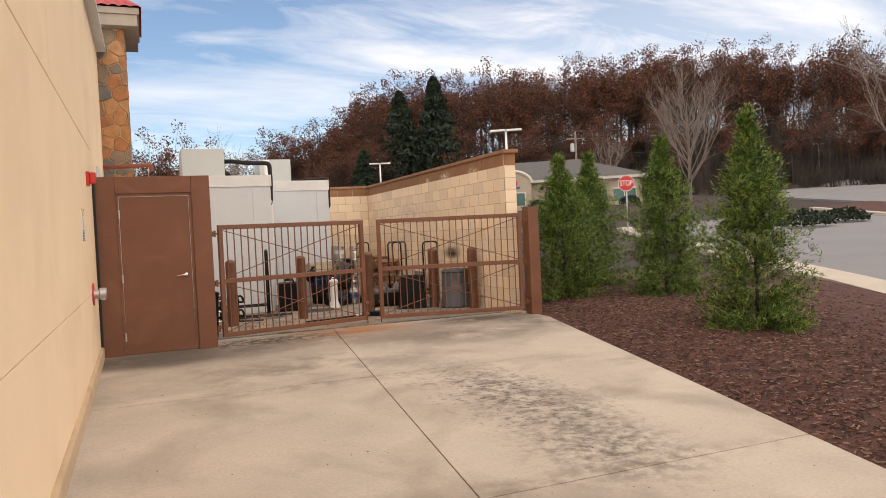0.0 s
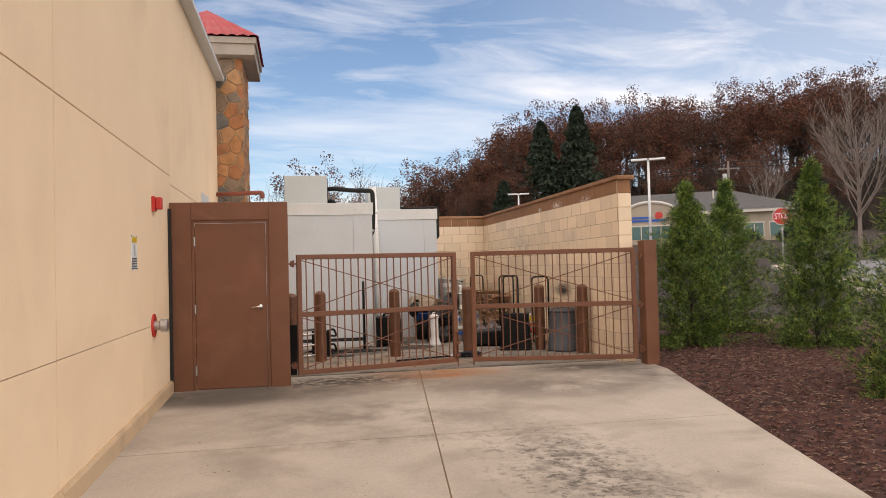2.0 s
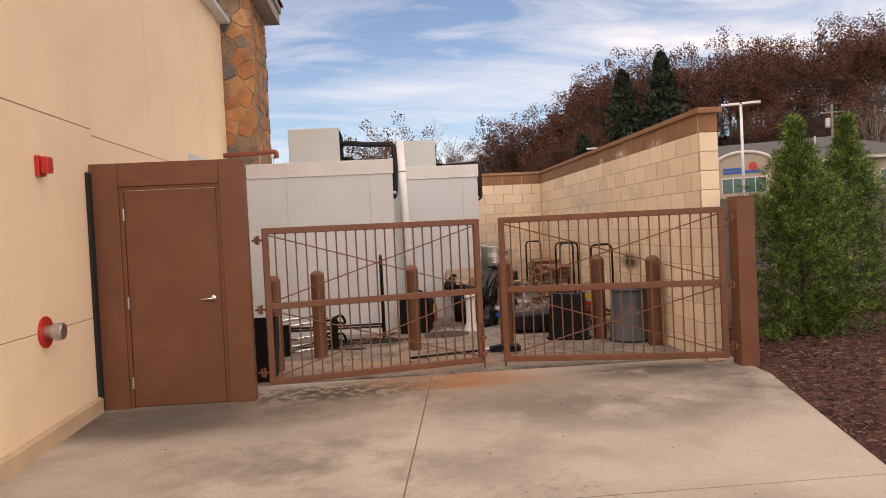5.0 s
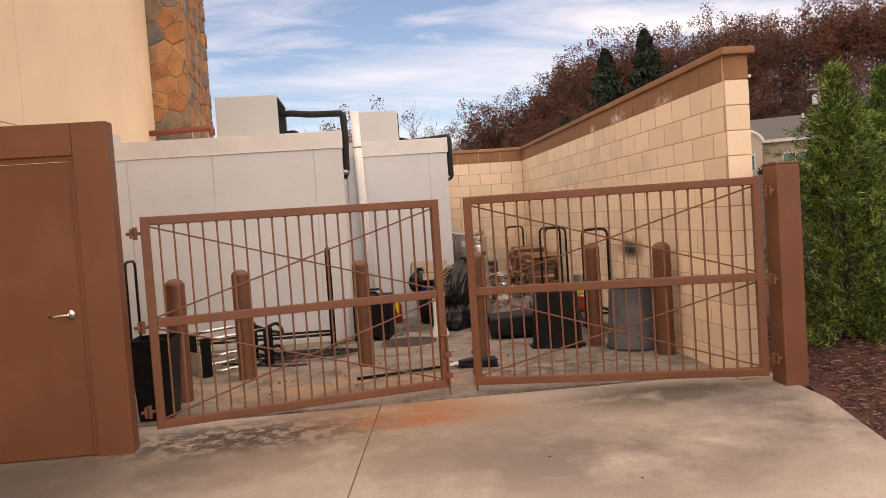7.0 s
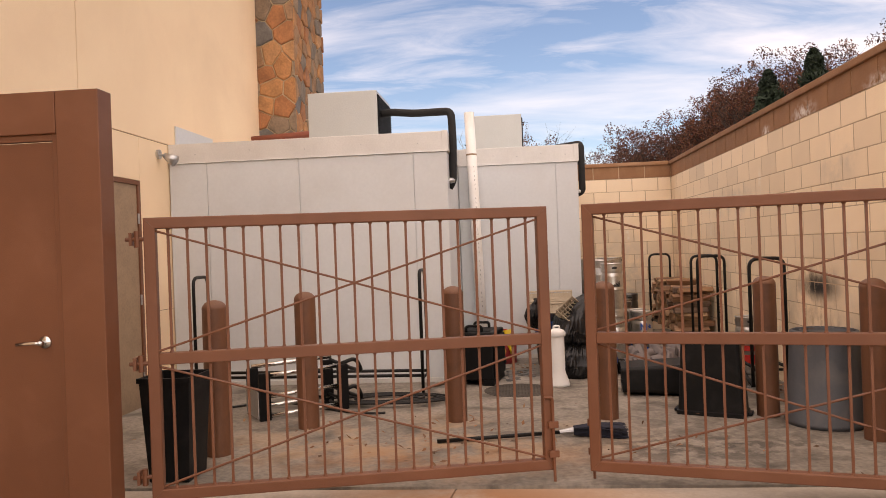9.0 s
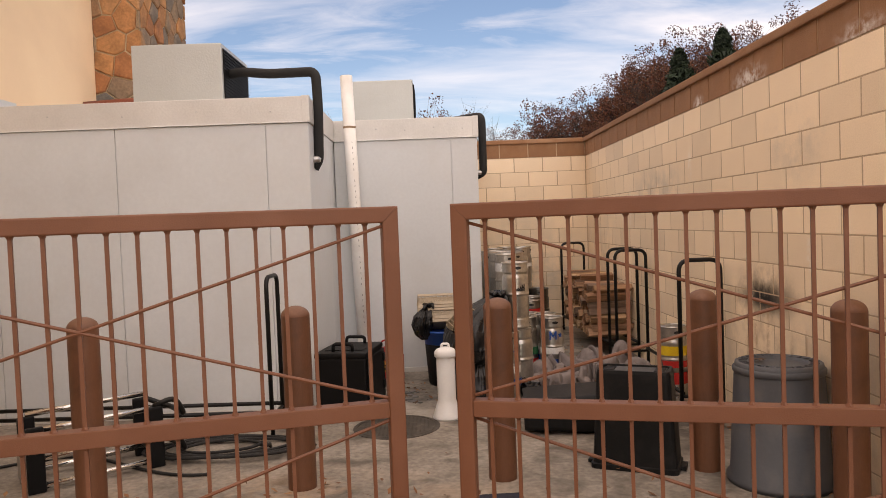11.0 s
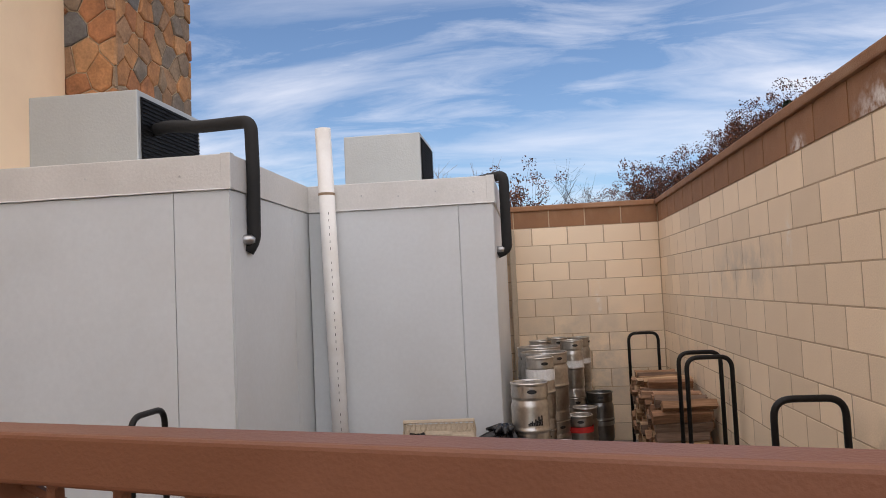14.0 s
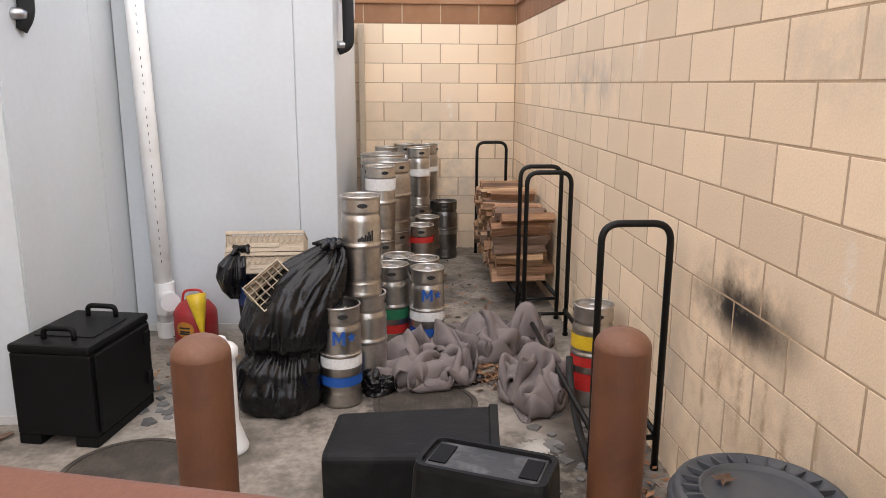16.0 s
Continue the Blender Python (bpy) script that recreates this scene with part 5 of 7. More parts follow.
# ---------- log racks and firewood ----------
def log_rack(m, length, label):
    """Tube rack: a tall loop at each end, two low rails, short feet."""
    r = thing("log_rack", label, "log rack", "black tube log racks", at=m)
    w, h, t = 0.31, 1.185, 0.0165
    for x in (0.0, length):
        part("end_loop", tubed(rounded([(x, -w / 2, 0.012), (x, -w / 2, h), (x, w / 2, h), (x, w / 2, 0.012)], 0.085, 7), t, 12), M_TUBE, r, smooth=True)
        part("foot_bar", tubed([(x, -w / 2, 0.165), (x, w / 2, 0.165)], 0.013, 10), M_TUBE, r, smooth=True)
    for y in (-w / 2 + 0.01, w / 2 - 0.01):
        part("rail", tubed([(0, y, 0.19), (length, y, 0.19)], 0.0155, 10), M_TUBE, r, smooth=True)
    for x in (0.0, length):
        for y in (-w / 2, w / 2):
            part("foot_cap", tubed([(x, y, 0.0), (x, y, 0.02)], 0.02, 10), M_BLACK, r)
    return r


log_rack(pose(5.44, 13.95, FLOOR, 0, 0, 90), 1.92, "empty black steel tube log rack along the block wall")
log_rack(pose(5.455, 16.25, FLOOR, 0, 0, 92), 2.33, "black steel tube log rack stacked with split firewood")
log_rack(pose(-0.02, 14.13, FLOOR, 0, 0, -2.5), 2.27, "empty black steel tube log rack before the cooler")

M_WOOD = ramp_by_random(mat("split_wood", (1.1, 1.1, 1.1), (0.6, 0.58, 0.55), 7, 0.85, bump=0.6, bscale=25, fine=0.25, stretch=(0.25, 3, 3)), [(0.46, 0.29, 0.16), (0.38, 0.22, 0.12), (0.52, 0.36, 0.22), (0.28, 0.15, 0.08), (0.42, 0.25, 0.15), (0.20, 0.13, 0.09)], island=False)


def firewood():
    rg = random.Random(8)
    pile = thing("firewood_pile", "stack of split brown firewood logs on the rack", "firewood")
    for (ya, yb, ztop) in ((16.5, 17.15, 1.08), (17.2, 18.15, 1.17)):
        z = FLOOR + 0.21
        while z < ztop - 0.05:
            h = rg.uniform(0.075, 0.105)
            y = ya + rg.uniform(0, 0.03)
            while y < yb - 0.05:
                w = rg.uniform(0.09, 0.15)
                l = rg.uniform(0.37, 0.46)
                cx = 5.385 + rg.uniform(-0.035, 0.035)
                sec = []
                k = rg.choice((3, 4, 4, 5))
                a0 = rg.uniform(0, 6.28)
                for i in range(k):
                    a = a0 + 2 * math.pi * (i + rg.uniform(-0.2, 0.2)) / k
                    sec.append((0.56 * w * math.cos(a), 0.56 * h * math.sin(a) * 1.05))
                bm = bmesh.new()
                rings = []
                for s in (-0.5, -0.15, 0.2, 0.5):
                    jy, jz = rg.uniform(-0.006, 0.006), rg.uniform(-0.006, 0.006)
                    rings.append([bm.verts.new((s * l, p[0] * rg.uniform(0.92, 1.06) + jy, p[1] * rg.uniform(0.92, 1.06) + jz)) for p in sec])
                for p, q in zip(rings, rings[1:]):
                    for i in range(k):
                        bm.faces.new((p[i], p[(i + 1) % k], q[(i + 1) % k], q[i]))
                bm.faces.new(rings[0]); bm.faces.new(rings[-1])
                ob = part("log", bm, M_WOOD, pile)
                ob.matrix_basis = pose(cx, y + w / 2, z + h / 2, 0, rg.uniform(-2, 2), rg.uniform(-5, 5))
                y += w * 0.98
            z += h * 0.93
    return pile


firewood()


# ---------- soft things ----------
def lump(name, centre, size, seed, material, label, category, folds=2.2, depth=0.28, sub=5, flat=True, parent=None, turn=0.0, crease=1.0):
    """A crumpled heap: a ball pushed into folds and creases, resting on the floor."""
    bm = bmesh.new()
    bmesh.ops.create_icosphere(bm, subdivisions=sub, radius=1)
    off = Vector((seed * 7.3, seed * 3.1, seed * 1.7))
    for v in bm.verts:
        p = v.co.copy()
        q = p * folds + off
        warp = Vector((noise.noise(q * 0.8), noise.noise(q * 0.8 + Vector((9, 0, 0))), noise.noise(q * 0.8 + Vector((0, 9, 0))))) * 0.9
        big = noise.noise(p * 1.3 + off)
        n1 = 1 - abs(noise.noise(q + warp)) * 2
        n2 = 1 - abs(noise.noise(q * 2.1 + warp * 1.6)) * 2
        n3 = 1 - abs(noise.noise(q * 4.7 + warp * 2.0)) * 2
        k = 1 + depth * (0.9 * big + crease * (0.45 * n1 + 0.22 * n2 + 0.10 * n3 - 0.3))
        v.co = Vector((p.x * size[0], p.y * size[1], p.z * size[2])) * k
        if flat:
            v.co.z = max(v.co.z, -0.45 * size[2])
            if v.co.z < -0.3 * size[2]:
                v.co.x *= 1.06
                v.co.y *= 1.06
    lo = min(v.co.z for v in bm.verts)
    bmesh.ops.translate(bm, verts=bm.verts, vec=(0, 0, -lo))
    ob = part(name, bm, material, parent, smooth=True)
    ob.matrix_basis = pose(*centre, 0, 0, turn)
    if parent is None:
        tagged(ob, label, category)
    return ob


M_TARP = mat("grey_canvas", (0.245, 0.212, 0.205), (0.19, 0.165, 0.16), 3, 0.9, spec=0.15, bump=0.25, bscale=260, fine=0.06, stain=(0.16, 0.135, 0.12), stain_scale=4, stain_amt=0.5)
M_BAG = mat("bin_bag_film", (0.0065, 0.0065, 0.0075), (0.004, 0.004, 0.005), 6, 0.27, bump=0.35, bscale=26, fine=0.1, spec=0.4)


def canvas_heap(centre, size, squeeze, spread, props, seed, turn, label):
    """A dropped sheet: a gathered grid that falls, folds and settles on the floor."""
    rg = np.random.default_rng(seed)
    n = 72
    step = size / (n - 1)
    u, v = np.meshgrid(np.linspace(-0.5, 0.5, n), np.linspace(-0.5, 0.5, n), indexing="ij")
    k = rg.uniform(-1, 1, (6, 2))
    wave = sum(np.sin(15 * (k[i, 0] * u + k[i, 1] * v) * (1 + 0.5 * i) + i * 2.1) / (1 + 0.35 * i) for i in range(6))
    p = np.stack([u * size * squeeze[0] + 0.03 * np.sin(7 * v + seed), v * size * squeeze[1] + 0.03 * np.sin(8 * u + seed), 0.22 + 0.085 * wave + 0.10 * np.exp(-8 * (u * u + v * v))], axis=-1)
    p += rg.normal(0, 0.002, p.shape)
    vel = np.zeros_like(p)
    links = []
    for du, dv, stiff in ((1, 0, 1.0), (0, 1, 1.0), (1, 1, 0.5), (1, -1, 0.5), (3, 0, 0.3), (0, 3, 0.3)):
        rest = step * math.hypot(du, dv)
        axis, m = (0, du) if du else (1, dv)
        for c in range(2):
            ids = [i for i in range(n - m) if (i // m) % 2 == c]
            if axis == 0:
                a = (np.array(ids), slice(max(0, -dv), n - max(0, dv)))
                b = (np.array(ids) + du, slice(max(0, dv), n + min(0, dv)))
            else:
                a = (slice(0, n), np.array(ids))
                b = (slice(0, n), np.array(ids) + dv)
            links.append((a, b, rest, stiff))
    for t in range(48):
        vel[..., 2] -= 9.8 * 0.012
        vel *= 0.965
        q = p + vel * 0.012
        for _ in range(7):
            for a, b, rest, stiff in links:
                d = q[b] - q[a]
                ln = np.sqrt((d * d).sum(-1, keepdims=True)) + 1e-9
                w = np.where(ln < rest, 0.34 * stiff, 0.5 * stiff)
                corr = w * (1 - rest / ln) * d
                q[a] += corr
                q[b] -= corr
            low = q[..., 2] < 0.004
            q[..., 2] = np.where(low, 0.004, q[..., 2])
            q[..., :2] = np.where(low[..., None], p[..., :2] + 0.2 * (q[..., :2] - p[..., :2]), q[..., :2])
            e = np.sqrt((q[..., 0] / spread[0]) ** 2 + (q[..., 1] / spread[1]) ** 2)[..., None]
            q[..., :2] = np.where(e > 1, q[..., :2] * (1 - 0.3 * (1 - 1 / np.maximum(e, 1))), q[..., :2])
            for cx, cy, cz, cr in props:
                d = q - (cx, cy, cz)
                ln = np.sqrt((d * d).sum(-1, keepdims=True)) + 1e-9
                q += np.where(ln < cr, d * (cr / ln - 1), 0)
        vel = (q - p) / 0.012
        ground = q[..., 2:3] < 0.006
        vel *= np.where(ground, (0.3, 0.3, 0.0), 1.0)
        p = q
    verts = p.reshape(-1, 3) * (1.06, 1.06, 1.9)
    under = verts - (0, 0, 0.003)
    quads = [(i * n + j, (i + 1) * n + j, (i + 1) * n + j + 1, i * n + j + 1) for i in range(n - 1) for j in range(n - 1)]
    faces = quads + [tuple(x + n * n for x in reversed(q)) for q in quads]
    rim = [(i, 0) for i in range(n)] + [(n - 1, j) for j in range(1, n)] + [(i, n - 1) for i in range(n - 2, -1, -1)] + [(0, j) for j in range(n - 2, 0, -1)]
    rim = [i * n + j for i, j in rim]
    faces += [(x, y, y + n * n, x + n * n) for x, y in zip(rim, rim[1:] + rim[:1])]
    ob = raw("canvas_cover", np.concatenate([verts, under]), faces, [M_TARP], smooth=True)
    sm = ob.modifiers.new("smooth", "SUBSURF")
    sm.levels = sm.render_levels = 1
    ob.matrix_basis = pose(*centre, 0, 0, turn)
    return tagged(ob, label, "cover", "grey canvas covers")


canvas_heap((4.50, 15.12, FLOOR), 1.7, (0.40, 0.28), (0.36, 0.26), ((-0.05, 0.03, 0.03, 0.09), (0.16, -0.02, 0.0, 0.08)), 2, -8, "crumpled grey canvas cover heaped beside the manhole")
canvas_heap((4.92, 15.56, FLOOR), 1.6, (0.36, 0.3), (0.31, 0.26), ((0.02, 0.0, 0.04, 0.09), (-0.15, 0.05, 0.0, 0.08)), 5, 30, "crumpled grey canvas cover beside the kegs")
canvas_heap((5.17, 14.83, FLOOR), 1.6, (0.24, 0.42), (0.19, 0.37), ((0.0, 0.12, 0.05, 0.10), (0.0, -0.12, 0.02, 0.08)), 9, -10, "grey canvas cover slumped beside the log rack")
canvas_heap((5.27, 15.66, FLOOR), 1.2, (0.28, 0.3), (0.19, 0.19), ((0.0, 0.0, 0.08, 0.09),), 12, 0, "bunched grey canvas cover under the log rack")
lump("plastic_scrap", (4.27, 14.92, FLOOR), (0.10, 0.08, 0.085), 4, M_BAG, "torn black plastic scrap beside the kegs", "scrap", 2.6, 0.5, 5)
lump("plastic_scrap", (4.86, 15.05, FLOOR), (0.05, 0.04, 0.03), 6, M_BAG, "small torn black plastic scrap on the floor", "scrap", 2.6, 0.5, 4)


def bin_bag(m, spine, seed, label, tucks=()):
    """A tied bag: rings along a leaning spine (dx, dy, height, radius), gathered into pleats."""
    b = thing("bin_bag", label, "bin bag", "black bin bags", at=m)
    bm = bmesh.new()
    rows, seg = 90, 150
    hs = [p[2] for p in spine]
    rings = []
    for j in range(rows + 1):
        z = hs[0] + (hs[-1] - hs[0]) * j / rows
        cx, cy, r = (float(np.interp(z, hs, [p[k] for p in spine])) for k in (0, 1, 3))
        ring = []
        for i in range(seg):
            a = 2 * math.pi * i / seg
            c, s_ = math.cos(a), math.sin(a)
            q = Vector((c * 1.6, s_ * 1.6, z * 2.2 + seed))
            w = noise.noise(q * 1.1) * 1.3
            pl = 1 - 2 * abs(noise.noise(Vector((c * 3.2 + w, s_ * 3.2, z * 3.0 + seed))))
            fine = 1 - 2 * abs(noise.noise(Vector((c * 7 + w, s_ * 7 + w, z * 7 + seed * 2))))
            rr = r * (1 + 0.14 * noise.noise(q)) + 0.016 * pl + 0.006 * fine
            # tight pleats where the film is gathered, slack diagonal folds between
            for zt, reach, deep in tucks:
                k = math.exp(-abs(z - zt) / reach)
                rr += deep * k * (1 - 3.2 * abs(noise.noise(Vector((c * 6.5 + 0.4 * w, s_ * 6.5 + 0.4 * w, zt * 9 + seed)))))
            sl = abs(noise.noise(Vector((c * 1.3 - z * 1.8, s_ * 1.3 + z * 1.1, (z * 2.6 + c * 1.2) + seed))))
            rr += 0.055 * (sl - 0.2)
            rr *= min(1.0, 0.55 + r * 3)
            ring.append(bm.verts.new((cx + rr * c, cy + rr * s_, max(0.0, z + 0.02 * noise.noise(q * 2) * (z > 0.03)))))
        rings.append(ring)
    for p, q in zip(rings, rings[1:]):
        for i in range(seg):
            bm.faces.new((p[i], p[(i + 1) % seg], q[(i + 1) % seg], q[i]))
    bm.faces.new(rings[0]); bm.faces.new(rings[-1])
    part("bag", bm, M_BAG, b, smooth=True)
    t = spine[-1]
    bm = bmesh.new()
    rg = random.Random(seed)
    for k in range(9):
        a = k * 0.7
        tube(bm, [(t[0], t[1], t[2] - 0.02), (t[0] + 0.05 * math.cos(a), t[1] + 0.05 * math.sin(a), t[2] + 0.01), (t[0] + rg.uniform(0.06, 0.13) * math.cos(a), t[1] + rg.uniform(0.06, 0.13) * math.sin(a), t[2] + rg.uniform(-0.05, 0.03))], [0.02, 0.026, 0.008], 6)
    part("tied_neck", bm, M_BAG, b, smooth=True)


bin_bag((3.72, 14.80, FLOOR), [(0, 0, 0.0, 0.19), (-0.01, 0, 0.04, 0.225), (0.0, 0, 0.13, 0.235), (0.01, 0.0, 0.24, 0.215), (0.03, 0.0, 0.305, 0.165), (0.035, 0.0, 0.335, 0.165), (0.04, 0.0, 0.38, 0.215), (0.05, 0.02, 0.46, 0.245), (0.08, 0.05, 0.60, 0.235), (0.12, 0.08, 0.70, 0.215), (0.20, 0.10, 0.79, 0.16), (0.27, 0.12, 0.85, 0.10), (0.30, 0.12, 0.89, 0.045)], 3, "full black plastic bin bag, glossy and creased, pinched halfway", ((0.32, 0.07, 0.020), (0.08, 0.05, 0.014), (0.87, 0.10, 0.026)))
bin_bag((3.35, 15.42, FLOOR + 0.44), [(0, 0, 0.0, 0.03), (0, 0, 0.05, 0.085), (-0.01, 0, 0.14, 0.105), (0.0, 0, 0.22, 0.095), (0.02, 0.03, 0.28, 0.06), (0.05, 0.06, 0.31, 0.02)], 8, "black plastic liner hanging over the blue tub")
tub = thing("plastic_tub", "black plastic tub with a blue rim under the crates", "tub", at=(3.56, 15.52, FLOOR))
part("shell", lathed([(0.17, 0.0), (0.18, 0.02), (0.205, 0.39), (0.195, 0.39), (0.16, 0.03)], 28), M_BLACK, tub, "black lower shell", smooth=True)
part("rim", lathed([(0.205, 0.392), (0.215, 0.5), (0.225, 0.5), (0.225, 0.52), (0.205, 0.52), (0.195, 0.392)], 28), M_BLUE, tub, "blue upper rim", smooth=True)


# ---------- crates ----------
M_CRATE = mat("crate_plastic", (0.52, 0.43, 0.31), (0.44, 0.36, 0.26), 5, 0.55, bump=0.05)


def crate(m, label):
    """A lattice-sided glass crate."""
    c = thing("plastic_crate", label, "crate", "beige crates on the bags", at=m)
    w, d, h = 0.49, 0.36, 0.135
    part("rim", boxed(-w / 2, w / 2, -d / 2, -d / 2 + 0.012, h - 0.022, h, 0.003), M_CRATE, c)
    part("rim", boxed(-w / 2, w / 2, d / 2 - 0.012, d / 2, h - 0.022, h, 0.003), M_CRATE, c)
    for s in (-1, 1):
        x = s * (w / 2 - 0.006)
        part("rim", boxed(x - 0.006, x + 0.006, -d / 2 + 0.012, d / 2 - 0.012, h - 0.022, h, 0.003), M_CRATE, c)
    part("tray", boxed(-w / 2, w / 2, -d / 2, d / 2, 0.0, 0.03, 0.004), M_CRATE, c)
    for s in (-1, 1):
        part("grip", boxed(-0.09, 0.09, s * d / 2 - 0.006, s * d / 2 + 0.006, 0.028, 0.055, 0.003), M_CRATE, c)
    n = 14
    for s in (-1, 1):
        bm = bmesh.new()
        for i in range(n):
            for dx in (-1, 1):
                x = -w / 2 + w * (i + 0.5) / n
                tube(bm, [(x - dx * 0.016, s * (d / 2 - 0.005), 0.05), (x + dx * 0.016, s * (d / 2 - 0.005), h - 0.02)], 0.003, 4)
        part("lattice", bm, M_CRATE, c)
        bm = bmesh.new()
        for i in range(n):
            for dx in (-1, 1):
                y = -d / 2 + d * (i + 0.5) / n
                tube(bm, [(s * (w / 2 - 0.005), y - dx * 0.016, 0.03), (s * (w / 2 - 0.005), y + dx * 0.016, h - 0.02)], 0.003, 4)
        part("lattice", bm, M_CRATE, c)
    for i in range(1, 6):
        a = -w / 2 + w * i / 6
        part("divider", boxed(a - 0.003, a + 0.003, -d / 2 + 0.01, d / 2 - 0.01, 0.03, h - 0.025), M_CRATE, c)
        part("divider", boxed(-w / 2 + 0.01, w / 2 - 0.01, a - 0.003, a + 0.003, 0.031, h - 0.03), M_CRATE, c)
    return c


crate(pose(3.54, 15.56, FLOOR + 0.545, -20, 0, 2), "beige plastic lattice crate on the blue tub")
crate(pose(3.54, 15.608, FLOOR + 0.675, -20, 0, 3), "beige plastic lattice crate stacked on another")
lowcr = crate(pose(3.70, 14.80, FLOOR + 0.66, 50, -34, 30), "beige plastic crate tilted into the black bags")
lowcr.scale = (0.5, 0.5, 0.8)


# ---------- fuel can, food box, jug ----------
def fuel_can():
    c = thing("fuel_can", "red metal fuel can with a yellow funnel spout", "fuel can", at=pose(2.99, 15.80, FLOOR, 0, 0, -8))
    r = 0.145
    part("body", lathed([(r - 0.008, 0.0), (r, 0.006), (r, 0.235), (r - 0.012, 0.262), (0.10, 0.305), (0.05, 0.325), (0.035, 0.33)], 32), mat("can_red", (0.40, 0.022, 0.028), (0.30, 0.018, 0.02), 6, 0.5, stain=(0.16, 0.05, 0.04), stain_scale=6, stain_amt=0.5), c, smooth=True)
    part("cap", lathed([(0.04, 0.325), (0.04, 0.365), (0.03, 0.37)], 18), M_STEEL, c)
    part("handle", tubed(rounded([(-0.09, 0, 0.29), (-0.075, 0, 0.385), (0.05, 0, 0.395), (0.075, 0, 0.31)], 0.04), 0.009, 8), M_RED, c)
    part("funnel", tubed([(0.055, -0.10, 0.385), (0.075, -0.125, 0.31), (0.105, -0.155, 0.16), (0.11, -0.16, 0.12)], [0.068, 0.052, 0.018, 0.012], 18), M_YELLOW, c, "yellow plastic funnel", True)
    bm = bmesh.new()
    n = 14
    for k in (0,):
        top, bot = [], []
        for i in range(n):
            a = -1.5708 - 0.15 + (-0.45 + 0.9 * i / (n - 1))
            hh = 0.05 * math.sqrt(max(0.0, 1 - ((i - (n - 1) / 2) / ((n - 1) / 2)) ** 2)) + 0.004
            top.append(bm.verts.new(((r + 0.002) * math.cos(a), (r + 0.002) * math.sin(a), 0.15 + hh)))
            bot.append(bm.verts.new(((r + 0.002) * math.cos(a), (r + 0.002) * math.sin(a), 0.15 - hh)))
        for i in range(n - 1):
            bm.faces.new((top[i], top[i + 1], bot[i + 1], bot[i]))
    part("label_oval", bm, mat("label_gold", (0.55, 0.25, 0.03), rough=0.5, bump=0), c, "worn gold oval label")
    for z in (0.155, 0.13, 0.115):
        bm = bmesh.new()
        vs = [bm.verts.new(((r + 0.004) * math.cos(a), (r + 0.004) * math.sin(a), zz)) for a, zz in ((-1.98, z), (-1.72, z), (-1.46, z), (-1.46, z + 0.012), (-1.72, z + 0.012), (-1.98, z + 0.012))]
        bm.faces.new((vs[0], vs[1], vs[4], vs[5])); bm.faces.new((vs[1], vs[2], vs[3], vs[4]))
        part("label_print", bm, M_INK, c)


def food_box():
    b = thing("insulated_food_box", "black plastic insulated food carrier with loop handles", "food carrier", at=pose(2.742, 14.60, FLOOR, 0, 0, -10))
    w, d, h = 0.42, 0.57, 0.53
    part("body", boxed(-w / 2, w / 2, -d / 2, d / 2, 0.055, h - 0.045, 0.012), M_BLACK, b)
    for sx in (-1, 1):
        part("foot", boxed(sx * w / 2 - (0.12 if sx > 0 else 0), sx * w / 2 + (0.12 if sx < 0 else 0), -d / 2 + 0.003, d / 2 - 0.003, 0.0, 0.055, 0.008), M_BLACK, b)
    part("top", boxed(-w / 2 - 0.004, w / 2 + 0.004, -d / 2 - 0.004, d / 2 + 0.004, h - 0.045, h, 0.016), M_BLACK, b)
    part("top_panel", boxed(-w / 2 + 0.05, w / 2 - 0.05, -d / 2 + 0.13, d / 2 - 0.13, h, h + 0.006, 0.003), M_BLACK, b)
    part("door", boxed(w / 2 + 0.001, w / 2 + 0.02, -d / 2 + 0.03, d / 2 - 0.03, 0.07, h - 0.05, 0.008), M_BLACK, b)
    for y in (-0.19, 0.19):
        part("handle", tubed(rounded([(-0.08, y, h - 0.005), (-0.08, y, h + 0.058), (0.08, y, h + 0.058), (0.08, y, h - 0.005)], 0.03), 0.014, 10), M_BLACK, b, smooth=True)
    for z in (0.15, 0.38):
        part("latch", boxed(w / 2 + 0.02, w / 2 + 0.034, d / 2 - 0.10, d / 2 - 0.05, z, z + 0.07, 0.004), M_BLACK, b)


def white_canister():
    c = thing("white_canister", "white plastic post canister with a flared base and lid", "canister", at=(3.53, 14.25, FLOOR))
    part("body", lathed([(0.112, 0.0), (0.115, 0.015), (0.108, 0.035), (0.080, 0.12), (0.072, 0.15), (0.072, 0.49), (0.07, 0.50)], 28), M_WHITE, c, smooth=True)
    part("lid", lathed([(0.082, 0.485), (0.086, 0.49), (0.086, 0.525), (0.07, 0.545), (0.03, 0.56)], 28), M_WHITE, c, smooth=True)
    part("knob", tubed(rounded([(-0.03, 0, 0.555), (-0.025, 0, 0.585), (0.025, 0, 0.585), (0.03, 0, 0.555)], 0.012), 0.010, 8), M_WHITE, c)


fuel_can(); food_box(); white_canister()


# ---------- bins ----------
M_BIN = mat("grey_bin", (0.068, 0.074, 0.086), (0.05, 0.055, 0.064), 3, 0.55, bump=0.1, fine=0.06, stain=(0.14, 0.135, 0.13), stain_scale=5, stain_amt=0.4)
M_DKBIN = mat("dark_bin", (0.009, 0.0095, 0.0105), (0.006, 0.0065, 0.007), 4, 0.5, spec=0.2, bump=0.12, stain=(0.03, 0.029, 0.028), stain_scale=6, stain_amt=0.4)


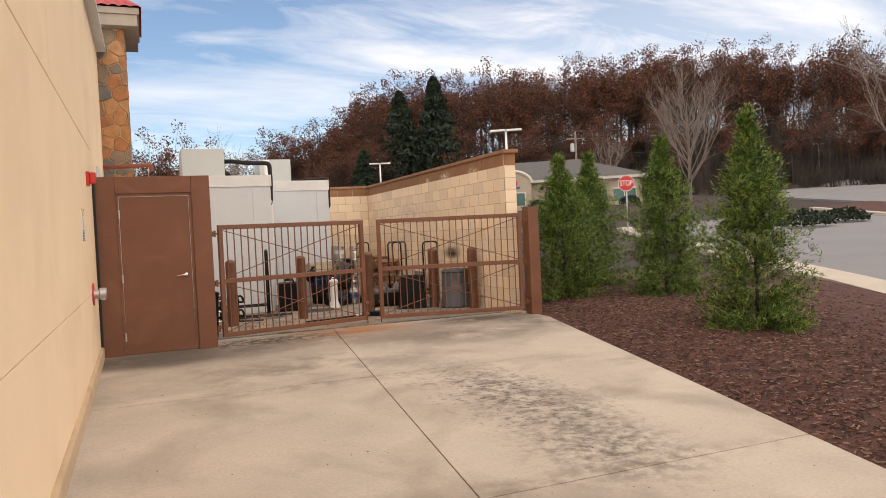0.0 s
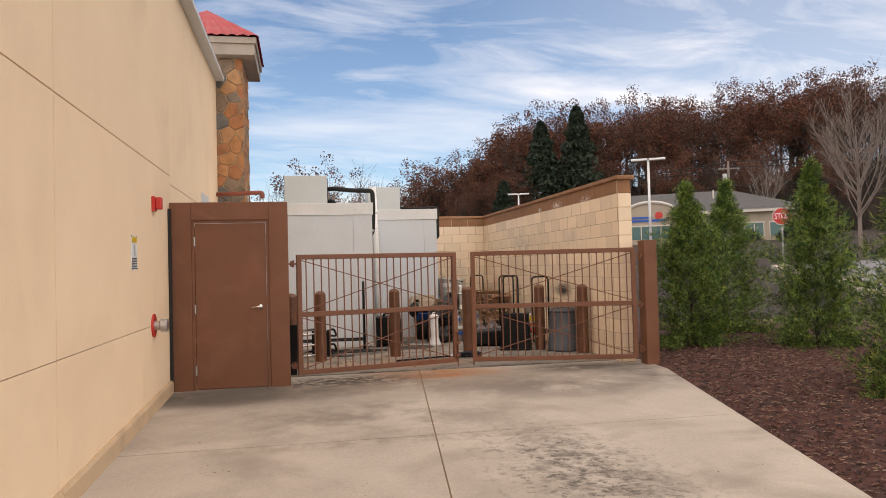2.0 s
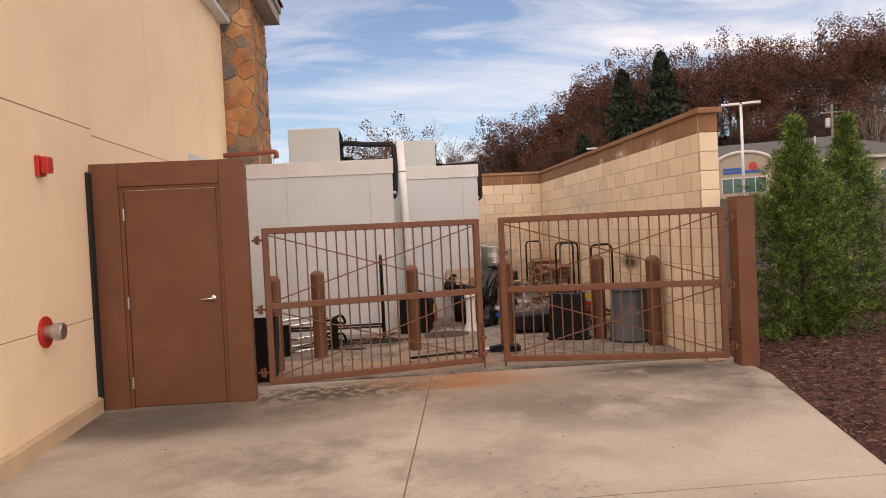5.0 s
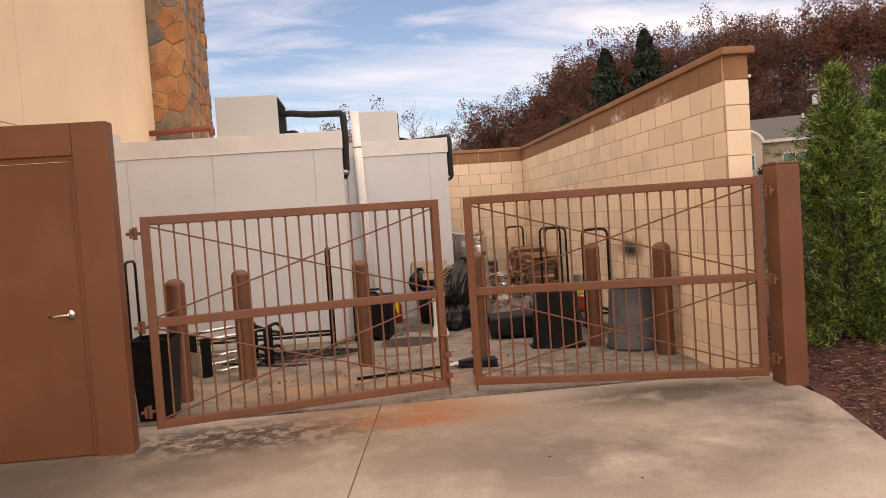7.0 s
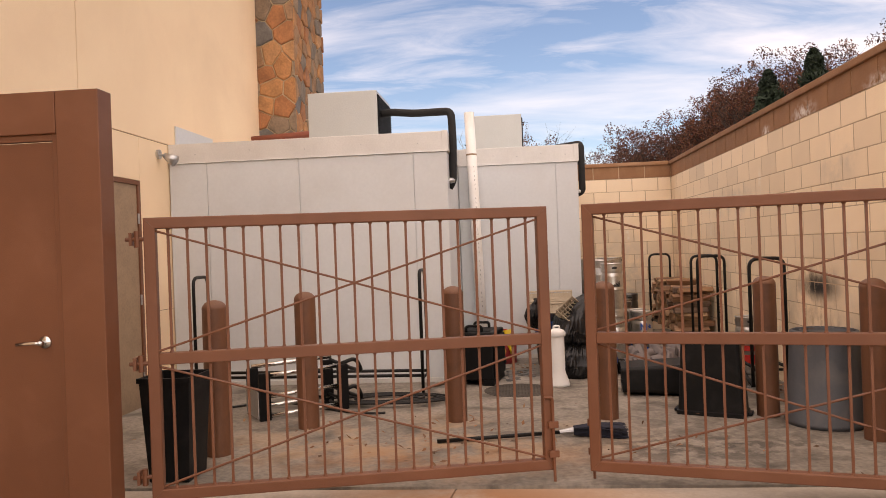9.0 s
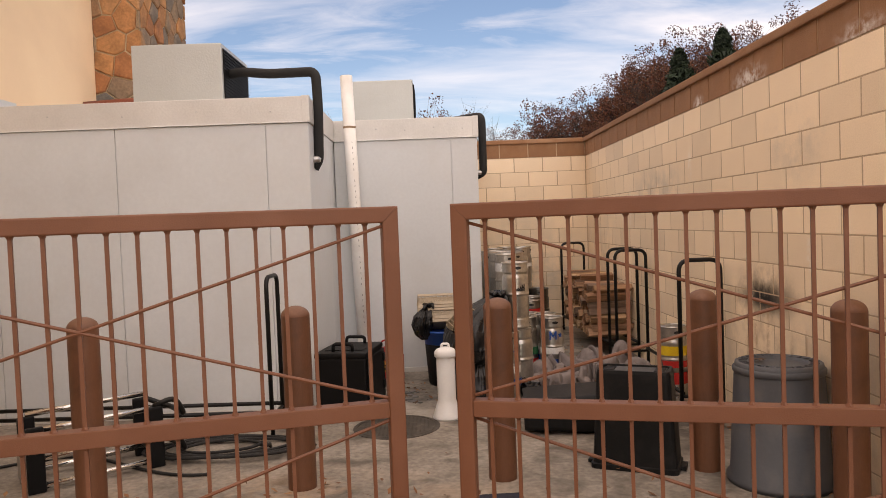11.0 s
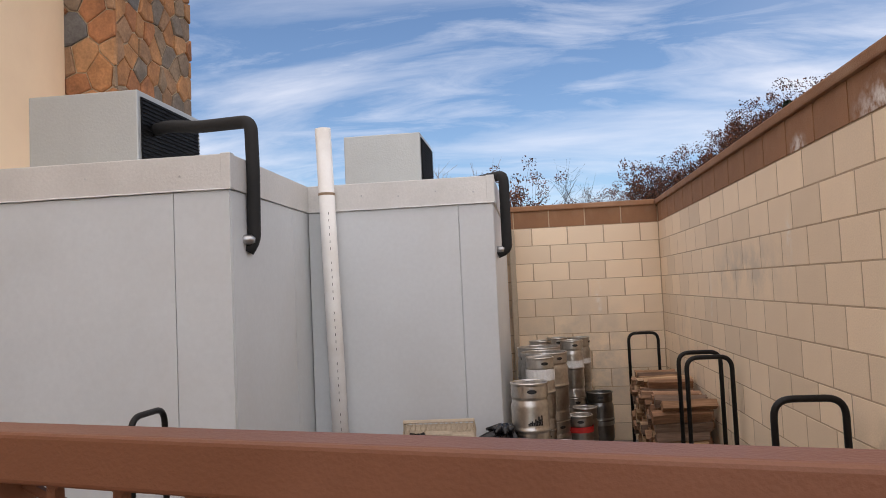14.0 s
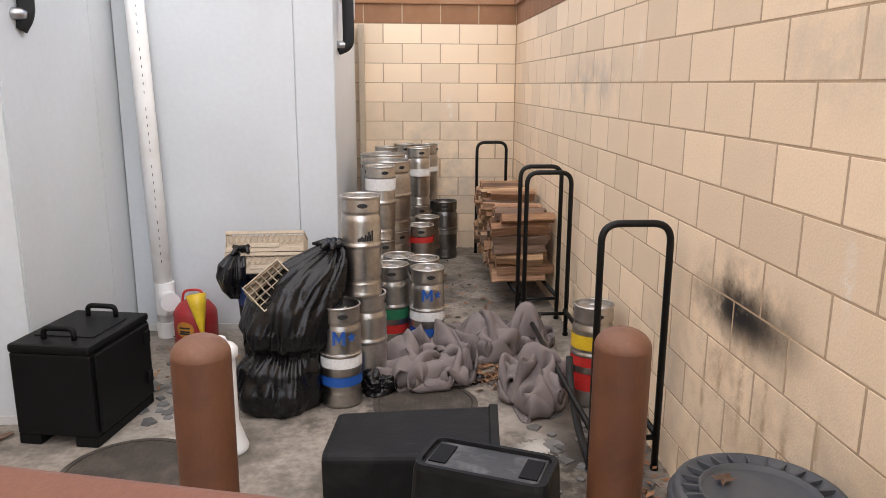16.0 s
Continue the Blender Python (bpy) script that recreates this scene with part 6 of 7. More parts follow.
M_SCUFF = mat("scuffed_plastic", (0.06, 0.062, 0.065), (0.028, 0.029, 0.031), 9, 0.5, bump=0.1, stain=(0.20, 0.195, 0.19), stain_scale=11, stain_amt=0.7)


def round_bin():
    b = thing("round_bin", "large grey round rubbish bin turned upside down, ribbed base", "bin", at=(5.39, 12.61, FLOOR))
    part("shell", lathed([(0.285, 0.0), (0.29, 0.03), (0.27, 0.035), (0.235, 0.655), (0.23, 0.68), (0.215, 0.685), (0.205, 0.672), (0.19, 0.665)], 44), M_BIN, b, smooth=True)
    part("rim", lathed([(0.236, 0.62), (0.246, 0.63), (0.246, 0.65), (0.236, 0.66)], 44), M_BIN, b, smooth=True)
    for k in range(24):
        a = 2 * math.pi * k / 24
        bm = boxed(0.165, 0.212, -0.003, 0.003, 0.668, 0.684)
        bmesh.ops.rotate(bm, verts=bm.verts, cent=(0, 0, 0), matrix=Matrix.Rotation(a, 3, "Z"))
        part("rib", bm, M_BIN, b)
    part("inner_ring", lathed([(0.165, 0.66), (0.165, 0.682), (0.158, 0.682), (0.155, 0.664)], 44), M_BIN, b, smooth=True)


def slim_bin(m, label):
    """A tapered rectangular bin standing on its rim, base up."""
    b = thing("slim_bin", label, "bin", "dark slim bins", at=m)
    bm = bmesh.new()

    def ring(w, d, z, r=0.035):
        vs = []
        for cx, cy, a0 in ((w / 2 - r, d / 2 - r, 0), (-w / 2 + r, d / 2 - r, 90), (-w / 2 + r, -d / 2 + r, 180), (w / 2 - r, -d / 2 + r, 270)):
            for i in range(5):
                a = radians(a0 + i * 22.5)
                vs.append(bm.verts.new((cx + r * math.cos(a), cy + r * math.sin(a), z)))
        return vs
    rings = [ring(0.52, 0.30, 0.0), ring(0.52, 0.30, 0.03), ring(0.50, 0.28, 0.035), ring(0.44, 0.225, 0.58), ring(0.43, 0.215, 0.60), ring(0.40, 0.185, 0.60), ring(0.395, 0.18, 0.588)]
    for p, q in zip(rings, rings[1:]):
        for i in range(20):
            bm.faces.new((p[i], p[(i + 1) % 20], q[(i + 1) % 20], q[i]))
    bm.faces.new(rings[0]); bm.faces.new(rings[-1])
    part("shell", bm, M_DKBIN, b)
    part("base_panel", boxed(-0.185, 0.185, -0.082, 0.082, 0.586, 0.591, 0.002), M_SCUFF, b, "scuffed grey base")
    for s in (-1, 1):
        part("grip", boxed(s * 0.15 - 0.03, s * 0.15 + 0.03, -0.06, 0.06, 0.589, 0.596, 0.002), M_BLACK, b)
    for s in (-1, 1):
        part("handle", boxed(s * 0.275 - 0.018, s * 0.275 + 0.018, -0.06, 0.06, 0.005, 0.028, 0.006), M_DKBIN, b)
    return b


round_bin()
slim_bin(pose(4.675, 12.98, FLOOR, 0, 0, -24), "dark plastic slim bin upside down, scuffed base")
lying = slim_bin(pose(4.835, 13.82, FLOOR + 0.153, 0, -91, -6) @ pose(0, 0, 0, 0, 0, 90), "dark plastic slim bin lying on its side")
lying.scale = (1.0, 1.0, 1.25)
bb = thing("box_bin", "black open plastic bin behind the door screen", "bin", at=(0.98, 11.42, FLOOR))
part("shell", lathed([(0.17, 0.0), (0.18, 0.01), (0.225, 0.62), (0.24, 0.62), (0.24, 0.65), (0.222, 0.65), (0.175, 0.03)], 4), M_DKBIN, bb)
bb.rotation_euler = (0, 0, radians(45))

# ---------- odds on the floor ----------
M_IRON = mat("cast_iron", (0.075, 0.062, 0.05), (0.04, 0.034, 0.028), 8, 0.75, 0.2, stain=(0.13, 0.11, 0.09), stain_scale=9, stain_amt=0.5)


def manhole(x, y, r, label):
    m = thing("manhole_cover", label, "manhole cover", at=(x, y, FLOOR))
    part("ring", lathed([(r + 0.03, 0.0), (r + 0.03, 0.004), (r, 0.006), (r, 0.002)], 40), M_IRON, m)
    part("plate", lathed([(r - 0.004, 0.0), (r - 0.004, 0.005), (r - 0.01, 0.007)], 40), M_IRON, m)
    bm = bmesh.new()
    n = int(r / 0.03)
    for i in range(-n, n + 1):
        for j in range(-n, n + 1):
            if math.hypot(i, j) * 0.03 < r - 0.03:
                px, py = i * 0.03, j * 0.03
                k = [bm.verts.new((px + dx, py + dy, 0.0072)) for dx, dy in ((-0.011, 0), (0, -0.006), (0.011, 0), (0, 0.006))]
                t = bm.verts.new((px, py, 0.010))
                for a in range(4):
                    bm.faces.new((k[a], k[(a + 1) % 4], t))
    part("tread", bm, M_IRON, m)


manhole(4.54, 14.74, 0.27, "round cast iron manhole cover with raised tread")
manhole(3.14, 14.05, 0.30, "large round cast iron manhole cover before the cooler")

hand = thing("hand_truck", "aluminium and black steel hand truck lying on its side", "hand truck", at=pose(1.03, 12.92, FLOOR, 0, 0, 36))
for y, z, x0, x1 in ((0.0, 0.035, 0.02, 0.70), (0.0, 0.20, 0.04, 0.68), (0.03, 0.37, -0.02, 0.72), (0.34, 0.05, 0.0, 0.70), (0.36, 0.41, 0.0, 0.74)):
    part("rail", tubed([(x0, y, z), (x1, y, z + 0.015)], 0.019, 12), M_CHROME, hand, "bright aluminium tube", True)
for x in (0.0, 0.70):
    for y in (0.0, 0.35):
        part("side_plate", boxed(x - 0.05, x + 0.05, y - 0.022, y + 0.022, 0.0, 0.40, 0.012), M_BLACK, hand)
    part("axle", tubed([(x, -0.02, 0.09), (x, 0.37, 0.09)], 0.014, 10), M_TUBE, hand, smooth=True)
for z in (0.40, 0.16):
    part("grip", tubed(rounded([(0.70, 0.02, z), (0.84, 0.02, z + 0.04), (0.90, 0.02, z - 0.09), (0.90, 0.33, z - 0.09), (0.72, 0.35, z)], 0.06), 0.018, 12), M_TUBE, hand, "black bent tube", True)
part("nose_plate", boxed(-0.06, -0.036, 0.0, 0.35, 0.02, 0.24, 0.006), M_STEEL, hand, "scuffed steel toe plate")

hose = thing("hose_coil", "loose coils of black rubber hose on the floor", "hose")
rg = random.Random(6)
pts = []
for i in range(150):
    a = i * 0.21
    r = 0.42 + 0.10 * math.sin(i * 0.13) + 0.05 * math.sin(i * 0.05)
    pts.append((1.98 + 0.12 * math.sin(i * 0.04) + r * math.cos(a), 13.62 + 0.55 * r * math.sin(a), FLOOR + 0.014 + 0.012 * (i % 30) / 10))
part("hose", tubed(pts, 0.011, 6), M_FOAM, hose, smooth=True)
pts = [(0.4 + 1.6 * s + 0.02 * math.sin(9 * s), 13.35 + 0.25 * math.sin(5 * s), FLOOR + 0.012) for s in np.linspace(0, 1, 30)]
part("hose", tubed(pts, 0.010, 6), M_FOAM, hose, smooth=True)

br = thing("push_broom", "broom lying on the floor, black handle and dark bristles", "broom", at=(0, 0, FLOOR))
part("handle", tubed([(2.55, 12.14, 0.016), (3.42, 12.30, 0.03)], 0.014, 10), M_TUBE, br, smooth=True)
part("ferrule", tubed([(3.42, 12.30, 0.03), (3.55, 12.31, 0.04)], [0.016, 0.03], 10), M_STEEL, br)
bm = bmesh.new()
for i in range(260):
    a, b = rg.uniform(-1, 1), rg.uniform(-1, 1)
    tube(bm, [(3.52, 12.31 + 0.035 * a, 0.04 + 0.025 * b), (3.68, 12.31 + 0.07 * a, max(0.005, 0.045 + 0.04 * b)), (3.88 + rg.uniform(-0.04, 0.02), 12.31 + 0.12 * a, max(0.004, 0.03 + 0.04 * b))], 0.004, 3)
part("bristles", bm, mat("bristle", (0.02, 0.024, 0.045), (0.012, 0.012, 0.02), 20, 0.8), br, "dark blue-black bristles")
st = thing("wood_stick", "short broken piece of split wood on the floor", "stick", at=pose(2.36, 14.36, FLOOR + 0.018, 0, 0, 60))
part("stick", tubed([(-0.11, 0, 0), (0.0, 0.006, 0.002), (0.1, 0, 0.0)], [0.012, 0.018, 0.010], 5), M_WOOD, st)


def leaves_on(name, cx, cy, sx, sy, n, seed, z, label):
    rg = np.random.default_rng(seed)
    verts, faces = [], []
    for _ in range(n):
        c = np.array([cx + rg.normal(0, sx), cy + rg.normal(0, sy), z + rg.uniform(0.004, 0.03)])
        u = rg.normal(0, 1, 3) * (1, 1, 0.35); u /= np.linalg.norm(u)
        v = np.cross(u, (0, 0, 1)) + rg.normal(0, 0.2, 3)
        s = rg.uniform(0.012, 0.034)
        k = len(verts)
        verts += [c - u * s, c + v * s * 0.5 + (0, 0, 0.004), c + u * s, c - v * s * 0.5]
        for q in range(4):
            verts[k + q][2] = max(verts[k + q][2], z + 0.002)
        faces += [(k, k + 1, k + 2), (k, k + 2, k + 3)]
    tagged(raw(name, verts, faces, [M_DRYLEAF]), label, "leaves", kind="stuff")


M_DRYLEAF = ramp_by_random(mat("dry_leaves", (1, 1, 1), (0.7, 0.7, 0.7), 20, 0.85, bump=0, fine=0.0), [(0.28, 0.13, 0.06), (0.20, 0.10, 0.05), (0.36, 0.2, 0.1), (0.12, 0.07, 0.04)])
leaves_on("dry_leaves", 5.0, 15.12, 0.10, 0.10, 220, 3, FLOOR, "dry brown leaves among the canvas covers")
leaves_on("dry_leaves", 5.52, 13.6, 0.07, 0.5, 150, 4, FLOOR, "dry brown leaves along the block wall")
leaves_on("dry_leaves", 4.9, 17.0, 0.25, 0.6, 120, 5, FLOOR, "dry leaf litter on the yard floor")
leaves_on("dry_leaves", 3.1, 15.2, 0.3, 0.3, 90, 6, FLOOR, "dry leaf litter before the cooler")
leaves_on("dry_leaves", 2.8, 12.4, 1.4, 0.5, 140, 7, FLOOR, "scattered leaf litter inside the gate")

gf = thing("gap_seal", "dark foam strip between stucco wall and door screen", "seal")
part("strip", boxed(WALL_X + 0.002, WALL_X + 0.03, 10.46, 10.548, 0.29, 2.50, 0.006), M_FOAM, gf)
ct = thing("corner_flashing", "beige metal flashing between cooler and block wall", "flashing")
part("strip", boxed(3.99, 4.05, 18.72, 18.84, FLOOR, 2.68, 0.004), M_CRATE, ct)
rh = thing("rubber_hose", "short black rubber hose leaning beside the keg", "hose")
part("hose", tubed(rounded([(5.33, 14.62, 0.62), (5.31, 14.5, 0.52), (5.30, 14.25, 0.38), (5.29, 13.95, 0.33)], 0.1), 0.02, 10), M_FOAM, rh, smooth=True)
lf = thing("oak_leaf", "dry orange-brown leaf on the upturned bin", "leaf", at=pose(5.32, 12.69, FLOOR + 0.676, 0, 0, 20))
bm = bmesh.new()
c_ = bm.verts.new((0, 0, 0.008))
rim = [bm.verts.new(((0.045 if i % 2 else 0.022) * math.cos(i * math.pi / 7), (0.032 if i % 2 else 0.016) * math.sin(i * math.pi / 7), 0.002 + 0.004 * (i % 3))) for i in range(14)]
for i in range(14):
    bm.faces.new((c_, rim[i], rim[(i + 1) % 14]))
part("blade", bm, M_DRYLEAF, lf)


def rubble(cx, cy, sx, sy, n, seed, label):
    rg = random.Random(seed)
    verts, faces = [], []
    for _ in range(n):
        x, y, r, h = cx + rg.gauss(0, sx), cy + rg.gauss(0, sy), rg.uniform(0.02, 0.06), rg.uniform(0.004, 0.014)
        m = rg.choice((4, 5, 6))
        k = len(verts)
        ang = [2 * math.pi * (i + rg.uniform(-0.25, 0.25)) / m for i in range(m)]
        verts += [(x + r * math.cos(a), y + r * math.sin(a), FLOOR) for a in ang] + [(x + r * 0.9 * math.cos(a), y + r * 0.9 * math.sin(a), FLOOR + h) for a in ang]
        faces += [(k + i, k + (i + 1) % m, k + m + (i + 1) % m, k + m + i) for i in range(m)] + [tuple(k + m + i for i in range(m))]
    tagged(raw("slate_rubble", verts, faces, [M_SLATE]), label, "rubble", kind="stuff")


M_SLATE = mat("broken_slate", (0.16, 0.155, 0.15), (0.09, 0.088, 0.085), 12, 0.7, vary=0.3, island=True)
rubble(3.08, 15.0, 0.13, 0.2, 45, 2, "broken dark slate pieces beside the food carrier")
rubble(5.35, 14.1, 0.12, 0.25, 40, 3, "dark debris beside the log rack")


def drive_specks():
    rg = random.Random(12)
    verts, faces = [], []
    for _ in range(420):
        y = rg.uniform(2.0, 11.0)
        x = rg.uniform(-0.3, edge_x(y) - 0.05)
        z = drive_z(y)
        r = rg.uniform(0.003, 0.008) if rg.random() < 0.9 else rg.uniform(0.008, 0.014)
        a, e = rg.uniform(0, 3.14), rg.uniform(0.3, 1.0)
        u, v = (math.cos(a) * r, math.sin(a) * r), (-math.sin(a) * r * e, math.cos(a) * r * e)
        k = len(verts)
        verts += [(x - u[0], y - u[1], z), (x + v[0], y + v[1], z), (x + u[0], y + u[1], z), (x - v[0], y - v[1], z), (x, y, z + 0.3 * r)]
        faces += [(k, k + 1, k + 4), (k + 1, k + 2, k + 4), (k + 2, k + 3, k + 4), (k + 3, k, k + 4)]
    tagged(raw("grit", verts, faces, [M_CHIPS]), "scattered bark bits and grit on the drive", "debris", kind="stuff")


drive_specks()

# ---------- the far side of the road ----------
def spot(az, r):
    x, y = r * math.sin(radians(az)), r * math.cos(radians(az))
    return x, y, ground_z(x, y)


M_ROOF = mat("grey_shingle", (0.115, 0.112, 0.11), (0.085, 0.083, 0.08), 2, 0.9, bump=0.4, bscale=8, fine=0.15)
M_CLINIC = mat("tan_siding", (0.42, 0.35, 0.27), (0.36, 0.30, 0.23), 1, 0.9)
M_TRIM = mat("pale_trim", (0.62, 0.58, 0.52), (0.55, 0.51, 0.46), 2, 0.7)
M_GLASS = mat("dark_teal_glass", (0.05, 0.13, 0.13), (0.03, 0.09, 0.09), 0.5, 0.12, bump=0)


def clinic():
    x, y, z = spot(32.2, 75)
    c = thing("clinic_building", "single-storey tan clinic with a grey hip roof", "building", at=pose(x, y, z - 0.2, 0, 0, -32.2))
    x0, x1, d, h = -17.0, 6.6, 14.0, 2.75
    part("wall", boxed(x0, x1, 0, d, 0, h, 0.02), M_CLINIC, c)
    part("fascia", boxed(x0 - 0.6, x1 + 0.6, -0.6, d + 0.6, h, h + 0.3, 0.03), M_TRIM, c)
    bm = bmesh.new()
    e = [bm.verts.new(p) for p in ((x0 - 0.65, -0.65, h + 0.3), (x1 + 0.65, -0.65, h + 0.3), (x1 + 0.65, d + 0.65, h + 0.3), (x0 - 0.65, d + 0.65, h + 0.3))]
    r = [bm.verts.new(p) for p in ((x0 + 6.0, d / 2, h + 2.75), (x1 - 6.0, d / 2, h + 2.75))]
    bm.faces.new((e[0], e[1], r[1], r[0])); bm.faces.new((e[1], e[2], r[1])); bm.faces.new((e[2], e[3], r[0], r[1])); bm.faces.new((e[3], e[0], r[0])); bm.faces.new(e)
    part("roof", bm, M_ROOF, c, "grey shingle hip roof")
    # arched entry
    bm = bmesh.new()
    n = 14
    arc = [(-8.9, 0.0)] + [(-6.5 + 2.4 * math.cos(math.pi * (1 - i / n)), 2.7 + 1.25 * math.sin(math.pi * i / n)) for i in range(n + 1)] + [(-4.1, 0.0)]
    f = [bm.verts.new((u, -1.6, v)) for u, v in arc]
    b = [bm.verts.new((u, 1.0, v)) for u, v in arc]
    bm.faces.new(f); bm.faces.new(b)
    for i in range(len(arc)):
        k = (i + 1) % len(arc)
        bm.faces.new((f[i], f[k], b[k], b[i]))
    part("entry", bm, M_CLINIC, c, "arched tan entry front")
    bm = tubed([(-6.5 + 2.5 * math.cos(math.pi * (1 - i / n)), -1.62, 2.75 + 1.3 * math.sin(math.pi * i / n)) for i in range(n + 1)], 0.16, 6)
    part("arch_trim", bm, M_TRIM, c)
    bm = bmesh.new()
    bmesh.ops.create_circle(bm, cap_ends=True, segments=16, radius=0.36, matrix=pose(-5.75, -1.66, 2.75, 90, 0, 0))
    part("sign_dot", bm, M_RED, c, "round red sign emblem")
    part("sign_bar", boxed(-8.2, -5.2, -1.66, -1.61, 2.2, 2.42), M_BLUE, c, "blue sign lettering as a bar")
    part("sign_bar", boxed(-8.2, -6.4, -1.66, -1.61, 2.5, 2.7), M_BLUE, c)
    for a, b_ in ((-8.3, -4.7), (-2.6, 0.2), (0.9, 3.3), (3.8, 6.0)):
        yy = -1.63 if a < -4 else -0.03
        w = part("window", boxed(a, b_, yy, yy + 0.1, 0.55, 1.75), M_GLASS, c)
        part("frame", boxed(a - 0.08, b_ + 0.08, yy - 0.05, yy - 0.005, 1.75, 1.87), M_TRIM, w)
        m = round((b_ - a) / 0.9)
        for i in range(m + 1):
            u = a + (b_ - a) * i / m
            part("mullion", boxed(u - 0.04, u + 0.04, yy - 0.05, yy - 0.005, 0.55, 1.75), M_TRIM, w)
    part("chimney_pipe", tubed([(-1.0, 4.0, h + 1.2), (-1.0, 4.0, h + 2.6)], 0.08, 8), M_TRIM, c)


clinic()


def stop_sign():
    x, y, z = spot(36.1, 40)
    s = thing("stop_sign", "red octagonal stop sign on a steel post", "sign", at=pose(x, y, z, 0, 0, -36.1))
    part("post", boxed(-0.035, 0.035, -0.02, 0.02, -0.1, 2.9, 0.004), M_STEEL, s)

    def octo(rad, y0, y1):
        bm = bmesh.new()
        f = [bm.verts.new((rad * math.cos(radians(22.5 + 45 * i)), y0, 2.5 + rad * math.sin(radians(22.5 + 45 * i)))) for i in range(8)]
        b = [bm.verts.new((v.co.x, y1, v.co.z)) for v in f]
        bm.faces.new(f); bm.faces.new(b)
        for i in range(8):
            bm.faces.new((f[i], f[(i + 1) % 8], b[(i + 1) % 8], b[i]))
        return bm
    plate = part("plate", octo(0.43, -0.026, -0.022), M_LABEL, s, "white sign edge")
    part("face", octo(0.405, -0.034, -0.027), M_RED, plate, "red sign face")
    cu = bpy.data.curves.new("word", "FONT")
    cu.body, cu.size, cu.align_x, cu.align_y, cu.extrude = "STOP", 0.33, "CENTER", "CENTER", 0.002
    tmp = bpy.data.objects.new("word", cu)
    scene.collection.objects.link(tmp)
    me = bpy.data.meshes.new_from_object(tmp)
    bpy.data.objects.remove(tmp)
    me.materials.clear()
    me.materials.append(M_LABEL)
    w = new("word", me)
    w.parent = plate
    w.matrix_basis = pose(0, -0.039, 2.5, 90, 0, 0) @ Matrix.Diagonal((0.82, 1.25, 1, 1))


stop_sign()


def light_pole(az, r, top, arms, label):
    x, y, z = spot(az, r)
    p = thing("lamp_post", label, "lamp post", "car park lamp posts", at=pose(x, y, z, 0, 0, -az))
    h = top - z
    part("base", lathed([(0.25, -0.1), (0.25, 0.7), (0.22, 0.72)], 18), M_KERB, p, "concrete footing")
    part("pole", lathed([(0.085, 0.7), (0.075, h)], 12), M_WHITE, p, smooth=True)
    for s in arms:
        part("head", boxed(min(0.05 * s, 1.05 * s), max(0.05 * s, 1.05 * s), -0.2, 0.2, h - 0.05, h + 0.08, 0.03), M_WHITE, p, "flat white lamp head")


light_pole(27.3, 50, 8.2, (-1, 1), "tall white twin-head lamp post by the clinic")
light_pole(17.5, 75, 8.8, (-1, 1), "tall white twin-head lamp post beyond the block wall")
light_pole(49.1, 98, 9.8, (-0.6, 0.6), "white lamp post on the far car park")
light_pole(45.2, 84, 8.9, (-0.6, 0.6), "white lamp post behind the arborvitae")

M_POLE = mat("weathered_pole", (0.30, 0.26, 0.22), (0.2, 0.17, 0.14), 3, 0.9)
POLES = [(12.2, 112, 13.5), (32.5, 90, 12.8), (60, 92, 13.5)]
tops = []
for i, (az, r, top) in enumerate(POLES):
    x, y, z = spot(az, r)
    u = thing("utility_pole", "wooden utility pole with a crossarm" if i != 1 else "wooden utility pole with a grey transformer", "utility pole", at=pose(x, y, z, 0, 0, -az))
    part("pole", tubed([(0, 0, -0.3), (0, 0, top - z)], [0.17, 0.12], 10), M_POLE, u)
    part("crossarm", boxed(-1.1, 1.1, -0.06, 0.06, top - z - 0.9, top - z - 0.75), M_POLE, u)
    if i == 1:
        part("transformer", lathed([(0.22, top - z - 2.4), (0.25, top - z - 2.3), (0.25, top - z - 1.5), (0.15, top - z - 1.4)], 14, (-0.4, -0.1, 0)), M_ACMET, u)
    tops.append(Vector((x, y, top)))
for k, dz in enumerate((-0.7, -0.1, -2.8)):
    for a, b in zip(tops, tops[1:]):
        pts = []
        for s in np.linspace(0, 1, 14):
            p = a.lerp(b, s)
            p.z += dz - 1.6 * 4 * s * (1 - s) * 0.5
            pts.append(p)
        w = thing("power_cable", "dark overhead power cable between utility poles", "cable", "overhead cables")
        part("cable", tubed(pts, 0.05, 5), M_INK, w)

M_PALEBARK = mat("pale_bark", (0.27, 0.22, 0.19), (0.17, 0.135, 0.115), 6, 0.9)


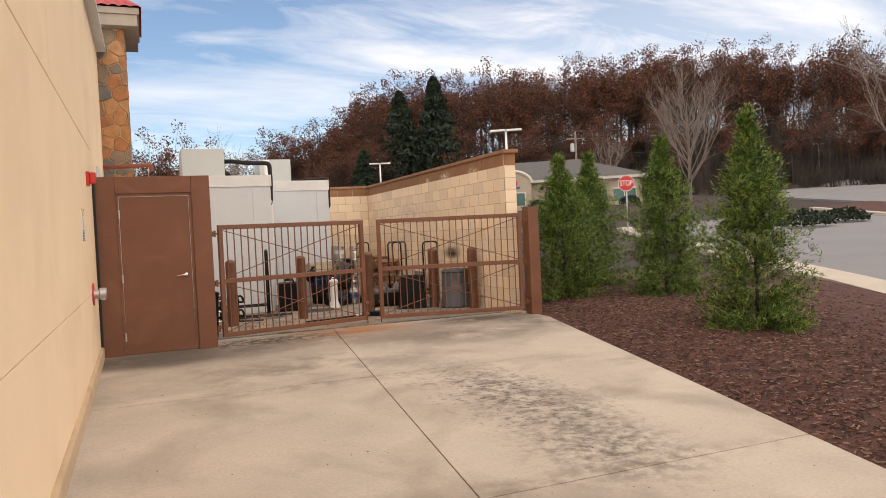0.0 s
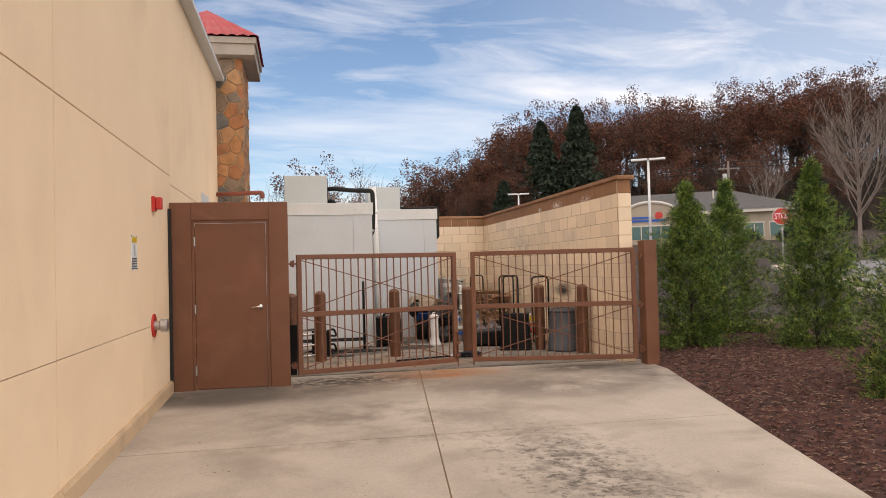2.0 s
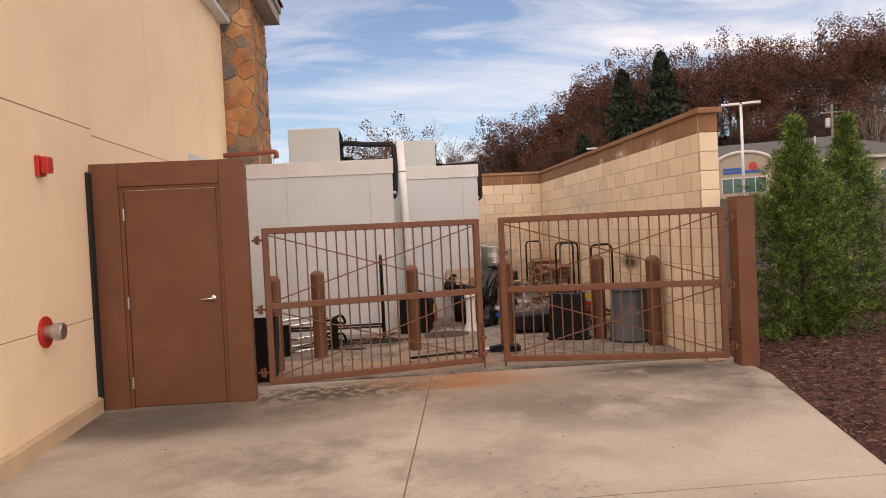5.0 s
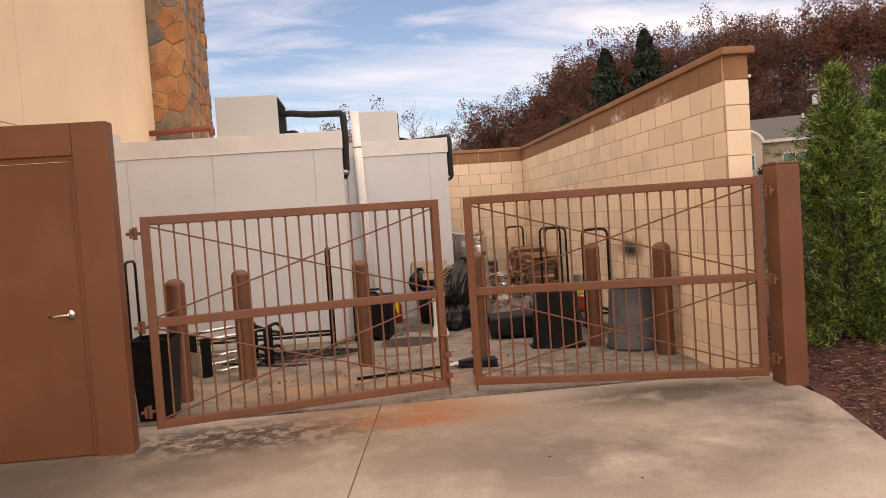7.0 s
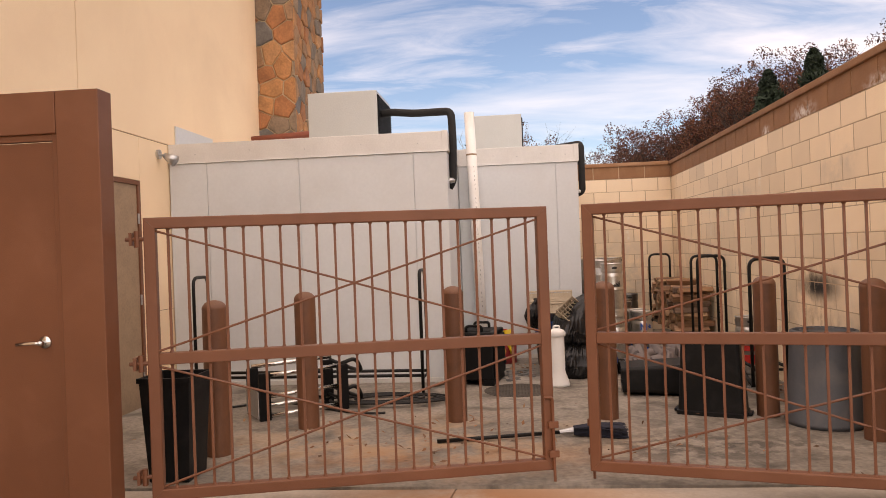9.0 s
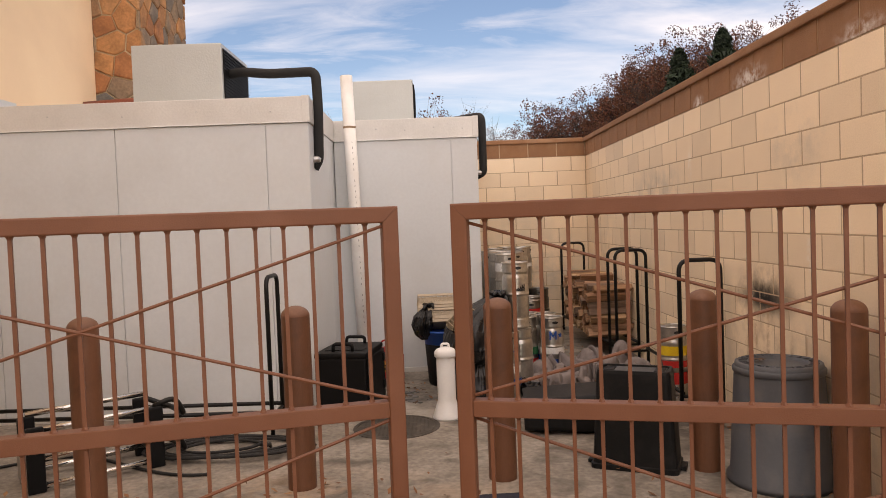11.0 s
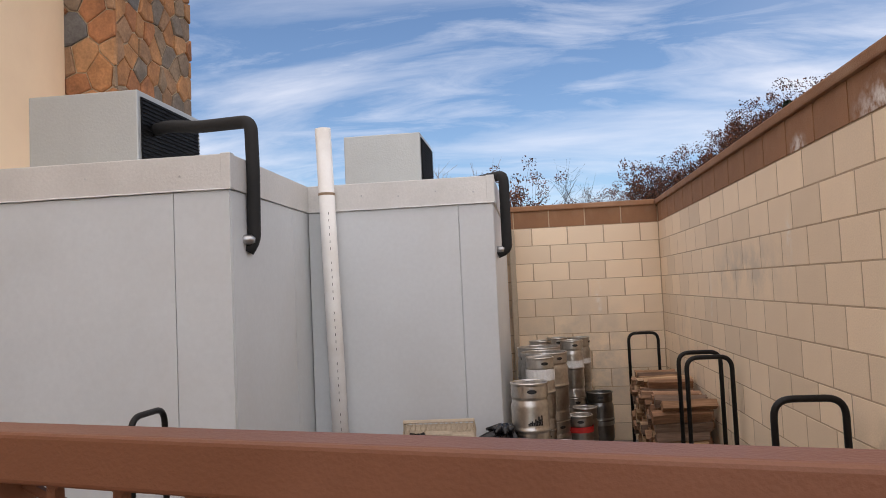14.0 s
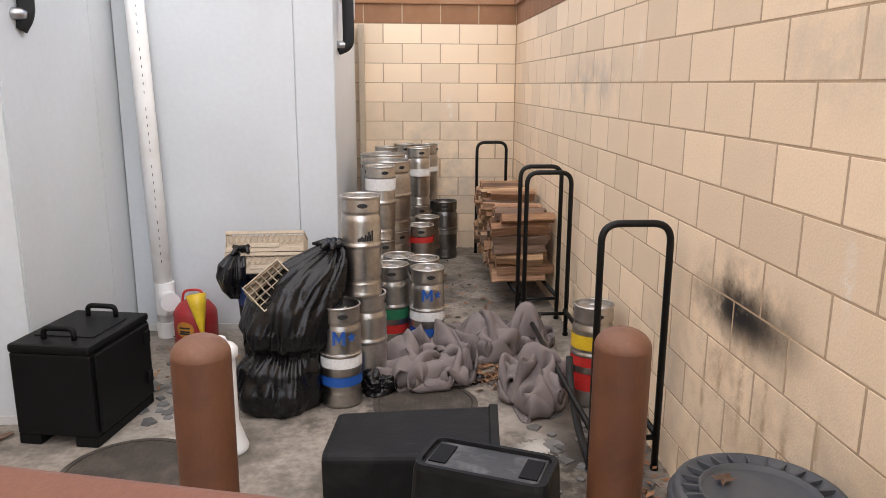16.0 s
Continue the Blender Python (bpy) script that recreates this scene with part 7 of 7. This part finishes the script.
def fan_tree(x, y, z, height, spread, limbs, seed, label):
    """A bare tree whose limbs rise like a fan and split into fine twigs."""
    rg = random.Random(seed)
    t = thing("bare_tree", label, "tree", at=(x, y, z))
    k = height / 10
    part("trunk", tubed([(0, 0, -0.2), (0.02, 0, height * 0.2), (0.05 * k, 0.02, height * 0.45), (0.0, 0.05 * k, height * 0.75)], [0.13 * k, 0.11 * k, 0.08 * k, 0.03 * k], 8), M_PALEBARK, t)
    for i in range(limbs):
        a = i * 2.4 + rg.uniform(-0.4, 0.4)
        z0 = height * rg.uniform(0.17, 0.6)
        out = spread * rg.uniform(0.55, 1.0) * (1 - 0.45 * (z0 / height))
        top = min(height * rg.uniform(0.62, 1.0), z0 + out * 2.6)
        p = [Vector((0, 0, z0))]
        for s in (0.3, 0.65, 1.0):
            p.append(Vector((math.cos(a) * out * s ** 0.8, math.sin(a) * out * s ** 0.8, z0 + (top - z0) * s ** 1.15)) + Vector((rg.gauss(0, 0.1), rg.gauss(0, 0.1), 0)) * k)
        bm = tubed(p, [0.045 * k, 0.032 * k, 0.02 * k, 0.008 * k], 5)
        for _ in range(11):
            s = rg.uniform(0.25, 1.0)
            j = min(2, int(s * 3))
            q = p[j].lerp(p[j + 1], s * 3 - j if s < 1 else 1.0)
            d = (p[j + 1] - p[j]).normalized() + Vector((rg.gauss(0, 0.5), rg.gauss(0, 0.5), rg.uniform(0, 0.5)))
            L_ = rg.uniform(0.08, 0.2) * height
            e = q + d.normalized() * L_
            tube(bm, [q, q.lerp(e, 0.5) + Vector((rg.gauss(0, 0.04), rg.gauss(0, 0.04), 0.03)) * k, e], [0.014 * k, 0.010 * k, 0.005 * k], 3)
            for _ in range(3):
                g = q.lerp(e, rg.uniform(0.3, 0.9))
                tube(bm, [g, g + (d.normalized() + Vector((rg.gauss(0, 0.6), rg.gauss(0, 0.6), 0.3))).normalized() * L_ * 0.45], [0.008 * k, 0.004 * k], 3)
        part("limb", bm, M_PALEBARK, t)


fan_tree(*spot(40.6, 55), 10.4, 3.4, 30, 51, "bare pale-grey roadside tree with a fan of fine twigs")
fan_tree(*spot(35.0, 80), 8.0, 2.4, 14, 52, "small bare tree by the clinic")
fan_tree(*spot(54.0, 72), 15.0, 5.0, 22, 53, "tall bare tree at the car park's edge")
fan_tree(2.35, 26.6, 0.2, 5.6, 1.1, 9, 54, "thin bare tree behind the coolers")


def shrub(az, r, w, h, seed, label):
    x, y, z = spot(az, r)
    s = thing("shrub", label, "shrub", "shrubs in the planted strip", at=(x, y, z + 0.05))
    rg = np.random.default_rng(seed)
    verts, faces = [], []
    for _ in range(900):
        d = rg.normal(0, 1, 3); d /= np.linalg.norm(d)
        d[2] = abs(d[2])
        c = d * (w / 2, w / 2, h) * rg.uniform(0.6, 1.0) + (0, 0, 0.05)
        u, v = rg.normal(0, 0.05, 3), rg.normal(0, 0.05, 3)
        k = len(verts)
        verts += [c - u, c + v, c + u, c - v]
        faces.append((k, k + 1, k + 2, k + 3))
    o = raw("foliage", verts, faces, [M_CONIFER])
    o.parent = s
    part("stem", tubed([(0, 0, -0.1), (0, 0, h * 0.6)], 0.03, 6), M_BARK, s)


shrub(48.0, 37, 2.6, 0.7, 1, "low dark juniper shrub")
shrub(50.5, 40, 2.2, 0.6, 2, "low dark juniper shrub")
shrub(44.2, 36, 2.4, 0.6, 3, "low dark juniper shrub")
shrub(39.0, 38, 1.6, 0.6, 4, "low dark shrub near the stop sign")
for i, az in enumerate((29.5, 31, 33.8, 36.3)):
    shrub(az, 72, 2.2, 0.9, 10 + i, "clipped green shrub before the clinic windows")

# ---------- the wall blocks ----------
def lay_blocks(parent, odd, length, courses, z0, material, run, pitch=CMU_L):
    """Courses in half bond; run(u) gives the pose of a block that starts u along the wall."""
    for c in range(courses):
        u = -pitch / 2 if (c + odd) % 2 else 0.0
        while u < length - 0.02:
            a, b = max(u, 0), min(u + pitch, length)
            if b - a > 0.03:
                ob = new("block", block_mesh(b - a - MJ * 1.6, material))
                ob.parent = parent
                ob.matrix_basis = run(a + MJ / 2, z0 + c * CMU_H)
            u += pitch


Z0 = WTOP - 12 * CMU_H
lay_blocks(wall_e, 1, WY - 10.97, 12, Z0, M_BLOCK, lambda u, z: pose(WX, WY - u, z, 0, 0, -90), 0.4028)
lay_blocks(wall_e, 1, WY - 10.97, 1, WTOP, M_BAND, lambda u, z: pose(WX - 0.004, WY - u, z, 0, 0, -90), 0.4028)
lay_blocks(wall_n, 0, WX - 3.647, 12, Z0, M_BLOCK, lambda u, z: pose(3.647 + u, WY, z))
lay_blocks(wall_n, 0, WX - 3.647, 1, WTOP, M_BAND, lambda u, z: pose(3.647 + u, WY - 0.004, z))
for c in range(13):
    part("end_block", boxed(WX + 0.003, WX + 0.2, 10.96, 11.3, Z0 + c * CMU_H, Z0 + (c + 1) * CMU_H - MJ, 0.005), M_BAND if c == 12 else M_BLOCK, wall_e)
